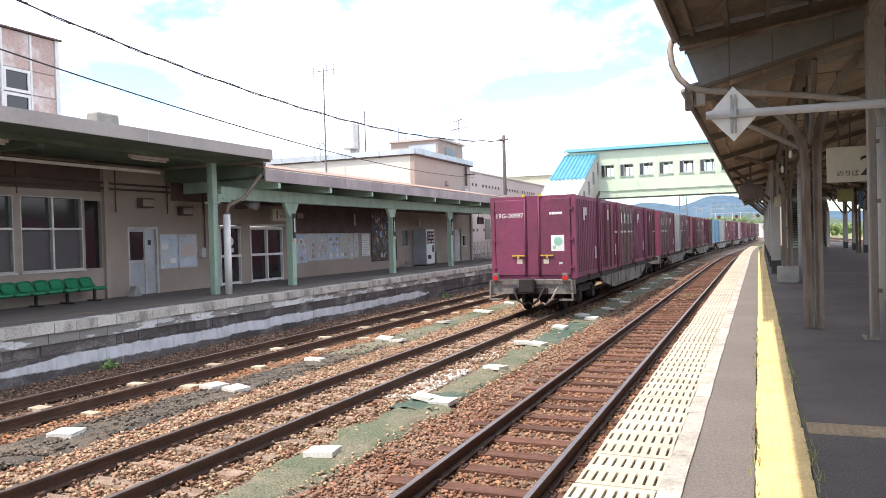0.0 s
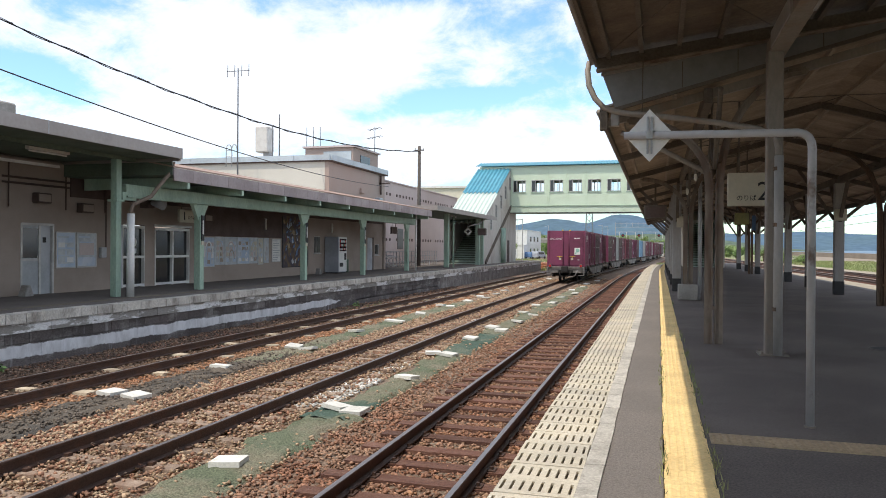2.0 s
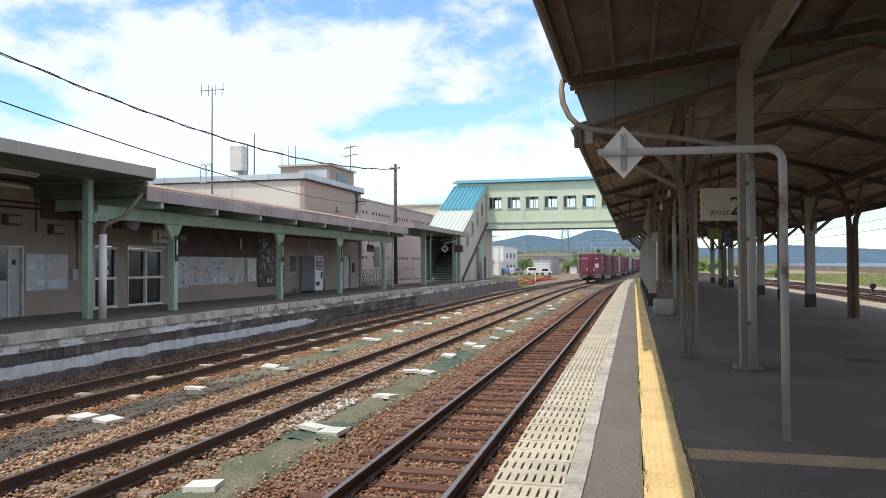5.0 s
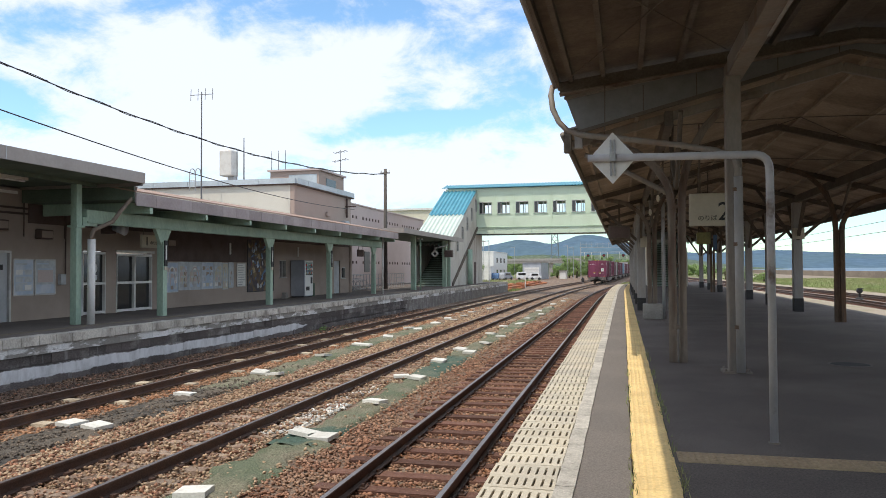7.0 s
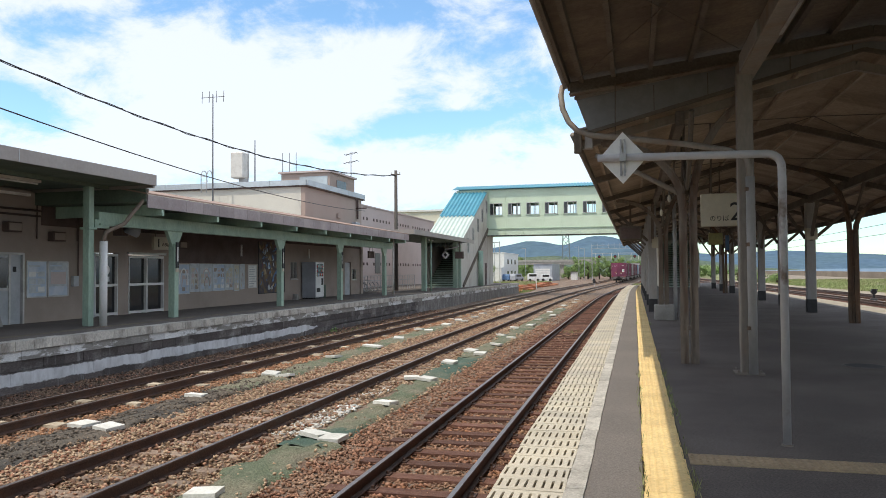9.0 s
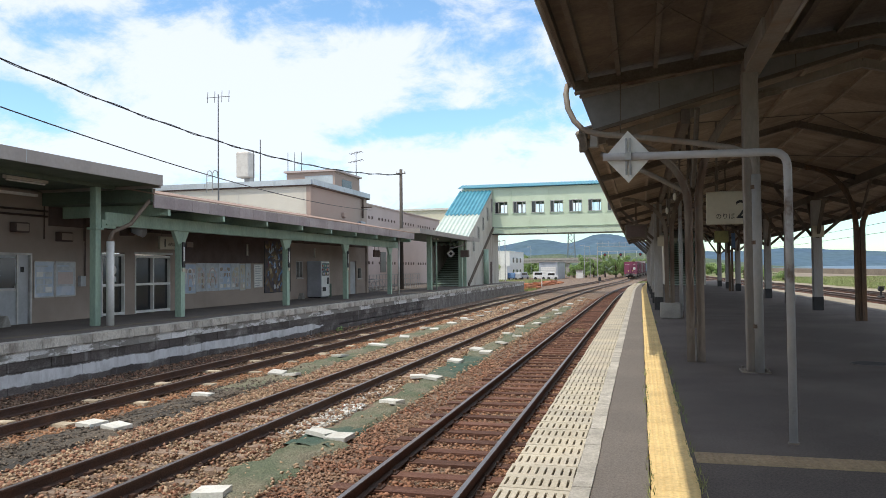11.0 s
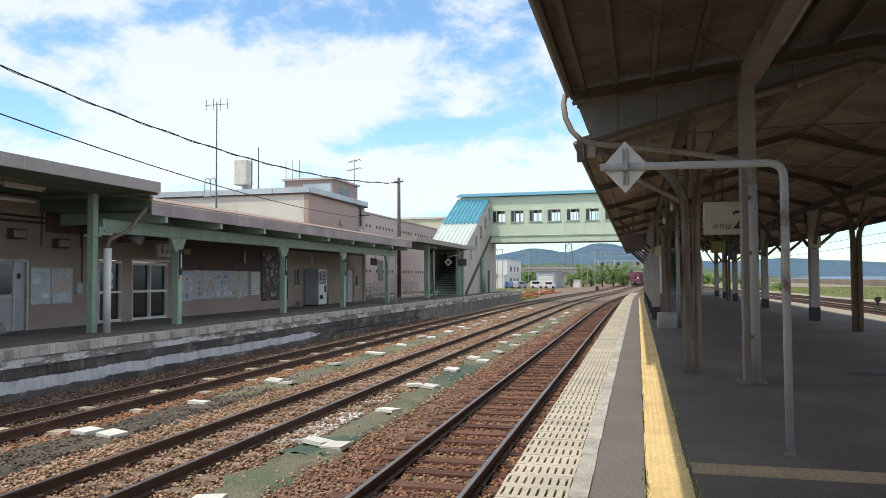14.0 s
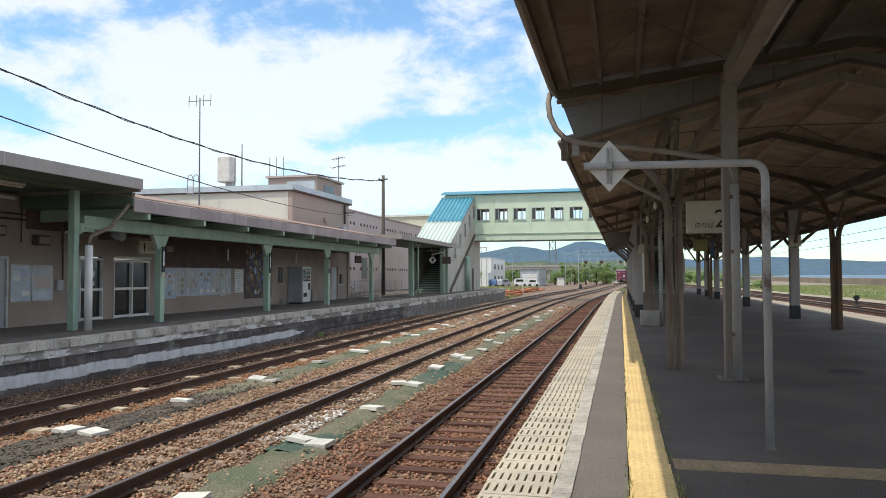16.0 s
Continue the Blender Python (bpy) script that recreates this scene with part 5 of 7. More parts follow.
vending()
bn = thing("waste_bin", "dark green round bin beside the vending machine", "bin", shape=S().tube([(-16.25, 37.4, 0), (-16.25, 37.4, .7)], .2, 14), material=M_GREEN_DARK, smooth=True)
for y in (16.15, 34.1):
    cone = S().extrude([(y - .16, 0), (y + .16, 0), (y + .05, .3), (y - .05, .3)], "x", -16.35, -16.1)
    thing("door_stop", "small pale concrete block by the wall", "block", shape=cone, material=M_CONCRETE, bev=.02)
for y, z in ((16.7, 2.55), (18.35, 2.35), (24.6, 2.3)):
    lm = thing("wall_loudspeaker", "brown box loudspeaker on the station wall", "loudspeaker", shape=S().box(WX, WX + .22, y, y + .5, z, z + .28), material=M_BROWN, bev=.02)
    part("mesh_face", S().box(WX + .22, WX + .225, y + .04, y + .46, z + .04, z + .24), M_WALL, lm)
sp_ = thing("horn_loudspeaker", "grey horn loudspeaker under the long canopy beam", "loudspeaker")
part("horn", S().tube([(-15.2, 19.9, 2.72), (-14.75, 19.9, 2.68)], .06, 12, r2=.2), M_VEND, sp_, smooth=True)
part("box", S().box(-15.5, -15.15, 19.75, 20.05, 2.55, 2.9), M_BROWN, sp_, bev=.02)
part("bracket", S().tube([(-15.4, 19.9, 2.9), (-15.4, 19.9, 3.37)], .02, 6), M_BEAM, sp_)
bx = thing("meter_box", "grey switch box on the station wall", "switch box", shape=S().box(WX, WX + .12, 19.28, 19.5, 1.0, 1.32), material=M_DOOR, bev=.01)


# ---- station canopies ----
c1 = thing("station_canopy", "flat canopy with grey sheet fascia and green soffit on green steel posts", "canopy", kind="structure")
part("fascia", S().box(-12.66, -12.60, -25, 17.85, 3.78, 4.07), M_FASCIA, c1)
part("fascia_end", S().box(-16.7, -12.66, 17.79, 17.85, 3.72, 4.07), M_FASCIA, c1)
s = S()
for y in range(-22, 18, 5):
    s.box(-12.60, -12.594, y + .13 - .012, y + .13 + .012, 3.78, 4.07)
part("fascia_joints", s, M_DOOR, c1)
part("roof_deck", S().box(-16.75, -12.66, -25, 17.79, 3.93, 4.04), M_ROOFGREY, c1)
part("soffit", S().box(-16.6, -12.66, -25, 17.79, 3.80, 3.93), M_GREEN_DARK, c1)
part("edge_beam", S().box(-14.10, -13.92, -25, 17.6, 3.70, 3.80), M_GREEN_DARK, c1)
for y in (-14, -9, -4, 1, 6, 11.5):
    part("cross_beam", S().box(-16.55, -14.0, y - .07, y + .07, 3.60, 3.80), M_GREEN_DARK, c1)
s = S().box(-14.10, -13.90, 16.81, 17.01, 0, 3.7)
post = part("post", s, M_GREEN, c1, bev=.012)
part("bracket_arm", S().box(-14.0, -13.9, 17.04, 17.6, 2.62, 2.84), M_GREEN, post)
part("collar", S().box(-14.15, -13.85, 16.76, 17.06, 2.56, 2.62), M_GREEN, post)
part("post", S().box(-14.13, -13.87, 6.8, 7.06, 0, 3.6), M_GREEN, c1, bev=.012)
part("downpipe", S().tube([(-12.98, 17.97, 3.72), (-13.02, 17.93, 3.45), (-13.22, 17.65, 3.02), (-13.34, 17.5, 2.74), (-13.52, 17.3, 2.60), (-13.64, 17.14, 2.50), (-13.68, 17.1, 2.32), (-13.68, 17.1, 2.2)], .055, 10), M_COLUMN, c1, smooth=True)
part("pipe_sleeve", S().tube([(-13.68, 17.1, 0), (-13.68, 17.1, 2.25)], .10, 14), M_WHITE, c1, smooth=True)
for y, x in ((15.2, -14.6), (10.5, -14.6)):
    l = thing("tube_lamp", "white fluorescent tube lamp under the canopy", "lamp", group="tube lamps of the station canopy")
    part("housing", S().box(x - .06, x + .06, y - .65, y + .65, 3.70, 3.79), M_WHITE_OLD, l)
    part("tube", S().tube([(x, y - .6, 3.67), (x, y + .6, 3.67)], .02, 8), M_TUBE, l)
part("cable_duct", S().bar((-15.6, -10, 3.50), (-15.6, 16.6, 3.50), .08, .07), M_WHITE_OLD, c1)

c2 = thing("station_canopy", "long low canopy with mauve sheet fascia on green steel posts", "canopy", kind="structure")
for i in range(27):
    y = 17.9 + i * 0.91
    part("fascia_panel", S().box(-12.95, -12.90, y, y + .90, 3.20, 3.55), M_FASCIA_PINK, c2)
s = S()
s.add([(-12.9, 17.853, 3.56), (-12.9, 42.5, 3.56), (-17.2, 42.5, 4.38), (-17.2, 17.853, 4.38), (-12.9, 17.853, 3.60), (-12.9, 42.5, 3.60), (-17.2, 42.5, 4.42), (-17.2, 17.853, 4.42)],
      [(0, 1, 2, 3), (7, 6, 5, 4), (0, 4, 5, 1), (2, 6, 7, 3), (0, 3, 7, 4), (1, 5, 6, 2)])
part("roof_sheet", s, M_ROOF_PINK, c2)
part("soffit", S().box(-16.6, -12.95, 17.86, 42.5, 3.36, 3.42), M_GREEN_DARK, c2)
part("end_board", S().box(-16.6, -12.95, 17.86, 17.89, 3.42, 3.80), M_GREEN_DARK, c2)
part("long_beam", S().box(-14.09, -13.91, 17.2, 42.4, 2.74, 3.06), M_GREEN, c2, bev=.01)
part("beam_flange", S().box(-14.14, -13.86, 17.2, 42.4, 2.70, 2.74), M_GREEN, c2)
for i in range(9):
    y = 18.6 + i * 2.9
    part("cantilever", S().extrude([(-16.5, 3.02), (-14.0, 3.06), (-13.25, 3.02), (-12.92, 3.02), (-12.92, 3.19), (-12.98, 3.19), (-12.98, 3.33), (-16.5, 3.36)], "y", y - .06, y + .06), M_GREEN, c2)
for y in (20.7, 28.0, 34.4, 41.1):
    s = S().box(-14.11, -13.89, y - .11, y + .11, 0, 2.3)
    s.extrude([(y - .11, 2.2), (y + .11, 2.2), (y + .42, 2.70), (y - .42, 2.70)], "x", -14.06, -13.94)
    p = part("post", s, M_GREEN, c2, bev=.008)
    if y < 40:
        pl = part("name_plate", S().box(-13.88, -13.85, y - .07, y + .07, 1.55, 2.35), M_INK, p, "narrow vertical enamel plate")
        part("plate_bars", S().box(-13.85, -13.846, y - .03, y + .03, 1.75, 2.2), M_WHITE, pl)
        part("small_plate", S().box(-13.88, -13.85, y - .07, y + .07, 1.42, 1.53), M_SIGN, p)
part("thin_post", S().tube([(-13.6, 41.6, 0), (-13.6, 41.6, 3.3)], .05, 8), M_WHITE_OLD, c2, smooth=True)
for y in (26.2, 33.0, 38.5):
    l = thing("tube_lamp", "white fluorescent tube lamp under the canopy", "lamp", group="tube lamps of the station canopy")
    part("housing", S().box(-14.9, -14.78, y - .62, y + .62, 2.98, 3.06), M_WHITE_OLD, l)
    part("tube", S().tube([(-14.84, y - .6, 2.95), (-14.84, y + .6, 2.95)], .02, 8), M_TUBE, l)
    part("hanger", S().box(-14.86, -14.82, y - .02, y + .02, 3.06, 3.37), M_BEAM, l)
for y, z in ((24.3, 2.3), (29.4, 2.1), (36.4, 2.1)):
    k = thing("hanging_lamp", "small white tube fitting on the station wall", "lamp", shape=S().box(WX, WX + .06, y, y + .07, z, z + .5), material=M_TUBE)
hb = hanging_board("hanging_sign", "brown hanging notice board under the canopy", -14.6, 40.1, 41.0, 2.15, 2.55, 3.36)
hb.data.materials[0] = M_BROWN
# link roof up to the stair
c3 = thing("stair_canopy", "grey-edged canopy between the station and the footbridge stair", "canopy", kind="structure")
part("fascia", S().box(-12.85, -12.78, 43.2, 60.5, 3.62, 3.92), M_FASCIA, c3)
part("fascia_end", S().box(-17.2, -12.85, 43.2, 43.27, 3.62, 3.92), M_FASCIA, c3)
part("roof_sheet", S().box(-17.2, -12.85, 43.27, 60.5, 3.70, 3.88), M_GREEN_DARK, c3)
for y in (49.6, 58.8):
    part("post", S().box(-14.16, -13.84, y - .16, y + .16, 0, 3.7), M_GREEN, c3, bev=.01)
part("thin_post", S().tube([(-13.7, 50.3, 0), (-13.7, 50.3, 3.62)], .06, 8), M_GREEN, c3, smooth=True)
part("downpipe", S().tube([(-13.0, 57.0, 3.6), (-13.3, 56.2, 3.2), (-13.9, 55.0, 3.0)], .05, 8), M_POST_WHITE, c3, smooth=True)
for y in (46.5, 53):
    l = thing("tube_lamp", "white fluorescent tube lamp under the canopy", "lamp", group="tube lamps of the station canopy", shape=S().box(-14.5, -14.4, y - .6, y + .6, 3.60, 3.70), material=M_TUBE)
dm = thing("diamond_sign", "white diamond-shaped stop sign hung by the stair", "sign")
part("plate", S().extrude([(-14.42, 2.62), (-14.1, 2.94), (-13.78, 2.62), (-14.1, 2.3)], "y", 56.0, 56.03), M_WHITE, dm)
part("center_mark", S().extrude([(-14.24, 2.62), (-14.1, 2.76), (-13.96, 2.62), (-14.1, 2.48)], "y", 55.99, 56.0), M_INK, dm)
part("hanger", S().tube([(-14.1, 56.015, 2.9), (-14.1, 56.015, 3.70)], .02, 6), M_BEAM, dm)

hb = thing("hanging_box_sign", "dark hanging box sign under the canopy edge by the stair", "sign", shape=S().box(-13.3, -12.65, 55.8, 56.1, 2.32, 2.86), material=M_BEAM, bev=.02)
part("face", S().box(-13.24, -12.71, 55.785, 55.8, 2.38, 2.8), M_BROWN, hb)
part("hanger", S().box(-13.0, -12.95, 55.9, 55.96, 2.86, 3.7), M_BEAM, hb)

# ---- footbridge ----
fb = thing("footbridge", "pale green covered footbridge with teal corrugated roof and stair tower", "footbridge", kind="structure")
BY0, BY1 = 72.0, 75.0
BWIN = [(-13.62 + i * 1.795, -12.40 + i * 1.795) for i in range(11)]


def bridge_wall(y, thick):
    s = S()
    xs = sorted({-14.05, 6.5, *[a for a, b in BWIN], *[b for a, b in BWIN]})
    for a, b in zip(xs, xs[1:]):
        mid = (a + b) / 2
        if any(p < mid < q for p, q in BWIN):
            s.box(a, b, y, y + thick, 5.47, 6.78)
            s.box(a, b, y, y + thick, 7.95, 9.3)
        else:
            s.box(a, b, y, y + thick, 5.47, 9.3)
    return s


part("wall", bridge_wall(BY0, .15), M_PALEGREEN, fb)
part("wall", bridge_wall(BY1, .15), M_PALEGREEN, fb)
part("floor", S().box(-13.9, 6.5, BY0 + .15, BY1, 5.32, 5.47), M_CONCRETE, fb)
part("girder", S().box(-13.9, 6.5, BY0 - .05, BY0 + .12, 4.81, 5.40), M_PALEGREEN, fb)
part("girder", S().box(-13.9, 6.5, BY1, BY1 + .17, 4.81, 5.40), M_PALEGREEN, fb)
part("girder_flange", S().box(-13.9, 6.5, BY0 - .18, BY0 + .2, 4.74, 4.81), M_INK, fb)
part("girder_top_flange", S().box(-13.9, 6.5, BY0 - .12, BY0 - .05, 5.38, 5.44), M_GREEN, fb)
for i, (a, b) in enumerate(BWIN):
    for y in (BY0, BY1):
        w = part("window", S().box(a, (a + b) / 2 - .28, y + .06, y + .09, 6.78, 7.95), M_GLASS_DARK, fb) if y == BY0 else fb
        s = S()
        for x in (a, (a + b) / 2 - .25, (a + b) / 2 + .3, b):
            s.box(max(a, x - .03), min(b, x + .03), y - .02, y + .12, 6.78, 7.95)
        s.box(a, b, y - .02, y + .12, 6.78, 6.84)
        s.box(a, b, y - .02, y + .12, 7.89, 7.95)
        part("window_frame", s, M_ALU, w)
    part("window_sill", S().box(a - .06, b + .06, BY0 - .06, BY0, 6.70, 6.77), M_GREEN, fb)
    part("girder_stiffener", S().box(b + .25, b + .29, BY0 - .13, BY0 - .05, 4.81, 5.38), M_PALEGREEN, fb)
    part("pilaster", S().box(a - .12, a - .05, BY0 - .03, BY0, 5.49, 9.25), M_PALEGREEN, fb)
    part("pilaster", S().box(b + .24, b + .34, BY0 - .03, BY0, 5.49, 9.25), M_PALEGREEN, fb)


def corrugated(x0, x1, f, pitch, material, name, axis="x", depth=.07):
    """Corrugated sheet: ribs run across, f(u) gives the two edge points for the place u."""
    s = S()
    n = int((x1 - x0) / pitch * 4)
    for i in range(n + 1):
        u = x0 + (x1 - x0) * i / n
        dz = depth * (0.5 if i % 4 in (1, 2) else -0.5)
        a, b = f(u)
        for q in (a, b):
            s.v.append((q[0], q[1], q[2] + dz))
        for q in (a, b):
            s.v.append((q[0], q[1], q[2] + dz - .03))
    for i in range(n):
        k = i * 4
        s.f += [(k, k + 1, k + 5, k + 4), (k + 2, k + 6, k + 7, k + 3), (k, k + 4, k + 6, k + 2), (k + 1, k + 3, k + 7, k + 5)]
        s.m += [0] * 4
    return part(name, s, material, fb)


corrugated(-17.3, 6.8, lambda u: ((u, BY0 - .35, 9.38), (u, (BY0 + BY1) / 2 + .1, 9.87)), .30, M_TEAL, "roof")
corrugated(-17.3, 6.8, lambda u: ((u, BY1 + .45, 9.38), (u, (BY0 + BY1) / 2 + .1, 9.87)), .30, M_TEAL, "roof")
# stair tower on the station platform: it climbs away along the platform
TX0, TX1 = -16.95, -13.9
SLOPE = (9.05 - 4.15) / (72.0 - 61.2)


def stair_roof(y):
    return 4.15 + (y - 61.2) * SLOPE


s = S()
prof = [(60.0, 0), (75.0, 0), (75.0, 9.3), (72.0, 9.3), (72.0, stair_roof(72.0) - .1), (60.0, stair_roof(60.0) - .1)]
s.extrude(prof, "x", TX1 - .18, TX1)
part("stair_wall", s, M_BRIDGEWALL, fb)
s2 = S()
s2.v = [(x - (TX1 - TX0) + .18, y, z) for x, y, z in s.v]
s2.f, s2.m = s.f, s.m
part("stair_wall", s2, M_BRIDGEWALL, fb)
corrugated(TX0 - .25, TX1 + .06, lambda u: ((u, 65.9, stair_roof(65.9) + .08), (u, 71.9, stair_roof(71.9) + .08)), .36, M_TEAL, "stair_roof", depth=.12)
corrugated(TX0 - .25, TX1 + .02, lambda u: ((u, 59.6, stair_roof(59.6)), (u, 66.1, stair_roof(66.1))), .36, M_PALEROOF, "stair_roof", depth=.12)
part("tower_front", S().box(TX0, TX1, 71.95, 72.1, 5.2, 9.3), M_PALEGREEN, fb)
for y in (63.2, 65.3, 67.4, 69.5, 71.6):
    z = 1.9 + (y - 61) * .48
    w = part("tower_window", S().box(TX1 - .02, TX1 + .02, y - .32, y + .32, z, z + 1.2), M_GLASS_DARK, fb)
    fr = S()
    for a, b, c, d in ((y - .38, y + .38, z - .06, z), (y - .38, y + .38, z + 1.2, z + 1.26), (y - .38, y - .32, z, z + 1.2), (y + .32, y + .38, z, z + 1.2), (y - .02, y + .02, z, z + 1.2)):
        fr.box(TX1, TX1 + .05, a, b, c, d)
    part("window_frame", fr, M_ALU, w)
part("stringer", S().bar((TX1 + .06, 61.0, .1), (TX1 + .06, 72.5, 5.6), .12, .28), M_BEAM, fb)
part("pier", S().tube([(TX1 + .3, 67.2, 0), (TX1 + .3, 67.2, 3.2)], .24, 16), M_GREEN, fb, smooth=True)
part("tower_door", S().box(TX1 + .003, TX1 + .03, 70.6, 71.5, 0, 2.1), M_BROWN, fb)
for i in range(26):
    y = 60.2 + i * .42
    tr = part("tread", S().box(TX0 + .2, TX1 - .2, y, y + .44, 0, .2 + i * .19), M_STEPS, fb)
    # added dark strip stands in for the shading between the steps
    part("nosing", S().box(TX0 + .2, TX1 - .2, y - .02, y, .11 + i * .19, .2 + i * .19), M_GREEN_DARK, tr)
part("side_post", S().box(TX1 - .1, TX1 + .12, 59.8, 60.05, 0, 4.0), M_GREEN, fb)
# stair down to the near platform
for i in range(20):
    y = 60.5 + i * .42
    tr = part("tread", S().box(2.1, 4.6, y, y + .44, 0, .2 + i * .19), M_STEPS, fb)
    # same added strip, painting step shading onto this flight
    part("nosing", S().box(2.1, 4.6, y - .02, y, .11 + i * .19, .2 + i * .19), M_GREEN_DARK, tr)
part("stair_side", S().extrude([(60.3, 0), (71.9, 0), (71.9, 8), (60.3, 2.6)], "x", 1.9, 2.08), M_BRIDGEWALL, fb)
part("stair_side", S().extrude([(60.3, 0), (71.9, 0), (71.9, 8), (60.3, 2.6)], "x", 4.65, 4.85), M_BRIDGEWALL, fb)
part("stair_shed_roof", S().extrude([(60.0, 3.4), (71.9, 9.1), (71.9, 9.3), (60.0, 3.6)], "x", 1.6, 5.1), M_PALEROOF, fb)
corr = S()
for i in range(24):
    corr.box(-.2 + i * .3, -.05 + i * .3, 57.6, 57.66, 3.2, 3.36)
part("roof_lip", corr, M_PALEROOF, fb)

# ---- signs and fittings on the near platform ----
sg = thing("diamond_stop_sign", "white diamond plate on a bent grey steel pole", "sign")
pts = [(1.192, 6.47, 0), (1.192, 6.47, 2.20), (1.186, 6.47, 2.245), (1.168, 6.47, 2.285), (1.135, 6.47, 2.312), (1.09, 6.47, 2.325), (-0.25, 6.47, 2.345)]
part("pole", S().tube(pts, .032, 14), M_POLE, sg, smooth=True)
part("plate", S().extrude([(-0.243, 2.345), (-0.043, 2.565), (0.157, 2.345), (-0.043, 2.125)], "y", 6.50, 6.512), M_WHITE, sg)
s = S()
for x in (-.059, -.027):
    s.box(x - .008, x + .008, 6.482, 6.50, 2.19, 2.50)
s.box(-.068, -.018, 6.428, 6.50, 2.31, 2.375)
part("clamp", s, M_GALV, sg)
part("foot", S().tube([(1.192, 6.47, 0), (1.192, 6.47, .012)], .045, 12), M_POST, sg)

nb = thing("platform_number_sign", "cream hanging board with the platform number 2", "sign", shape=S().box(1.19, 2.03, 13.95, 14.05, 2.15, 2.73), material=M_SIGN, bev=.01)
part("hanger", S().box(1.36, 1.39, 13.98, 14.02, 2.73, 4.0).box(1.83, 1.86, 13.98, 14.02, 2.73, 4.05), M_BEAM, nb)
for body, size, x, z in (("のりば", .11, 1.33, 2.25), ("2", .46, 1.66, 2.25)):
    ob = new("lettering" if size < .3 else "numeral", text_mesh(body, size, .004, M_INK))
    ob.parent = nb
    ob.matrix_basis = pose(x, 13.945, z)
ys_ = thing("hanging_notice", "small yellow-green hanging notice box", "sign", shape=S().box(1.99, 2.35, 21.4, 21.5, 2.05, 2.37), material=M_NOTICE, bev=.01)
part("hanger", S().box(2.03, 2.06, 21.43, 21.47, 2.37, 4.15).box(2.28, 2.31, 21.43, 21.47, 2.37, 4.15), M_BEAM, ys_)
mb = thing("hanging_box_sign", "dark box sign hung below the canopy eave", "sign", shape=S().box(-.42, .28, 25.0, 25.35, 2.36, 2.80), material=M_BEAM, bev=.02)
part("hanger", S().box(-.1, -.04, 25.1, 25.2, 2.85, 3.6), M_BEAM, mb)
part("face", S().box(-.36, .22, 24.985, 25.0, 2.41, 2.75), M_BROWN, mb)
for x, y, z in ((0.60, 12.7, 2.55), (0.52, 14.0, 2.42)):
    l = thing("bulb_lamp", "white glass bulb lamp on a bracket under the canopy", "lamp", group="bulb lamps under the canopy")
    sp = S()
    for i in range(5):
        a0, a1 = math.pi * i / 5, math.pi * (i + 1) / 5
        for j in range(8):
            b0, b1 = 2 * math.pi * j / 8, 2 * math.pi * (j + 1) / 8
            sp.add([(x + .028 * math.sin(a) * math.cos(b), y + .028 * math.sin(a) * math.sin(b), z + .065 * math.cos(a)) for a, b in ((a0, b0), (a0, b1), (a1, b1), (a1, b0))], [(0, 1, 2, 3)])
    part("globe", sp, M_SIGN, l, smooth=True)
    part("bracket", S().tube([(x, y, z + .055), (x, y, z + .2), (x + .2, y, z + .25), (x + .25, y, old_roof_z(x + .25) - .1)], .02, 6), M_BEAM, l)
cam_arm = thing("sign_arm", "slanting cream steel arm under the canopy eave", "bracket", shape=S().tube([(-.55, 12.3, 3.25), (.1, 12.3, 2.95), (.75, 12.05, 2.55)], .04, 8), material=M_POST, smooth=True)
for x, z in ((5.3, 2.3), (0.62, 2.1)):
    sb = thing("switch_box", "small yellowish switch box on a canopy post", "switch box", shape=S().box(x - .02, x + .32, 25.62, 25.76, z, z + .36), material=M_SIGN, bev=.01)
bs = thing("hanging_notice", "blue hanging panel under the canopy", "sign", shape=S().box(4.82, 5.0, 42.9, 43.0, 2.4, 3.2), material=M_INKBLUE)
part("hanger", S().box(4.83, 4.87, 42.93, 42.97, 3.2, 4.0), M_BEAM, bs)

# ---- buildings behind the station ----
ub = thing("upper_storey_building", "cream two-storey station annex with shade-toned pinkish side wall and pale parapet", "building")
part("front_wall", S().box(-34, -17.25, 36.9, 37.1, 3.95, 6.0), M_CREAM, ub)
# this face turns from the sun; its shade is in the darker pinkish colour
part("side_wall", S().box(-17.25, -17.0, 36.9, 45.4, 0, 6.0), M_PINKWALL, ub)
part("back_wall", S().box(-34, -17.25, 45.2, 45.4, 0, 6.0), M_CREAM, ub)
part("roof", S().box(-34, -17.0, 36.9, 45.4, 6.0, 6.12), M_ROOFGREY, ub)
for i in range(8):
    part("parapet_panel", S().box(-34 + i * 2.14, -34 + i * 2.14 + 2.12, 36.74, 36.85, 6.03, 6.32), M_PARAPET, ub)
for i in range(6):
    part("parapet_panel", S().box(-16.92, -16.8, 36.85 + i * 1.45, 36.85 + i * 1.45 + 1.43, 6.03, 6.32), M_PARAPET, ub)
part("eave_soffit", S().box(-34, -16.84, 36.78, 45.6, 5.96, 6.03), M_BROWN, ub)
part("vent_hood", S().box(-17.0, -16.65, 43.6, 44.3, 4.05, 4.45), M_VEND, ub, bev=.05)
part("wall_vent", S().box(-17.0, -16.85, 41.2, 41.6, 4.55, 4.85), M_PINKWALL, ub, bev=.03)
part("cable_bracket", S().box(-17.0, -16.3, 44.4, 44.5, 5.35, 5.42).box(-16.95, -16.85, 44.4, 44.5, 4.7, 5.9), M_BROWN, ub)
ph = thing("penthouse", "pinkish rooftop penthouse with windows", "penthouse")
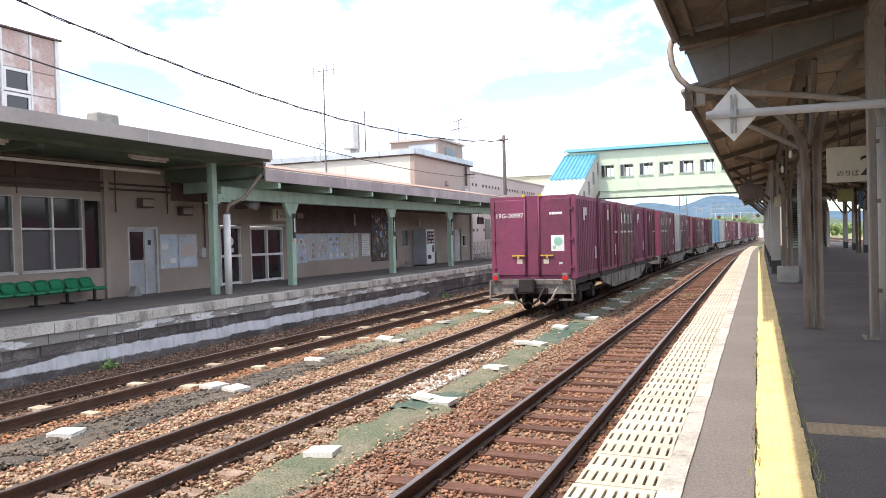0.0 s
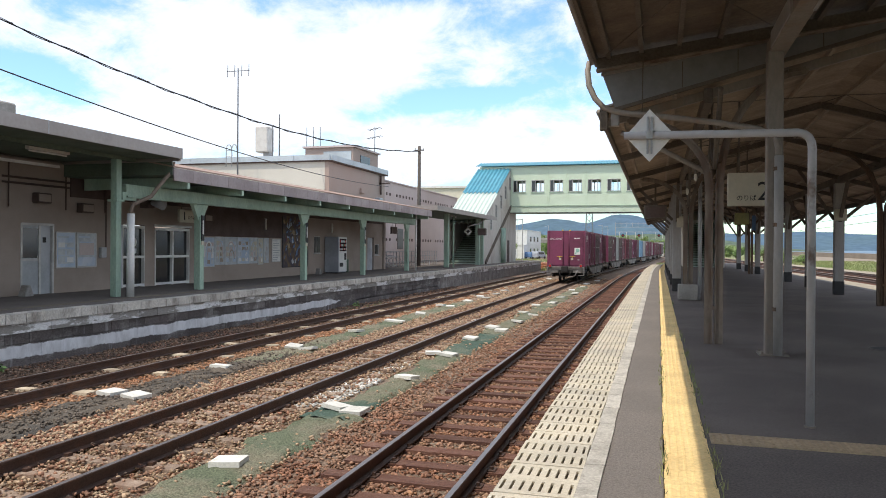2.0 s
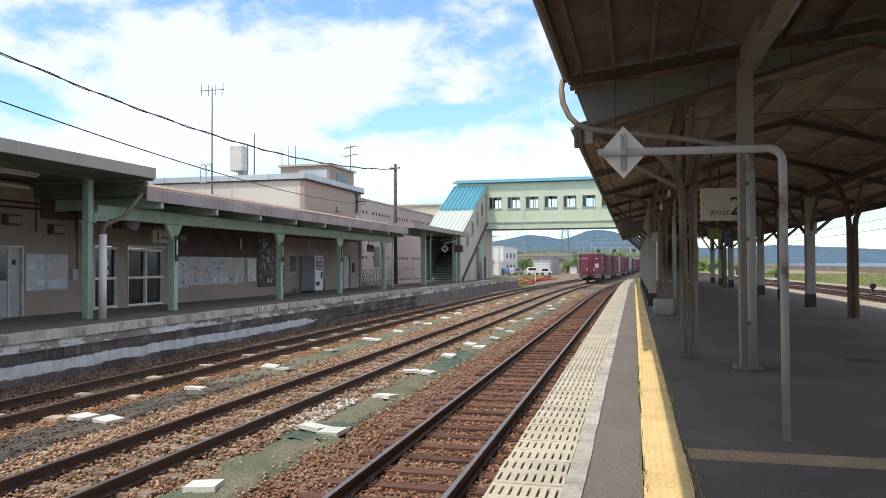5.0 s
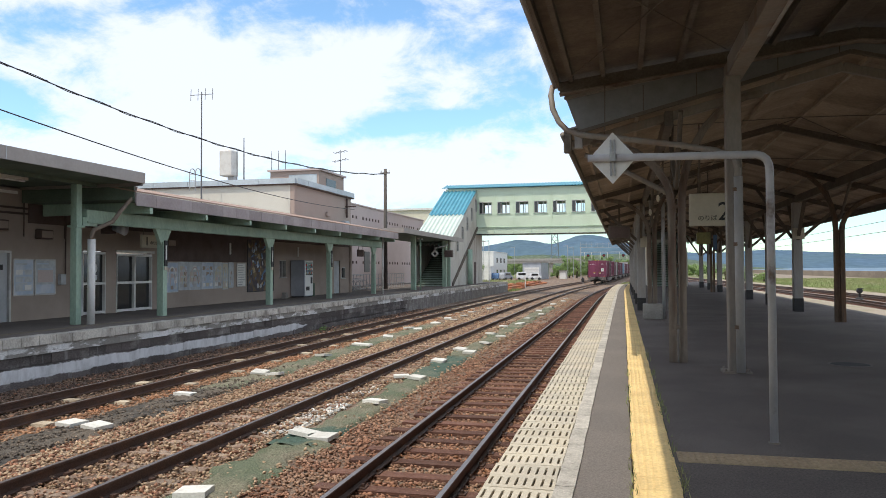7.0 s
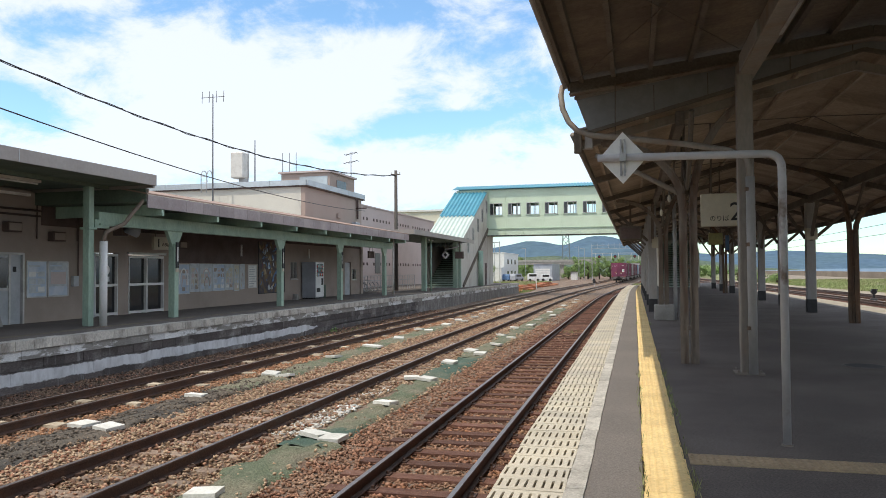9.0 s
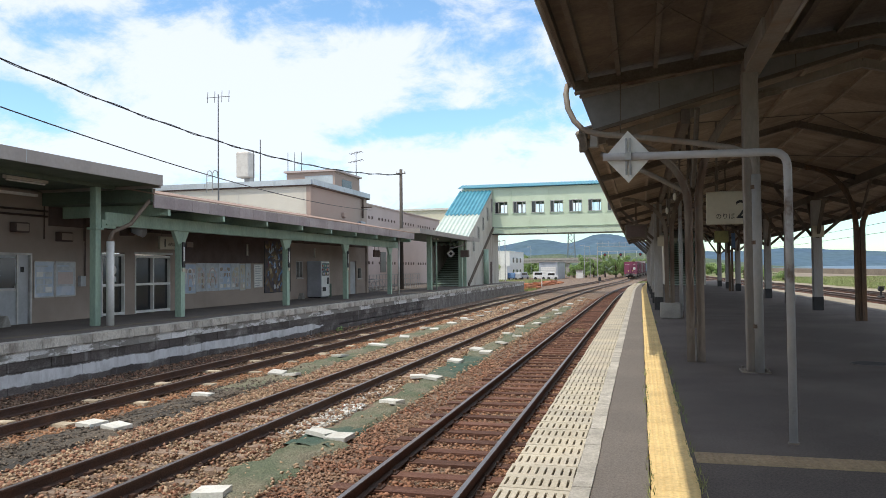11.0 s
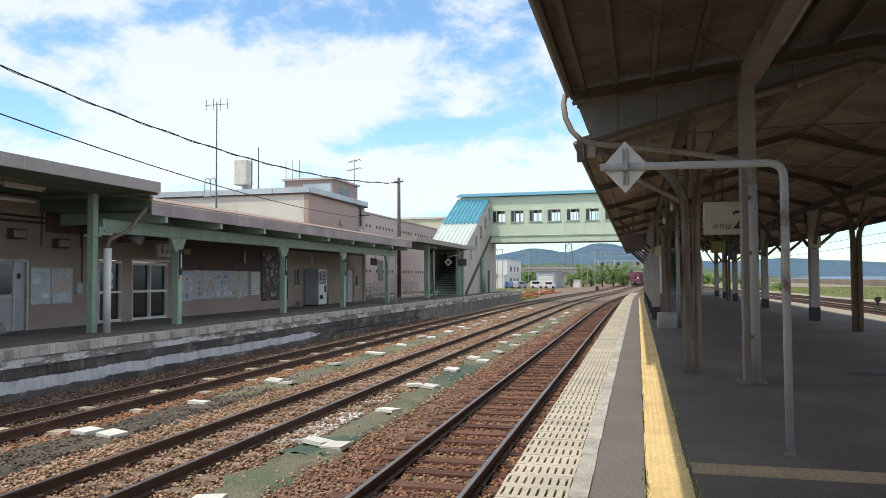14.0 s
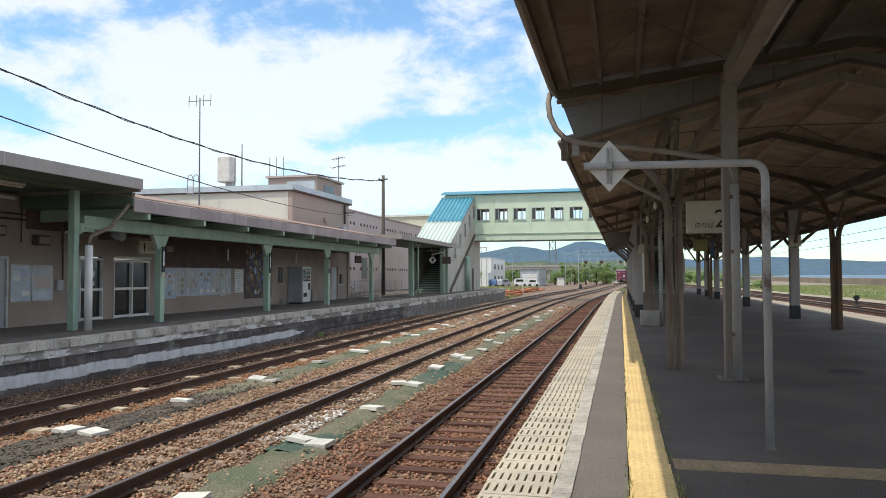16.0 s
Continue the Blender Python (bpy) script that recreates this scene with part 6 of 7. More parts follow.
part("shell", S().box(-22.95, -19.45, 46.0, 50.5, 0, 8.0), M_PINKWALL, ph)
part("cap", S().box(-23.1, -19.3, 45.85, 50.65, 8.0, 8.12), M_PINKPALE, ph)
part("window", S().box(-19.45, -19.42, 47.2, 48.9, 6.8, 7.6), M_GLASS_DARK, ph)
part("window", S().box(-21.6, -19.6, 45.97, 46.0, 7.1, 7.75), M_PARAPET, ph)
tk = thing("roof_tank", "white rectangular water tank on the roof", "tank", shape=S().box(-23.4, -22.55, 40.2, 41.0, 7.05, 8.6), material=M_WHITE_OLD, bev=.06)
part("tank_leg", S().box(-23.0, -22.6, 40.5, 40.9, 6.1, 7.05), M_GALV, tk)


def mast(name, label, x, y, z0, z1, bars=0, r=.03):
    m = thing(name, label, "antenna", shape=S().tube([(x, y, z0), (x, y, z1)], r, 6, r2=r * .6), material=M_MAST)
    if bars:
        s = S()
        s.tube([(x - .7, y, z1 - .15), (x + .7, y, z1 - .15)], .018, 5)
        for i in range(bars):
            xx = x - .65 + 1.3 * i / max(1, bars - 1)
            s.tube([(xx, y - .02, z1 - .45), (xx, y + .02, z1 + .18)], .016, 5)
        part("crossbar", s, M_MAST, m)
    return m


mast("antenna_mast", "tall thin mast with a yagi antenna on the roof", -22.0, 36.0, 3.95, 11.05, 4, .045)
mast("antenna_mast", "thin grey mast on the roof edge", -20.35, 37.6, 6.1, 8.75, 0, .04)
mast("antenna_mast", "thin whip antenna mast on the roof", -21.55, 39.0, 6.1, 8.4, 0, .03)
for x in (-22.95, -22.45, -21.95):
    mast("antenna_mast", "thin lightning rod on the penthouse", x, 46.2, 8.1, 9.45, 0, .025)
tv = mast("antenna_mast", "television antenna on a mast by the penthouse", -19.5, 50, 8.1, 9.95, 0, .03)
for z, l in ((9.8, .42), (9.2, .5)):
    s = S().tube([(-19.5 - l, 50.0, z - .06), (-19.5 + l, 50.0, z + .1)], .022, 5)
    for i in range(5):
        u = -l + 2 * l * i / 4
        s.tube([(-19.5 + u, 49.7, z + u * .15), (-19.5 + u, 50.3, z + u * .15)], .016, 5)
    part("yagi", s, M_MAST, tv)
ld = thing("roof_ladder", "white hooped ladder rails at the roof edge", "ladder")
for x in (-22.9, -22.55):
    part("rail", S().tube([(x, 36.3, 5.75), (x, 36.3, 6.75), (x, 36.42, 6.95), (x, 36.62, 7.0), (x, 36.8, 6.93), (x, 36.9, 6.4)], .025, 6), M_GALV, ld)
for z in (5.95, 6.3, 6.65):
    part("rung", S().tube([(-22.9, 36.3, z), (-22.55, 36.3, z)], .018, 5), M_GALV, ld)

lb = thing("long_building", "long pale pink rendered building with small openings", "building")
part("shell", S().box(-40, -22, 52, 82, 0, 6.9), M_PINKPALE, lb)
part("parapet", S().box(-40, -21.9, 51.9, 82.1, 6.9, 7.0), M_PINKPALE, lb)
lr = random.Random(3)
for z in (5.75, 1.9):
    for i in range(30):
        y = 56.5 + i * .85
        if i % 7 == 5:
            continue
        part("vent_opening", S().box(-22.0, -21.97, y, y + .28, z, z + .24), M_BROWN, lb)
for y in (54.0, 55.5):
    part("window", S().box(-22, -21.96, y, y + .9, 4.0, 5.0), M_GLASS_FROST, lb)
part("window", S().box(-22, -21.96, 62.0, 63.4, 1.2, 3.0), M_GLASS_FROST, lb)
yb = thing("yellow_building", "pale yellow flat-roofed building behind the station", "building")
part("shell", S().box(-38, -24.6, 96, 104, 0, 9.3), M_PALEYELLOW, yb)
part("roof_edge", S().box(-38.2, -24.4, 95.8, 104.2, 9.3, 9.55), M_WHITE, yb)
for y, x in ((50.2, -20.8), (51.6, -20.8)):
    ac = thing("air_conditioner", "white outdoor air-conditioner unit on a stand", "air conditioner", group="outdoor units", shape=S().box(x - .25, x + .15, y, y + .95, .55, 1.35), material=M_WHITE, bev=.02)
    part("fan_grille", S().tube([(x + .15, y + .4, .95), (x + .17, y + .4, .95)], .3, 14), M_VEND, ac)
    part("stand", S().box(x - .2, x - .1, y + .1, y + .2, 0, .55).box(x, x + .1, y + .7, y + .8, 0, .55), M_GALV, ac)
fc = thing("fence", "low dark steel railing behind the platform", "fence")
for i in range(22):
    y = 45.0 + i * .65
    part("post", S().box(-17.415, -17.385, y - .015, y + .015, 0, 1.1), M_GALV, fc)
for z in (.35, .75, 1.08):
    part("rail", S().bar((-17.4, 45, z), (-17.4, 58.8, z), .03, .04), M_GALV, fc)
bw = thing("bicycle_rack", "row of parked bicycles behind the railing", "bicycles", kind="stuff")
bs_ = S()
for i in range(5):
    y = 46.2 + i * .8
    for dx in (0, 1.05):
        c = [(-18.6 + dx + .32 * math.cos(a), y + .05 * math.sin(2 * a), .34 + .32 * math.sin(a)) for a in [k * math.pi / 7 for k in range(15)]]
        bs_.tube(c, .018, 4)
    bs_.tube([(-18.6, y, .34), (-18.2, y, .8), (-17.7, y, .75), (-17.55, y, .34)], .02, 4)
    bs_.tube([(-17.7, y - .25, 1.0), (-17.7, y + .25, 1.0)], .02, 4)
part("frame", bs_, M_GALV, bw)

# weathered building that stands further along the station forecourt
pb = thing("pink_panel_building", "weathered pink panel-clad building with white window frames", "building")
part("core", S().box(-44, -30.1, 4, 25.4, 0, 11.1), M_PINKPALE, pb)
for i in range(7):
    y1 = 25.40 - i * 2.80
    for z0, z1 in ((9.50, 11.12), (8.42, 9.45), (7.20, 8.37), (4.7, 7.15), (2.0, 4.65)):
        part("panel", S().box(-30.1, -30.04, y1 - 1.24, y1 - .03, z0, z1), M_PINKTILE, pb)
        if z0 > 9 or z0 < 6:
            part("panel", S().box(-30.1, -30.04, y1 - 2.67, y1 - 1.34, z0, z1), M_PINKTILE, pb)
    for z0, z1 in ((7.34, 8.31), (8.47, 9.41)):
        w = part("window", S().box(-30.1, -30.05, y1 - 2.66, y1 - 1.36, z0, z1), M_GLASS_DARK, pb)
        s = S()
        for a, b, c, d in ((y1 - 2.66, y1 - 2.54, z0 - .05, z1 + .05), (y1 - 1.47, y1 - 1.35, z0 - .05, z1 + .05), (y1 - 2.54, y1 - 1.47, z0 - .05, z0 + .08), (y1 - 2.54, y1 - 1.47, z1 - .08, z1 + .05)):
            s.box(-30.045, -29.99, a, b, c, d)
        part("window_frame", s, M_WHITE, w)
    for y in (y1 - 2.72, y1 - 1.29):
        part("mullion", S().box(-30.1, -29.98, y - .045, y + .045, 2, 11.1), M_WHITE, pb)
part("corner_trim", S().box(-30.12, -29.98, 25.4, 25.6, 0, 11.2), M_WHITE, pb)
part("roof_edge", S().box(-44, -29.88, 3.9, 25.7, 11.15, 11.21), M_BROWN, pb)
rv = thing("roof_vent_box", "weathered grey concrete box on the canopy roof", "roof vent", shape=S().box(-16.7, -16.25, 15.1, 15.85, 4.03, 5.1), material=M_CONCRETE, bev=.04)

# ---- power pole and wires ----
pp = thing("utility_pole", "dark weathered utility pole with a short crossarm", "utility pole", shape=S().tube([(-16.55, 51.25, 0), (-16.55, 51.25, 8.65)], .15, 12, r2=.11), material=M_WOODPOLE, smooth=True)
part("crossarm", S().bar((-16.9, 51.2, 8.35), (-16.2, 51.2, 8.35), .08, .08), M_WOODPOLE, pp)
part("insulator", S().tube([(-16.85, 51.2, 8.39), (-16.85, 51.2, 8.52)], .04, 8).tube([(-16.25, 51.2, 8.39), (-16.25, 51.2, 8.52)], .04, 8), M_WHITE, pp)


def wire(name, label, a, b, sag, r, knots=0):
    a, b = Vector(a), Vector(b)
    pts = [a.lerp(b, i / 40) - Vector((0, 0, sag * 4 * (i / 40) * (1 - i / 40))) for i in range(41)]
    w = thing(name, label, "cable", shape=S().tube(pts, r, 6), material=M_CABLE)
    if knots:
        s = S()
        tw = [p + Vector((.045 * math.cos(i * .35), 0, .045 * math.sin(i * .35))) for i, p in enumerate([a.lerp(b, i / 400) - Vector((0, 0, sag * 4 * (i / 400) * (1 - i / 400))) for i in range(401)])]
        s.tube(tw, r * .75, 4)
        for i in range(0, 400, 9):
            s.tube([tw[i] - Vector((0, .04, .0)), tw[i] + Vector((0, .04, .0))], r * 1.35, 5)
        part("lashing", s, M_CABLE, w)
    return w


wire("overhead_cable", "thick black lashed overhead cable", (-16.55, 51.2, 8.27), (-22.9, -14, 16.99), 4.22, .023, 1)
for z_ in (6.3, 7.6):
    wire("overhead_cable", "thin black overhead wire beyond the far tracks", (32, 20, z_), (32, 270, z_), .5, .03)
for y_ in (20, 270):
    thing("utility_pole", "grey concrete utility pole beyond the far tracks", "pole", shape=S().tube([(32, y_, -1.2), (32, y_, 8)], .14, 8, r2=.1), material=M_CONCRETE)
wire("overhead_cable", "thin black overhead wire above the canopies", (-16.4, 44.45, 5.2), (-12.6, -8, 7.42), 1.25, .017)

# ---- far yard ----
rp = thing("sleeper_stack", "stack of rust-brown old sleepers and rails beside the tracks", "stack")
rr_ = random.Random(6)
for row in range(2):
    for i in range(10):
        for k in range(4 - row):
            x, y = -15.9 + k * .95 + rr_.uniform(-.3, .3) + row * .4, 85.5 + i * 5.2 + rr_.uniform(-.6, .6)
            if rr_.random() < .22 * (row + 1):
                continue
            m_ = pose(x, y, -1.1 + row * .19, 0, 0, rr_.uniform(-3.5, 3.5))
            part("old_sleeper", S().box(-.36, .36, -2.4, 2.4, 0, .18, m_), M_RUSTPILE, rp)
ds = thing("dwarf_signal", "black round dwarf signal on a thin post between the tracks", "signal")
part("post", S().tube([(-5.75, 112, -1.05), (-5.75, 112, -.6)], .05, 8), M_GALV, ds)
part("head", S().extrude([(-5.92, -.6), (-5.58, -.6), (-5.52, -.25), (-5.62, .08), (-5.88, .08), (-5.98, -.25)], "y", 111.8, 112.1), M_INK, ds, bev=.05)
for x, y in ((17.55, 63),):
    d2 = thing("dwarf_signal", "black dwarf signal lamp beside the far tracks", "signal")
    part("post", S().box(x - .06, x + .06, y - .06, y + .06, -1.1, -.35), M_INK, d2)
    part("base", S().box(x - .28, x + .28, y - .2, y + .2, -1.12, -.9), M_INK, d2, bev=.1)
    part("head", S().tube([(x, y - .18, -.40), (x, y + .16, -.40)], .21, 12), M_INK, d2, bev=.05)
    part("hood", S().box(x - .2, x + .2, y - .34, y - .12, -.26, -.2), M_INK, d2)


def house(name, label, x0, x1, y0, y1, z1, material, windows=(), roof=M_ROOFGREY, over=.2):
    h = thing(name, label, "building")
    part("shell", S().box(x0, x1, y0, y1, -1.2, z1), material, h)
    part("roof", S().box(x0 - over, x1 + over, y0 - over, y1 + over, z1, z1 + .15), roof, h)
    for a, b, c, d in windows:
        part("window", S().box(a, b, y0 - .04, y0, c, d), M_GLASS_DARK, h)
    return h


wb = house("white_building", "white two-storey flat-roofed building beyond the yard", -35.2, -30.0, 176, 198, 5.5, M_WHITE, [], M_WHITE, .1)
for y in (180.5, 186, 191.5):
    for z in (.0, 2.9):
        part("window", S().box(-30.0, -29.95, y, y + 2.0, z, z + 1.2), M_GLASS_DARK, wb)
house("white_building", "low white annex in front of the white building", -33.0, -28.8, 165, 172, 1.9, M_WHITE, [(-32, -30.6, -.2, 1.0)], M_WHITE, .1)
sh = house("garage_shed", "grey-white corrugated garage shed beyond the yard", -22.5, -18.3, 172, 190, 2.85, M_VEND, [], M_FASCIA, .25)
part("shutter", S().box(-22.1, -18.7, 171.93, 172, -1.1, 1.7), M_WHITE, sh)
for i in range(7):
    part("shutter_rib", S().box(-22.1, -18.7, 171.91, 171.93, -.9 + i * .36, -.86 + i * .36), M_VEND, sh)
house("brick_house", "brown-walled house behind the white building", -43, -37.5, 180, 190, 3.6, M_BROWN)
rb = thing("road_bridge", "grey concrete viaduct on piers behind the yard", "viaduct")
part("deck", S().box(-60, -10, 214, 217, 2.9, 3.7), M_CONCRETE, rb)
part("parapet", S().box(-60, -10, 213.9, 214.0, 3.7, 4.3), M_CONCRETE, rb)
for i in range(7):
    part("pier", S().box(-58 + i * 7.5, -57 + i * 7.5, 214.5, 216.5, -1.2, 2.9), M_CONCRETE, rb)
house("far_house", "small white house among the bushes", -3.5, 1.5, 236, 243, 3.2, M_WHITE)
house("far_house", "small white shed beside a pole", -15.0, -13.4, 183, 185, .8, M_WHITE)


def car(x, y, rz, l, w, h, material, label, nose=.28):
    c = thing("parked_van", label, "van", group="parked vehicles", at=pose(x, y, -1.12, 0, 0, rz))
    prof = [(-l / 2, .35), (l / 2, .35), (l / 2, h * .5), (l / 2 - l * nose * .5, h * .58), (l / 2 - l * nose, h), (-l / 2 + .15, h), (-l / 2, h * .75)]
    part("body", S().extrude(prof, "y", -w / 2, w / 2), material, c, bev=.06)
    for k in (-1, 1):
        part("side_window", S().box(-l * .35, l * .2, k * w / 2 - .01, k * w / 2 + .01, h * .62, h * .9), M_GLASS_DARK, c)
        for e in (-.3, .3):
            part("wheel", S().tube([(l * e, k * (w / 2 - .1), .32), (l * e, k * (w / 2 + .02), .32)], .32, 12), M_INK, c)
    return c


car(-21.4, 164, 8, 2.9, 1.5, 1.8, M_VAN, "white parked van beside the shed")
car(-18.8, 166, 5, 2.6, 1.5, 1.6, M_VAN, "white parked van beside the shed")
car(-25.9, 168, 70, 4.2, 1.7, 1.7, M_VEND, "silver car parked by the white building")
car(-27.5, 168, 75, 4.0, 1.7, 1.6, M_INKBLUE, "blue car parked by the white building")

# signal gantry across the tracks
gt = thing("signal_gantry", "grey lattice signal gantry with two red signals over the tracks", "gantry")
GY = 178
for x in (-9.6, 10.8):
    part("leg", S().box(x - .08, x + .08, GY - .08, GY + .08, -1.2, 6.4), M_GALV, gt)
for z in (6.3, 7.1):
    part("truss_chord", S().bar((-9.8, GY, z), (11.0, GY, z), .08, .08), M_GALV, gt)
for i in range(17):
    x = -9.6 + i * 1.275
    part("truss_post", S().bar((x, GY, 6.3), (x, GY, 7.5), .06, .06), M_GALV, gt)
part("lower_beam", S().bar((-9.6, GY, 5.2), (10.8, GY, 5.2), .10, .12), M_GALV, gt)
for x in (-7.9, -4.3, 0.1, 3.9):
    sg_ = part("signal_cage", S().box(x - .85, x - .77, GY - .1, GY, 3.7, 5.2), M_WHITE_OLD, gt)
    part("cage_bar", S().box(x + .77, x + .85, GY - .1, GY, 3.7, 5.2), M_WHITE_OLD, sg_)
    part("signal_head", S().tube([(x, GY - .3, 4.4), (x, GY - .1, 4.4)], .36, 12), M_INK, sg_)
    part("signal_lens", S().tube([(x, GY - .34, 4.4), (x, GY - .3, 4.4)], .17, 10), glow("red_signal_light", (.22, .02, .02), .10), sg_)
# lattice pylon
py_ = thing("lattice_pylon", "tall grey steel lattice pylon behind the trees", "pylon")
s = S()
PX, PY = -72, 820
for a in (-1, 1):
    for b in (-1, 1):
        s.bar((PX + a * 4.6, PY + b * 4.6, -1), (PX + a * 2.2, PY + b * 2.2, 62), .42, .42)
for i in range(9):
    w0, w1 = 4.6 - 2.4 * i / 9, 4.6 - 2.4 * (i + 1) / 9
    z0, z1 = -1 + 63 * i / 9, -1 + 63 * (i + 1) / 9
    for b in (-1, 1):
        s.bar((PX - w0, PY + b * w0, z0), (PX + w1, PY + b * w1, z1), .26, .26)
        s.bar((PX + w0, PY + b * w0, z0), (PX - w1, PY + b * w1, z1), .26, .26)
part("lattice", s, M_PYLON, py_)
for x, y, h in ((-29.4, 160, 7.6), (-19.4, 110, 5.7), (-12.9, 182, 7.0), (-29, 205, 7.5), (-11.2, 176, 6.5)):
    p = thing("yard_pole", "thin grey lamp pole beyond the yard", "pole", group="yard poles", shape=S().tube([(x, y, -1.1), (x, y, h)], .075, 8, r2=.05), material=M_GALV)
    part("lamp_arm", S().bar((x - 1.0, y, h - .2), (x, y, h - .1), .07, .1), M_GALV, p)
for x, y in ((-12.6, 99), (-2.0, 186)):
    thing("marker_post", "short white marker post beside the track", "post", shape=S().tube([(x, y, -1.1), (x, y, .4)], .06, 8), material=M_WHITE_OLD)


# ---- trees, bushes, grass ----
def leaf_mass(n, blobs, seed, size):
    rng = np.random.default_rng(seed)
    b = np.array(blobs, float)
    pick = rng.integers(0, len(b), n)
    d = rng.normal(size=(n, 3))
    d /= np.linalg.norm(d, axis=1, keepdims=True)
    r = rng.uniform(.55, 1.08, (n, 1))
    c = b[pick, :3] + d * r * b[pick, 3:4]
    c[:, 2] = np.maximum(c[:, 2], -1.1)
    u = rng.normal(size=(n, 3))
    u /= np.linalg.norm(u, axis=1, keepdims=True)
    w = np.cross(d, u)
    w /= np.linalg.norm(w, axis=1, keepdims=True) + 1e-6
    sz = size * rng.uniform(.5, 1.4, (n, 1))
    v = np.stack([c + u * sz, c + w * sz * .6, c - u * sz, c - w * sz * .6], 1).reshape(-1, 3)
    s = S()
    s.v = [tuple(p) for p in v]
    s.f = [(4 * i, 4 * i + 1, 4 * i + 2, 4 * i + 3) for i in range(n)]
    s.m = [0] * n
    me = bpy.data.meshes.new("crown")
    me.from_pydata(s.v, [], s.f)
    me.materials.append(M_LEAF)
    return me


def tree(x, y, h, r, seed, label="leafy green tree beside the yard", n=8500):
    rng = random.Random(seed)
    t = thing("tree", label, "tree", group="trees")
    part("trunk", S().tube([(x, y, -1.2), (x + rng.uniform(-.2, .2), y, h * .5), (x, y, h * .8)], .22, 7, r2=.07), M_BARK, t)
    s = S()
    blobs = []
    for i in range(36):
        a = rng.uniform(0, 6.28)
        q = (x + math.cos(a) * r * rng.uniform(.2, 1.0), y + math.sin(a) * r * rng.uniform(.2, 1.0), -.6 + (h + .6) * rng.uniform(.1, 1.0))
        blobs.append((*q, r * rng.uniform(.12, .28)))
        if i < 6:
            part("limb", S().tube([(x, y, h * .3), q], .07, 5, r2=.02), M_BARK, t)
    c = new("crown", leaf_mass(n, blobs, seed, r * .036))
    c.parent = t
    return t


for i, (x, y, h, r) in enumerate([(-16.6, 196, 1.8, 2.0), (-13.8, 200, 4.2, 2.6), (-11.6, 196, 3.2, 2.6), (-8.6, 194, 4.4, 2.4), (-6.0, 196, 3.6, 2.6), (-3.6, 203, 2.6, 2.6), (-24.2, 188, 1.2, 1.8),
                                  (-31.2, 158, 4.4, 2.0), (-25.2, 200, 1.6, 2.2), (10, 215, 1.4, 3.2), (-19, 222, 2.2, 2.8), (-30, 224, 3.0, 3.4), (14, 230, 2.0, 3.8), (-5, 228, 4.6, 4), (2, 240, 3.6, 4), (22, 235, 1.8, 4),
                                  (-15, 232, 5.2, 3.2), (-36, 232, 5.6, 3.6)]):
    tree(x, y, h, r, 40 + i)
for i, (x, y, h, r) in enumerate([(23.5, 138, .3, 1.8), (21.5, 146, .6, 2.2), (20.2, 160, 1.2, 3.0)]):
    tree(x, y, h, r, 70 + i, "green bush growing beside the far tracks", 3600)


def grass(name, label, rects, seed, hmin, hmax):
    rng = np.random.default_rng(seed)
    pts = []
    for x0, x1, y0, y1, n in rects:
        pts.append(np.column_stack([rng.uniform(x0, x1, n), rng.uniform(y0, y1, n)]))
    p = np.concatenate(pts)
    n = len(p)
    a = rng.uniform(0, 6.28, n)
    far = .5 + p[:, 1] / 60
    w = .018 * far
    h = rng.uniform(hmin, hmax, n)
    lean = rng.uniform(-.25, .25, (n, 2))
    z0 = np.full(n, -1.16)
    v = np.stack([np.column_stack([p[:, 0] - np.cos(a) * w, p[:, 1] - np.sin(a) * w, z0]), np.column_stack([p[:, 0] + np.cos(a) * w, p[:, 1] + np.sin(a) * w, z0]),
                  np.column_stack([p[:, 0] + lean[:, 0], p[:, 1] + lean[:, 1], z0 + h])], 1).reshape(-1, 3)
    me = bpy.data.meshes.new(name)
    me.from_pydata(v.tolist(), [], [(3 * i, 3 * i + 1, 3 * i + 2) for i in range(n)])
    me.materials.append(M_BLADE)
    return tagged(new(name, me), label, "grass", kind="stuff")


grass("grass", "wild green grass beyond the far tracks", [(23, 32, 50, 90, 14000), (21.5, 54, 85, 180, 32000)], 9, .10, .36)
grass("grass", "grass and weeds along the yard's edge", [(-30, -17, 84, 160, 7000), (-13.4, -11.6, 82.5, 88, 400), (-.2, 5.0, 76, 130, 5000)], 10, .15, .45)
grass("grass", "weeds between the rails of the near track", [(-2.62, -2.2, 29, 30.2, 60), (-11.6, -11.0, 26, 30, 40), (-20, -17.6, 44.6, 58, 900)], 12, .12, .28)

for px_, py_2, n_ in ((-12.15, 11.3, 90), (-11.9, 28.5, 50)):
    tf = new("weed_tuft", leaf_mass(n_, [(px_, py_2, -.98, .14), (px_ + .08, py_2 + .1, -1.0, .11)], 5, .045))
    tagged(tf, "small green weed tuft at the foot of the platform wall", "weed", group="weed tufts")

# ---- sea and hills ----
thing("beach", "brown sandy strip before the sea", "beach", kind="structure", shape=S().box(34, 90, -600, 4000, -1.5, -1.12), material=M_SAND)
thing("sea_wall", "low brown weathered concrete sea wall beyond the grass", "wall", kind="structure", shape=S().box(56, 56.6, -200, 1500, -1.3, .45), material=M_SAND, bev=.03)
thing("sea", "calm blue sea to the horizon", "sea", kind="structure", shape=S().add([(58, -600, -1.1), (6000, -600, -1.1), (6000, 4900, -1.1), (58, 4900, -1.1)], [(0, 1, 2, 3)]), material=M_SEA)


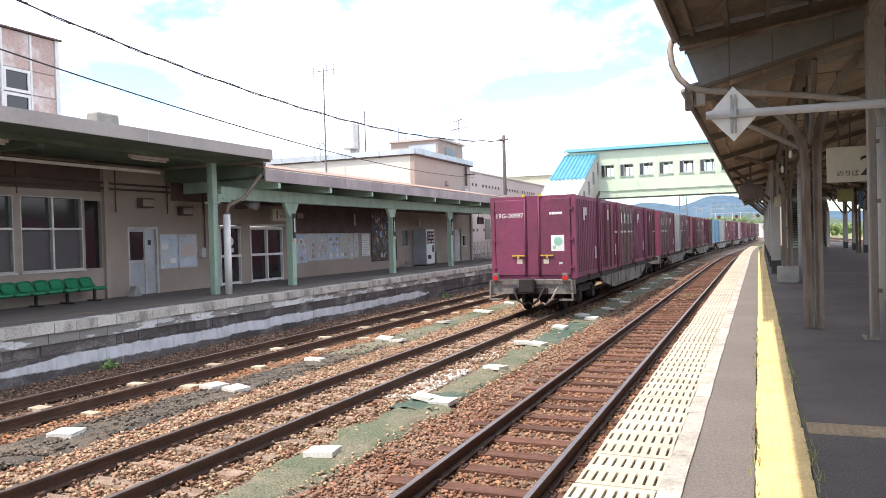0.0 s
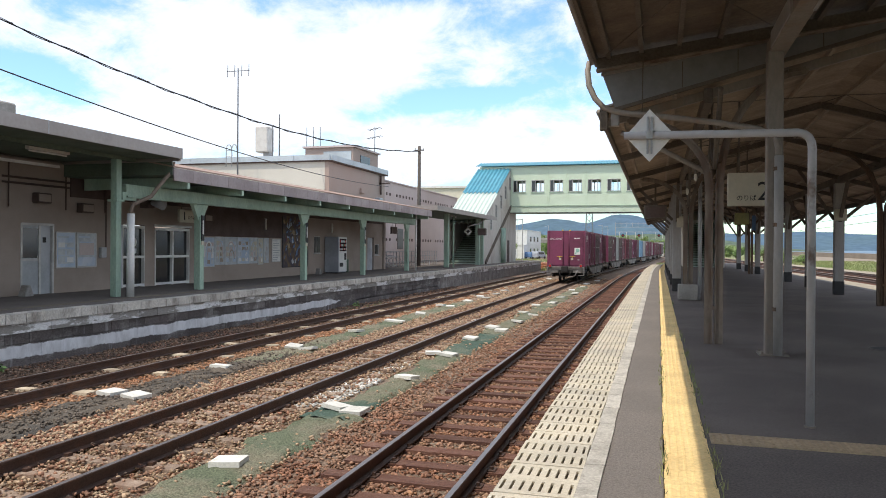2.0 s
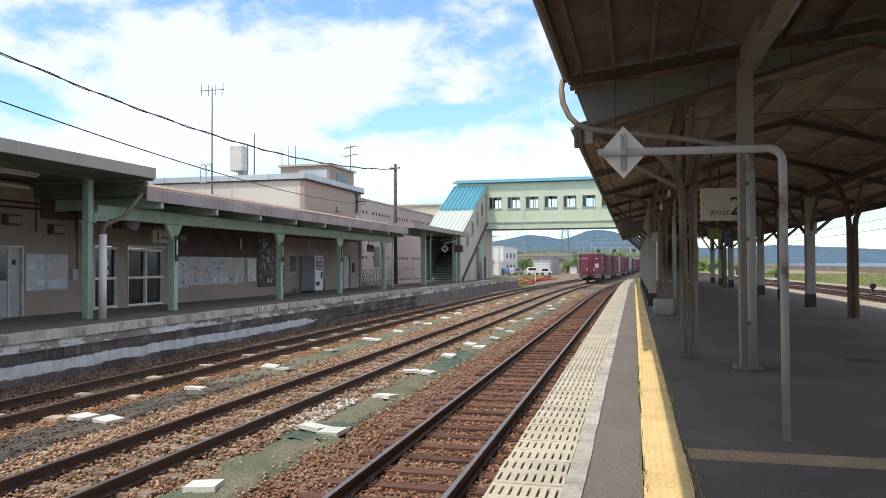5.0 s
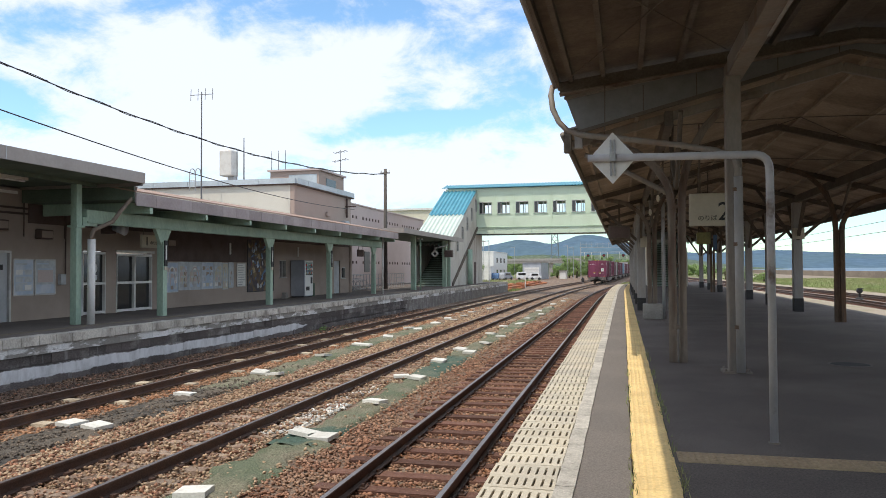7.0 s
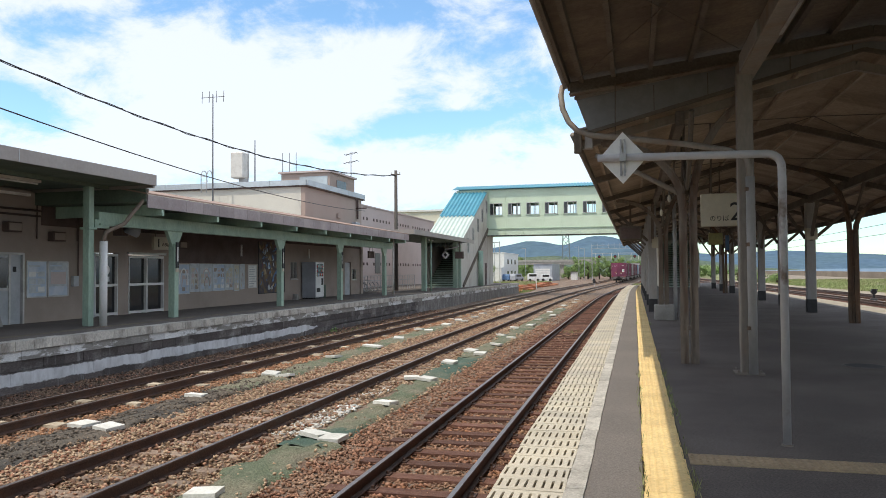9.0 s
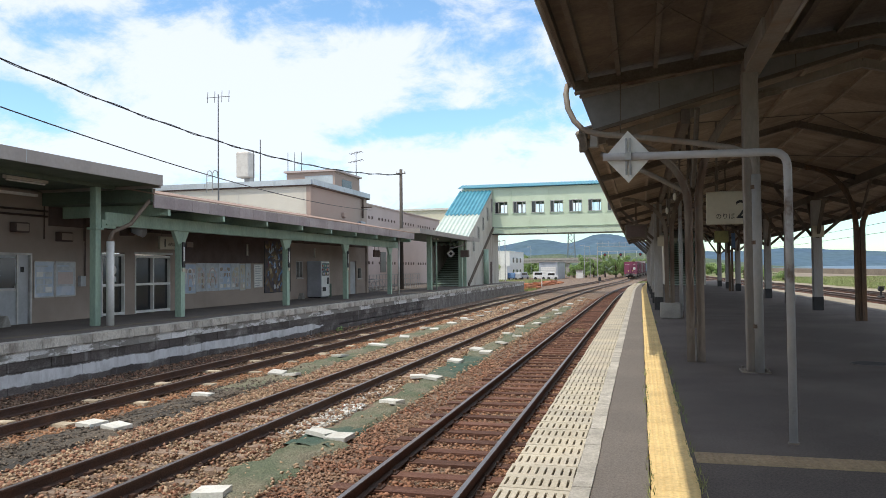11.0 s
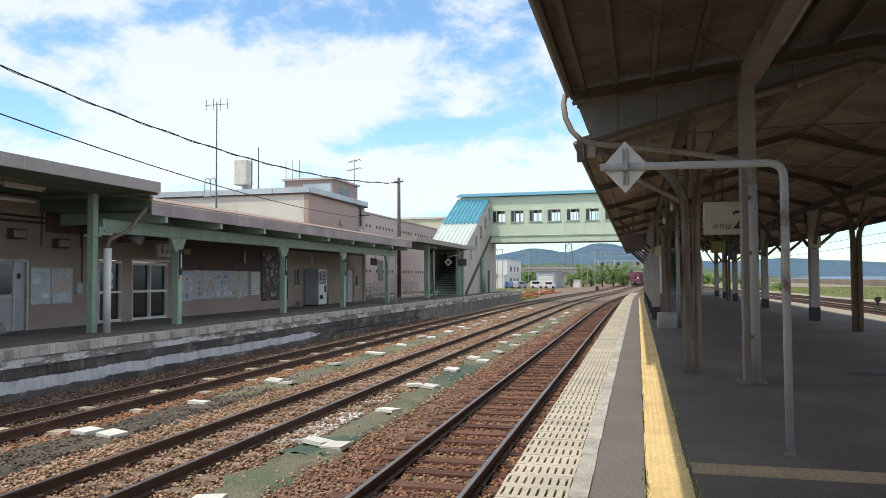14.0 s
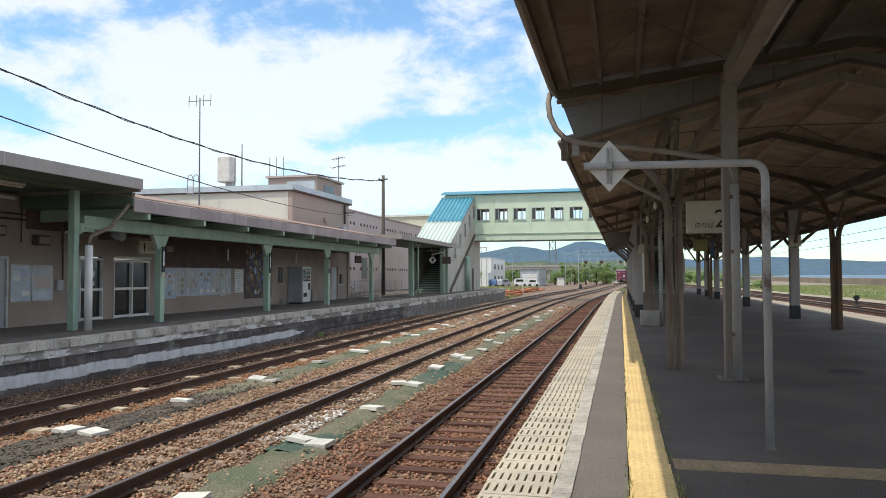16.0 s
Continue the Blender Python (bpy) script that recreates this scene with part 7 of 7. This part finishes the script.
def ridge(name, label, x0, x1, y, height, seed, material, depth=500):
    s = S()
    n = 160
    for i in range(n + 1):
        u = i / n
        x = x0 + (x1 - x0) * u
        h = height(u) * (1 + .10 * noise.noise((u * 22, seed, 0)) + .05 * noise.noise((u * 70, seed, 3)) + .05 * noise.noise((u * 38, seed, 6)))
        yy = y + 60 * noise.noise((u * 15, seed, 9))
        s.v += [(x, yy - depth, -3), (x, yy - depth * .45, h * .55 * (1 + .2 * noise.noise((u * 40, seed, 5)))), (x, yy, h), (x, yy + depth, -3)]
    for i in range(n):
        for j in range(3):
            a = i * 4 + j
            s.f.append((a, a + 4, a + 5, a + 1))
            s.m.append(0)
    return thing(name, label, "hill", kind="structure", shape=s, material=material, smooth=True)


def bump_at(u, c, w, h):
    return h * math.exp(-((u - c) / w) ** 2)


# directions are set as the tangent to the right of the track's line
ridge("hills_far", "wooded hills on the horizon, tinted blue for haze", -2600, 2900, 3300, lambda u: 62 - 28 * min(1, max(0, (u - .52) / .1)) + bump_at(u, .443, .025, 72) + bump_at(u, .476, .03, 36) + bump_at(u, .393, .022, 52) + bump_at(u, .35, .05, 38) + bump_at(u, .60, .05, 30)
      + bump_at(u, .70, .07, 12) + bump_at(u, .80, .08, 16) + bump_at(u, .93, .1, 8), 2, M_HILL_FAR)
ridge("hills_near", "low green wooded slope before the hills", -1400, 260, 1300, lambda u: 16 + bump_at(u, .5, .2, 8) + bump_at(u, .8, .12, 8) - 20 * max(0, (u - .88) / .12), 5, M_HILL_NEAR, 250)
ridge("tree_belt", "low belt of green woods behind the yard", -300, 90, 420, lambda u: 4 + bump_at(u, .6, .2, 3) - 7 * max(0, (u - .85) / .15), 7, M_HILL_NEAR, 50)


# ---- freight train ----
def container_body(l, w, h):
    """A container body, its long sides folded into upright ribs."""
    n = int(l / .27)
    side = []
    for i in range(n):
        y = -l / 2 + .14 + (l - .28) * (i + .5) / n
        side += [(w / 2 - .065, y - .09), (w / 2 - .005, y - .055), (w / 2 - .005, y + .055), (w / 2 - .065, y + .09)]
    out = [(w / 2 - .065, -l / 2 + .02)] + side + [(w / 2 - .065, l / 2 - .02)]
    out += [(-x, -y) for x, y in out]
    return S().extrude(out, "z", .03, h - .03)


def container_trim(c, l, w, h, m_):
    """Bottom and top edge frames and the four corner posts."""
    for z0, z1 in ((0, .14), (h - .11, h)):
        part("edge_frame", S().box(-w / 2, w / 2, -l / 2, l / 2, z0, z1), m_, c)
    for a in (-1, 1):
        for b in (-1, 1):
            part("corner_post", S().box(a * w / 2 - .06, a * w / 2 + .06, b * (l / 2 - .06) - .065, b * (l / 2 - .06) + .065, 0, h), m_, c)


DECK = 1.02                      # deck above the rail
CW, CH = 2.44, 2.42
WAGON = 20.0


def bars(parent, name, rows, material, side=None):
    s = S()
    for r in rows:
        s.box(*r)
    return part(name, s, material, parent)


def wagon(index, loads):
    """A flat wagon with its load; its own y runs forward, its origin at the rear buffer line on the rail top."""
    w = thing("container_wagon", ("rear grey container flat wagon with red tail lamps carrying maroon containers" if index == 0 else "grey container flat wagon carrying freight containers"),
              "wagon", group="wagons of the freight train")
    fr = S()
    fr.box(-1.25, 1.25, .25, WAGON - .6, DECK - .16, DECK - .02)
    part("deck", fr, M_BLACK, w)
    for k in (-1, 1):
        prof = [(4.4, DECK - .17), (WAGON - 4.9, DECK - .17), (WAGON - 5.2, DECK - .36), (13.4, .34), (6.8, .34), (4.7, DECK - .36)]
        sill = part("side_sill", S().extrude(prof, "x", k * 1.16 - .04, k * 1.16 + .04), M_FRAME, w)
        for yy in (6.2, 7.6, 9.4, 10.2, 12.0, 13.4):
            part("sill_rib", S().box(k * 1.21 - .02, k * 1.21 + .02, yy - .03, yy + .03, .42, DECK - .2), M_FRAME, sill)
        for yy in (2.2, 4.1, 8.0, 11.6, 15.4, 17.6):
            part("twist_lock", S().box(k * 1.27 - .05, k * 1.27 + .05, yy - .08, yy + .08, DECK - .12, DECK + .04), M_RAIL, w)
    part("end_beam", S().box(-1.28, 1.28, .12, .26, DECK - .42, DECK - .04), M_ENDBEAM, w)
    part("hand_rail", S().tube([(-1.2, .05, DECK - .02), (1.2, .05, DECK - .02)], .022, 6).tube([(-1.2, .05, DECK - .3), (-1.2, .05, DECK - .02)], .022, 6).tube([(1.2, .05, DECK - .3), (1.2, .05, DECK - .02)], .022, 6), M_FRAME, w)
    for yb in (2.6, WAGON - 3.0):
        bg = S()
        for k in (-1, 1):
            bg.extrude([(yb - 1.4, .52), (yb + 1.4, .52), (yb + 1.0, .74), (yb - 1.0, .74)], "x", k * .98 - .06, k * .98 + .06)
            for e in (-.95, .95):
                bg.box(k * .98 - .12, k * .98 + .12, yb + e - .18, yb + e + .18, .28, .62)
        bg.box(-1.0, 1.0, yb - .25, yb + .25, .5, .8)
        b = part("bogie", bg, M_BLACK, w)
        for e in (-.95, .95):
            part("wheelset", S().tube([(-.62, yb + e, .41), (-.49, yb + e, .41)], .41, 18).tube([(.49, yb + e, .41), (.62, yb + e, .41)], .41, 18).tube([(-.95, yb + e, .41), (.95, yb + e, .41)], .08, 8), M_BLACK, b)
    part("coupler", S().box(-.16, .16, -.28, .3, .72, 1.02).box(-.22, .22, -.38, -.2, .66, 1.06), M_BLACK, w, bev=.03)
    part("brake_gear", S().box(-.7, .7, 8, 12, .45, .8).tube([(-.5, 6.8, .6), (.5, 6.8, .6)], .2, 10), M_BLACK, w)
    if index == 0:
        for x in (-1.03, 1.03):
            t = part("tail_lamp", S().box(x - .085, x + .085, .0, .12, DECK - .06, DECK + .18), M_ENDBEAM, w, bev=.01)
            part("lens", S().tube([(x, -.02, DECK + .05), (x, .0, DECK + .05)], .075, 12), M_RED, t)
        for x, sgn in ((.42, 1), (-.42, -1), (.8, 1)):
            part("brake_hose", S().tube([(x, .05, .78), (x, -.18, .7), (x - sgn * .12, -.24, .45), (x - sgn * .3, -.2, .32), (x - sgn * .42, -.12, .38)], .032, 8), M_FRAME if x > .5 else M_BLACK, w, smooth=True)
        part("shunter_step", S().box(-1.25, -.85, -.02, .2, .42, .46).box(.85, 1.25, -.02, .2, .42, .46).box(-1.25, -1.2, .05, .1, .42, .9).box(1.2, 1.25, .05, .1, .42, .9), M_ENDBEAM, w)
        part("buffer_plate", S().box(-.5, .5, .02, .12, .60, .78), M_BLACK, w)
    y = .35
    for kind, l in loads:
        if kind is None:
            y += l
            continue
        m_ = {"r": M_MAROON, "f": M_MAROON_SIDE, "b": M_BLUEBOX, "g": M_GREYBOX}[kind]
        c = part("container", container_body(l - .16, CW, CH), m_, w)
        c.location = (0, y + l / 2, DECK)
        container_trim(c, l - .16, CW, CH, m_)
        hx, hl = CW / 2, (l - .16) / 2
        style = (index * 2 + int(y / 3.6)) % 3 if not (index == 0 and y < 1) else 0
        if kind in "rf":
            for k in (-1, 1):
                fx = k * (hx + .022)
                if style:
                    # folding side doors with upright lock bars
                    for q0, q1 in (((-.9, -.46), (-.44, -.01), (.01, .44), (.46, .9)) if style == 2 else ((-.42, -.01), (.01, .42))):
                        part("door_panel", S().box(fx - .025, fx + .025, hl * q0, hl * q1, .16, CH - .14), M_MAROON_SIDE, c)
                    for q in ((-.86, -.48, -.03, .03, .48, .86) if style == 2 else (-.4, -.03, .03, .4)):
                        part("lock_bar", S().tube([(k * (hx + .075), hl * q, .10), (k * (hx + .075), hl * q, CH - .10)], .022, 6), M_ENDBEAM if style == 2 else M_MAROON_SIDE, c)
                if style == 2:
                    for q in (-.66, -.22, .22, .66):
                        part("side_marking", S().box(fx + k * .027 - .002, fx + k * .027 + .002, hl * q - .14, hl * q + .14, CH * .68, CH * .84), M_WHITE_OLD, c)
                    part("side_stripe", S().box(fx + k * .026 - .002, fx + k * .026 + .002, -hl * .9, hl * .9, CH * .53, CH * .56), M_WHITE_OLD, c)
                elif style == 1:
                    part("side_marking", S().box(fx - .003 + k * .026, fx + .003 + k * .026, -hl * .3, -hl * .12, CH * .72, CH * .86), M_WHITE_OLD, c)
                    part("side_stripe", S().box(fx - .004, fx + .004, hl * .46, hl * .95, CH * .53, CH * .555), M_WHITE_OLD, c)
                else:
                    part("side_marking", S().box(fx - .006, fx + .006, -hl * .3, -hl * .2, CH * .70, CH * .86), M_WHITE_OLD, c)
                    part("side_marking", S().box(fx - .006, fx + .006, -hl * .14, -hl * .04, CH * .76, CH * .86), M_WHITE_OLD, c)
                part("side_label", S().box(fx - .008, fx + .008, hl * .62, hl * .72, CH * .2, CH * .36), M_PAPER, c)
        if index == 0 and y < 1:
            # rear doors
            e = -hl
            for k in (-1, 1):
                d = part("rear_door", S().box(min(k * .17, k * 1.13), max(k * .17, k * 1.13), e - .035, e + .01, .1, CH - .1), m_, c, bev=.01)
                for hz in (.3, 1.1, 2.0):
                    part("hinge", S().box(k * 1.15 - .06, k * 1.15 + .06, e - .055, e, hz, hz + .08), m_, d)
                part("lock_bar", S().tube([(k * .21, e - .06, .06), (k * .21, e - .06, CH - .04)], .024, 8), m_, d, smooth=True)
                part("door_handle", S().bar((k * .24, e - .07, .68), (k * .62, e - .07, .68), .03, .035).box(k * .43 - .03, k * .43 + .03, e - .08, e - .03, .60, .70), M_YELLOWPAINT, d, "yellow handle")
                part("placard", S().box(k * .40 - .08, k * .40 + .08, e - .04, e - .036, .44, .58), M_SIGN, d)
            part("center_panel", S().box(-.16, .16, e - .02, e + .01, .1, CH - .1), m_, c)
            nm = new("number_lettering", text_mesh("19G-20987", .19, .004, M_WHITE))
            nm.parent = c
            nm.matrix_basis = pose(-1.12, e - .042, 1.80)
            lg = S()
            x = .52
            for wch in (.06, .09, .05, .05, .08):
                lg.box(x, x + wch, e - .041, e - .036, 1.86, 1.93)
                x += wch + .012
            part("company_bars", lg, M_WHITE, c)
            st_ = part("sticker", S().box(.56, .94, e - .041, e - .036, .80, 1.26), M_WHITE, c)
            part("sticker_emblem", S().tube([(.77, e - .043, 1.08), (.77, e - .041, 1.08)], .13, 14), M_EMBLEM, st_)
            part("sticker_emblem", S().box(.60, .70, e - .043, e - .041, .86, .96), M_EMBLEM, st_)
            part("small_label", S().box(.78, .88, e - .041, e - .036, .42, .48), M_PAPER, c)
            part("top_hook", S().box(-.3, -.2, e - .05, e, CH - .02, CH + .05).box(.2, .3, e - .05, e, CH - .02, CH + .05), M_YELLOWPAINT, c)
        y += l
    return w


LOADS = [
    [("r", 3.68), ("r", 3.6), ("f", 3.6), ("r", 3.6), ("f", 3.6)],
    [("r", 3.7), ("f", 3.7), ("g", 3.7), ("f", 3.7), ("f", 3.7)],
    [("f", 3.7), ("f", 3.7), ("r", 3.7), ("r", 3.7), ("f", 3.7)],
    [("b", 6.1), ("g", 6.1), ("f", 6.1)],
    [("f", 3.7), ("r", 3.7), ("f", 3.7), ("g", 3.7), ("r", 3.7)],
    [("r", 3.7), ("f", 3.7), ("f", 3.7), ("r", 3.7), ("f", 3.7)],
    [("f", 3.7), ("r", 3.7), ("r", 3.7), ("f", 3.7), ("r", 3.7)],
    [("r", 3.7), ("f", 3.7), ("g", 3.7), ("r", 3.7), ("f", 3.7)],
]
TRAIN = [wagon(i, l) for i, l in enumerate(LOADS)]
REAR = [(0, 20.8), (0.5, 29), (1, 36.5), (1.5, 43.5), (2, 50.5), (2.5, 57.5), (3, 64.2), (3.5, 71), (4, 77.5), (4.5, 84), (5, 90), (5.5, 96), (6, 101.7), (6.5, 107.2),
        (7, 112.7), (8, 123.8), (9, 135), (10, 146), (11.5, 162.5), (12.5, 174), (14, 191), (16, 215)]


def motions():
    ts = [i * .5 for i in range(33)]
    ys = np.interp(ts, [r[0] for r in REAR], [r[1] for r in REAR])
    for i, w in enumerate(TRAIN):
        rows = []
        for t, y in zip(ts, ys):
            a, b = y + i * WAGON, y + i * WAGON + WAGON - .6
            xa, xb = -5.97 + shift(a), -5.97 + shift(b)
            rows.append((t, pose(xa, float(a), RAIL_Z, 0, 0, -math.degrees(math.atan2(xb - xa, b - a)))))
        walk(w, rows)


motions()
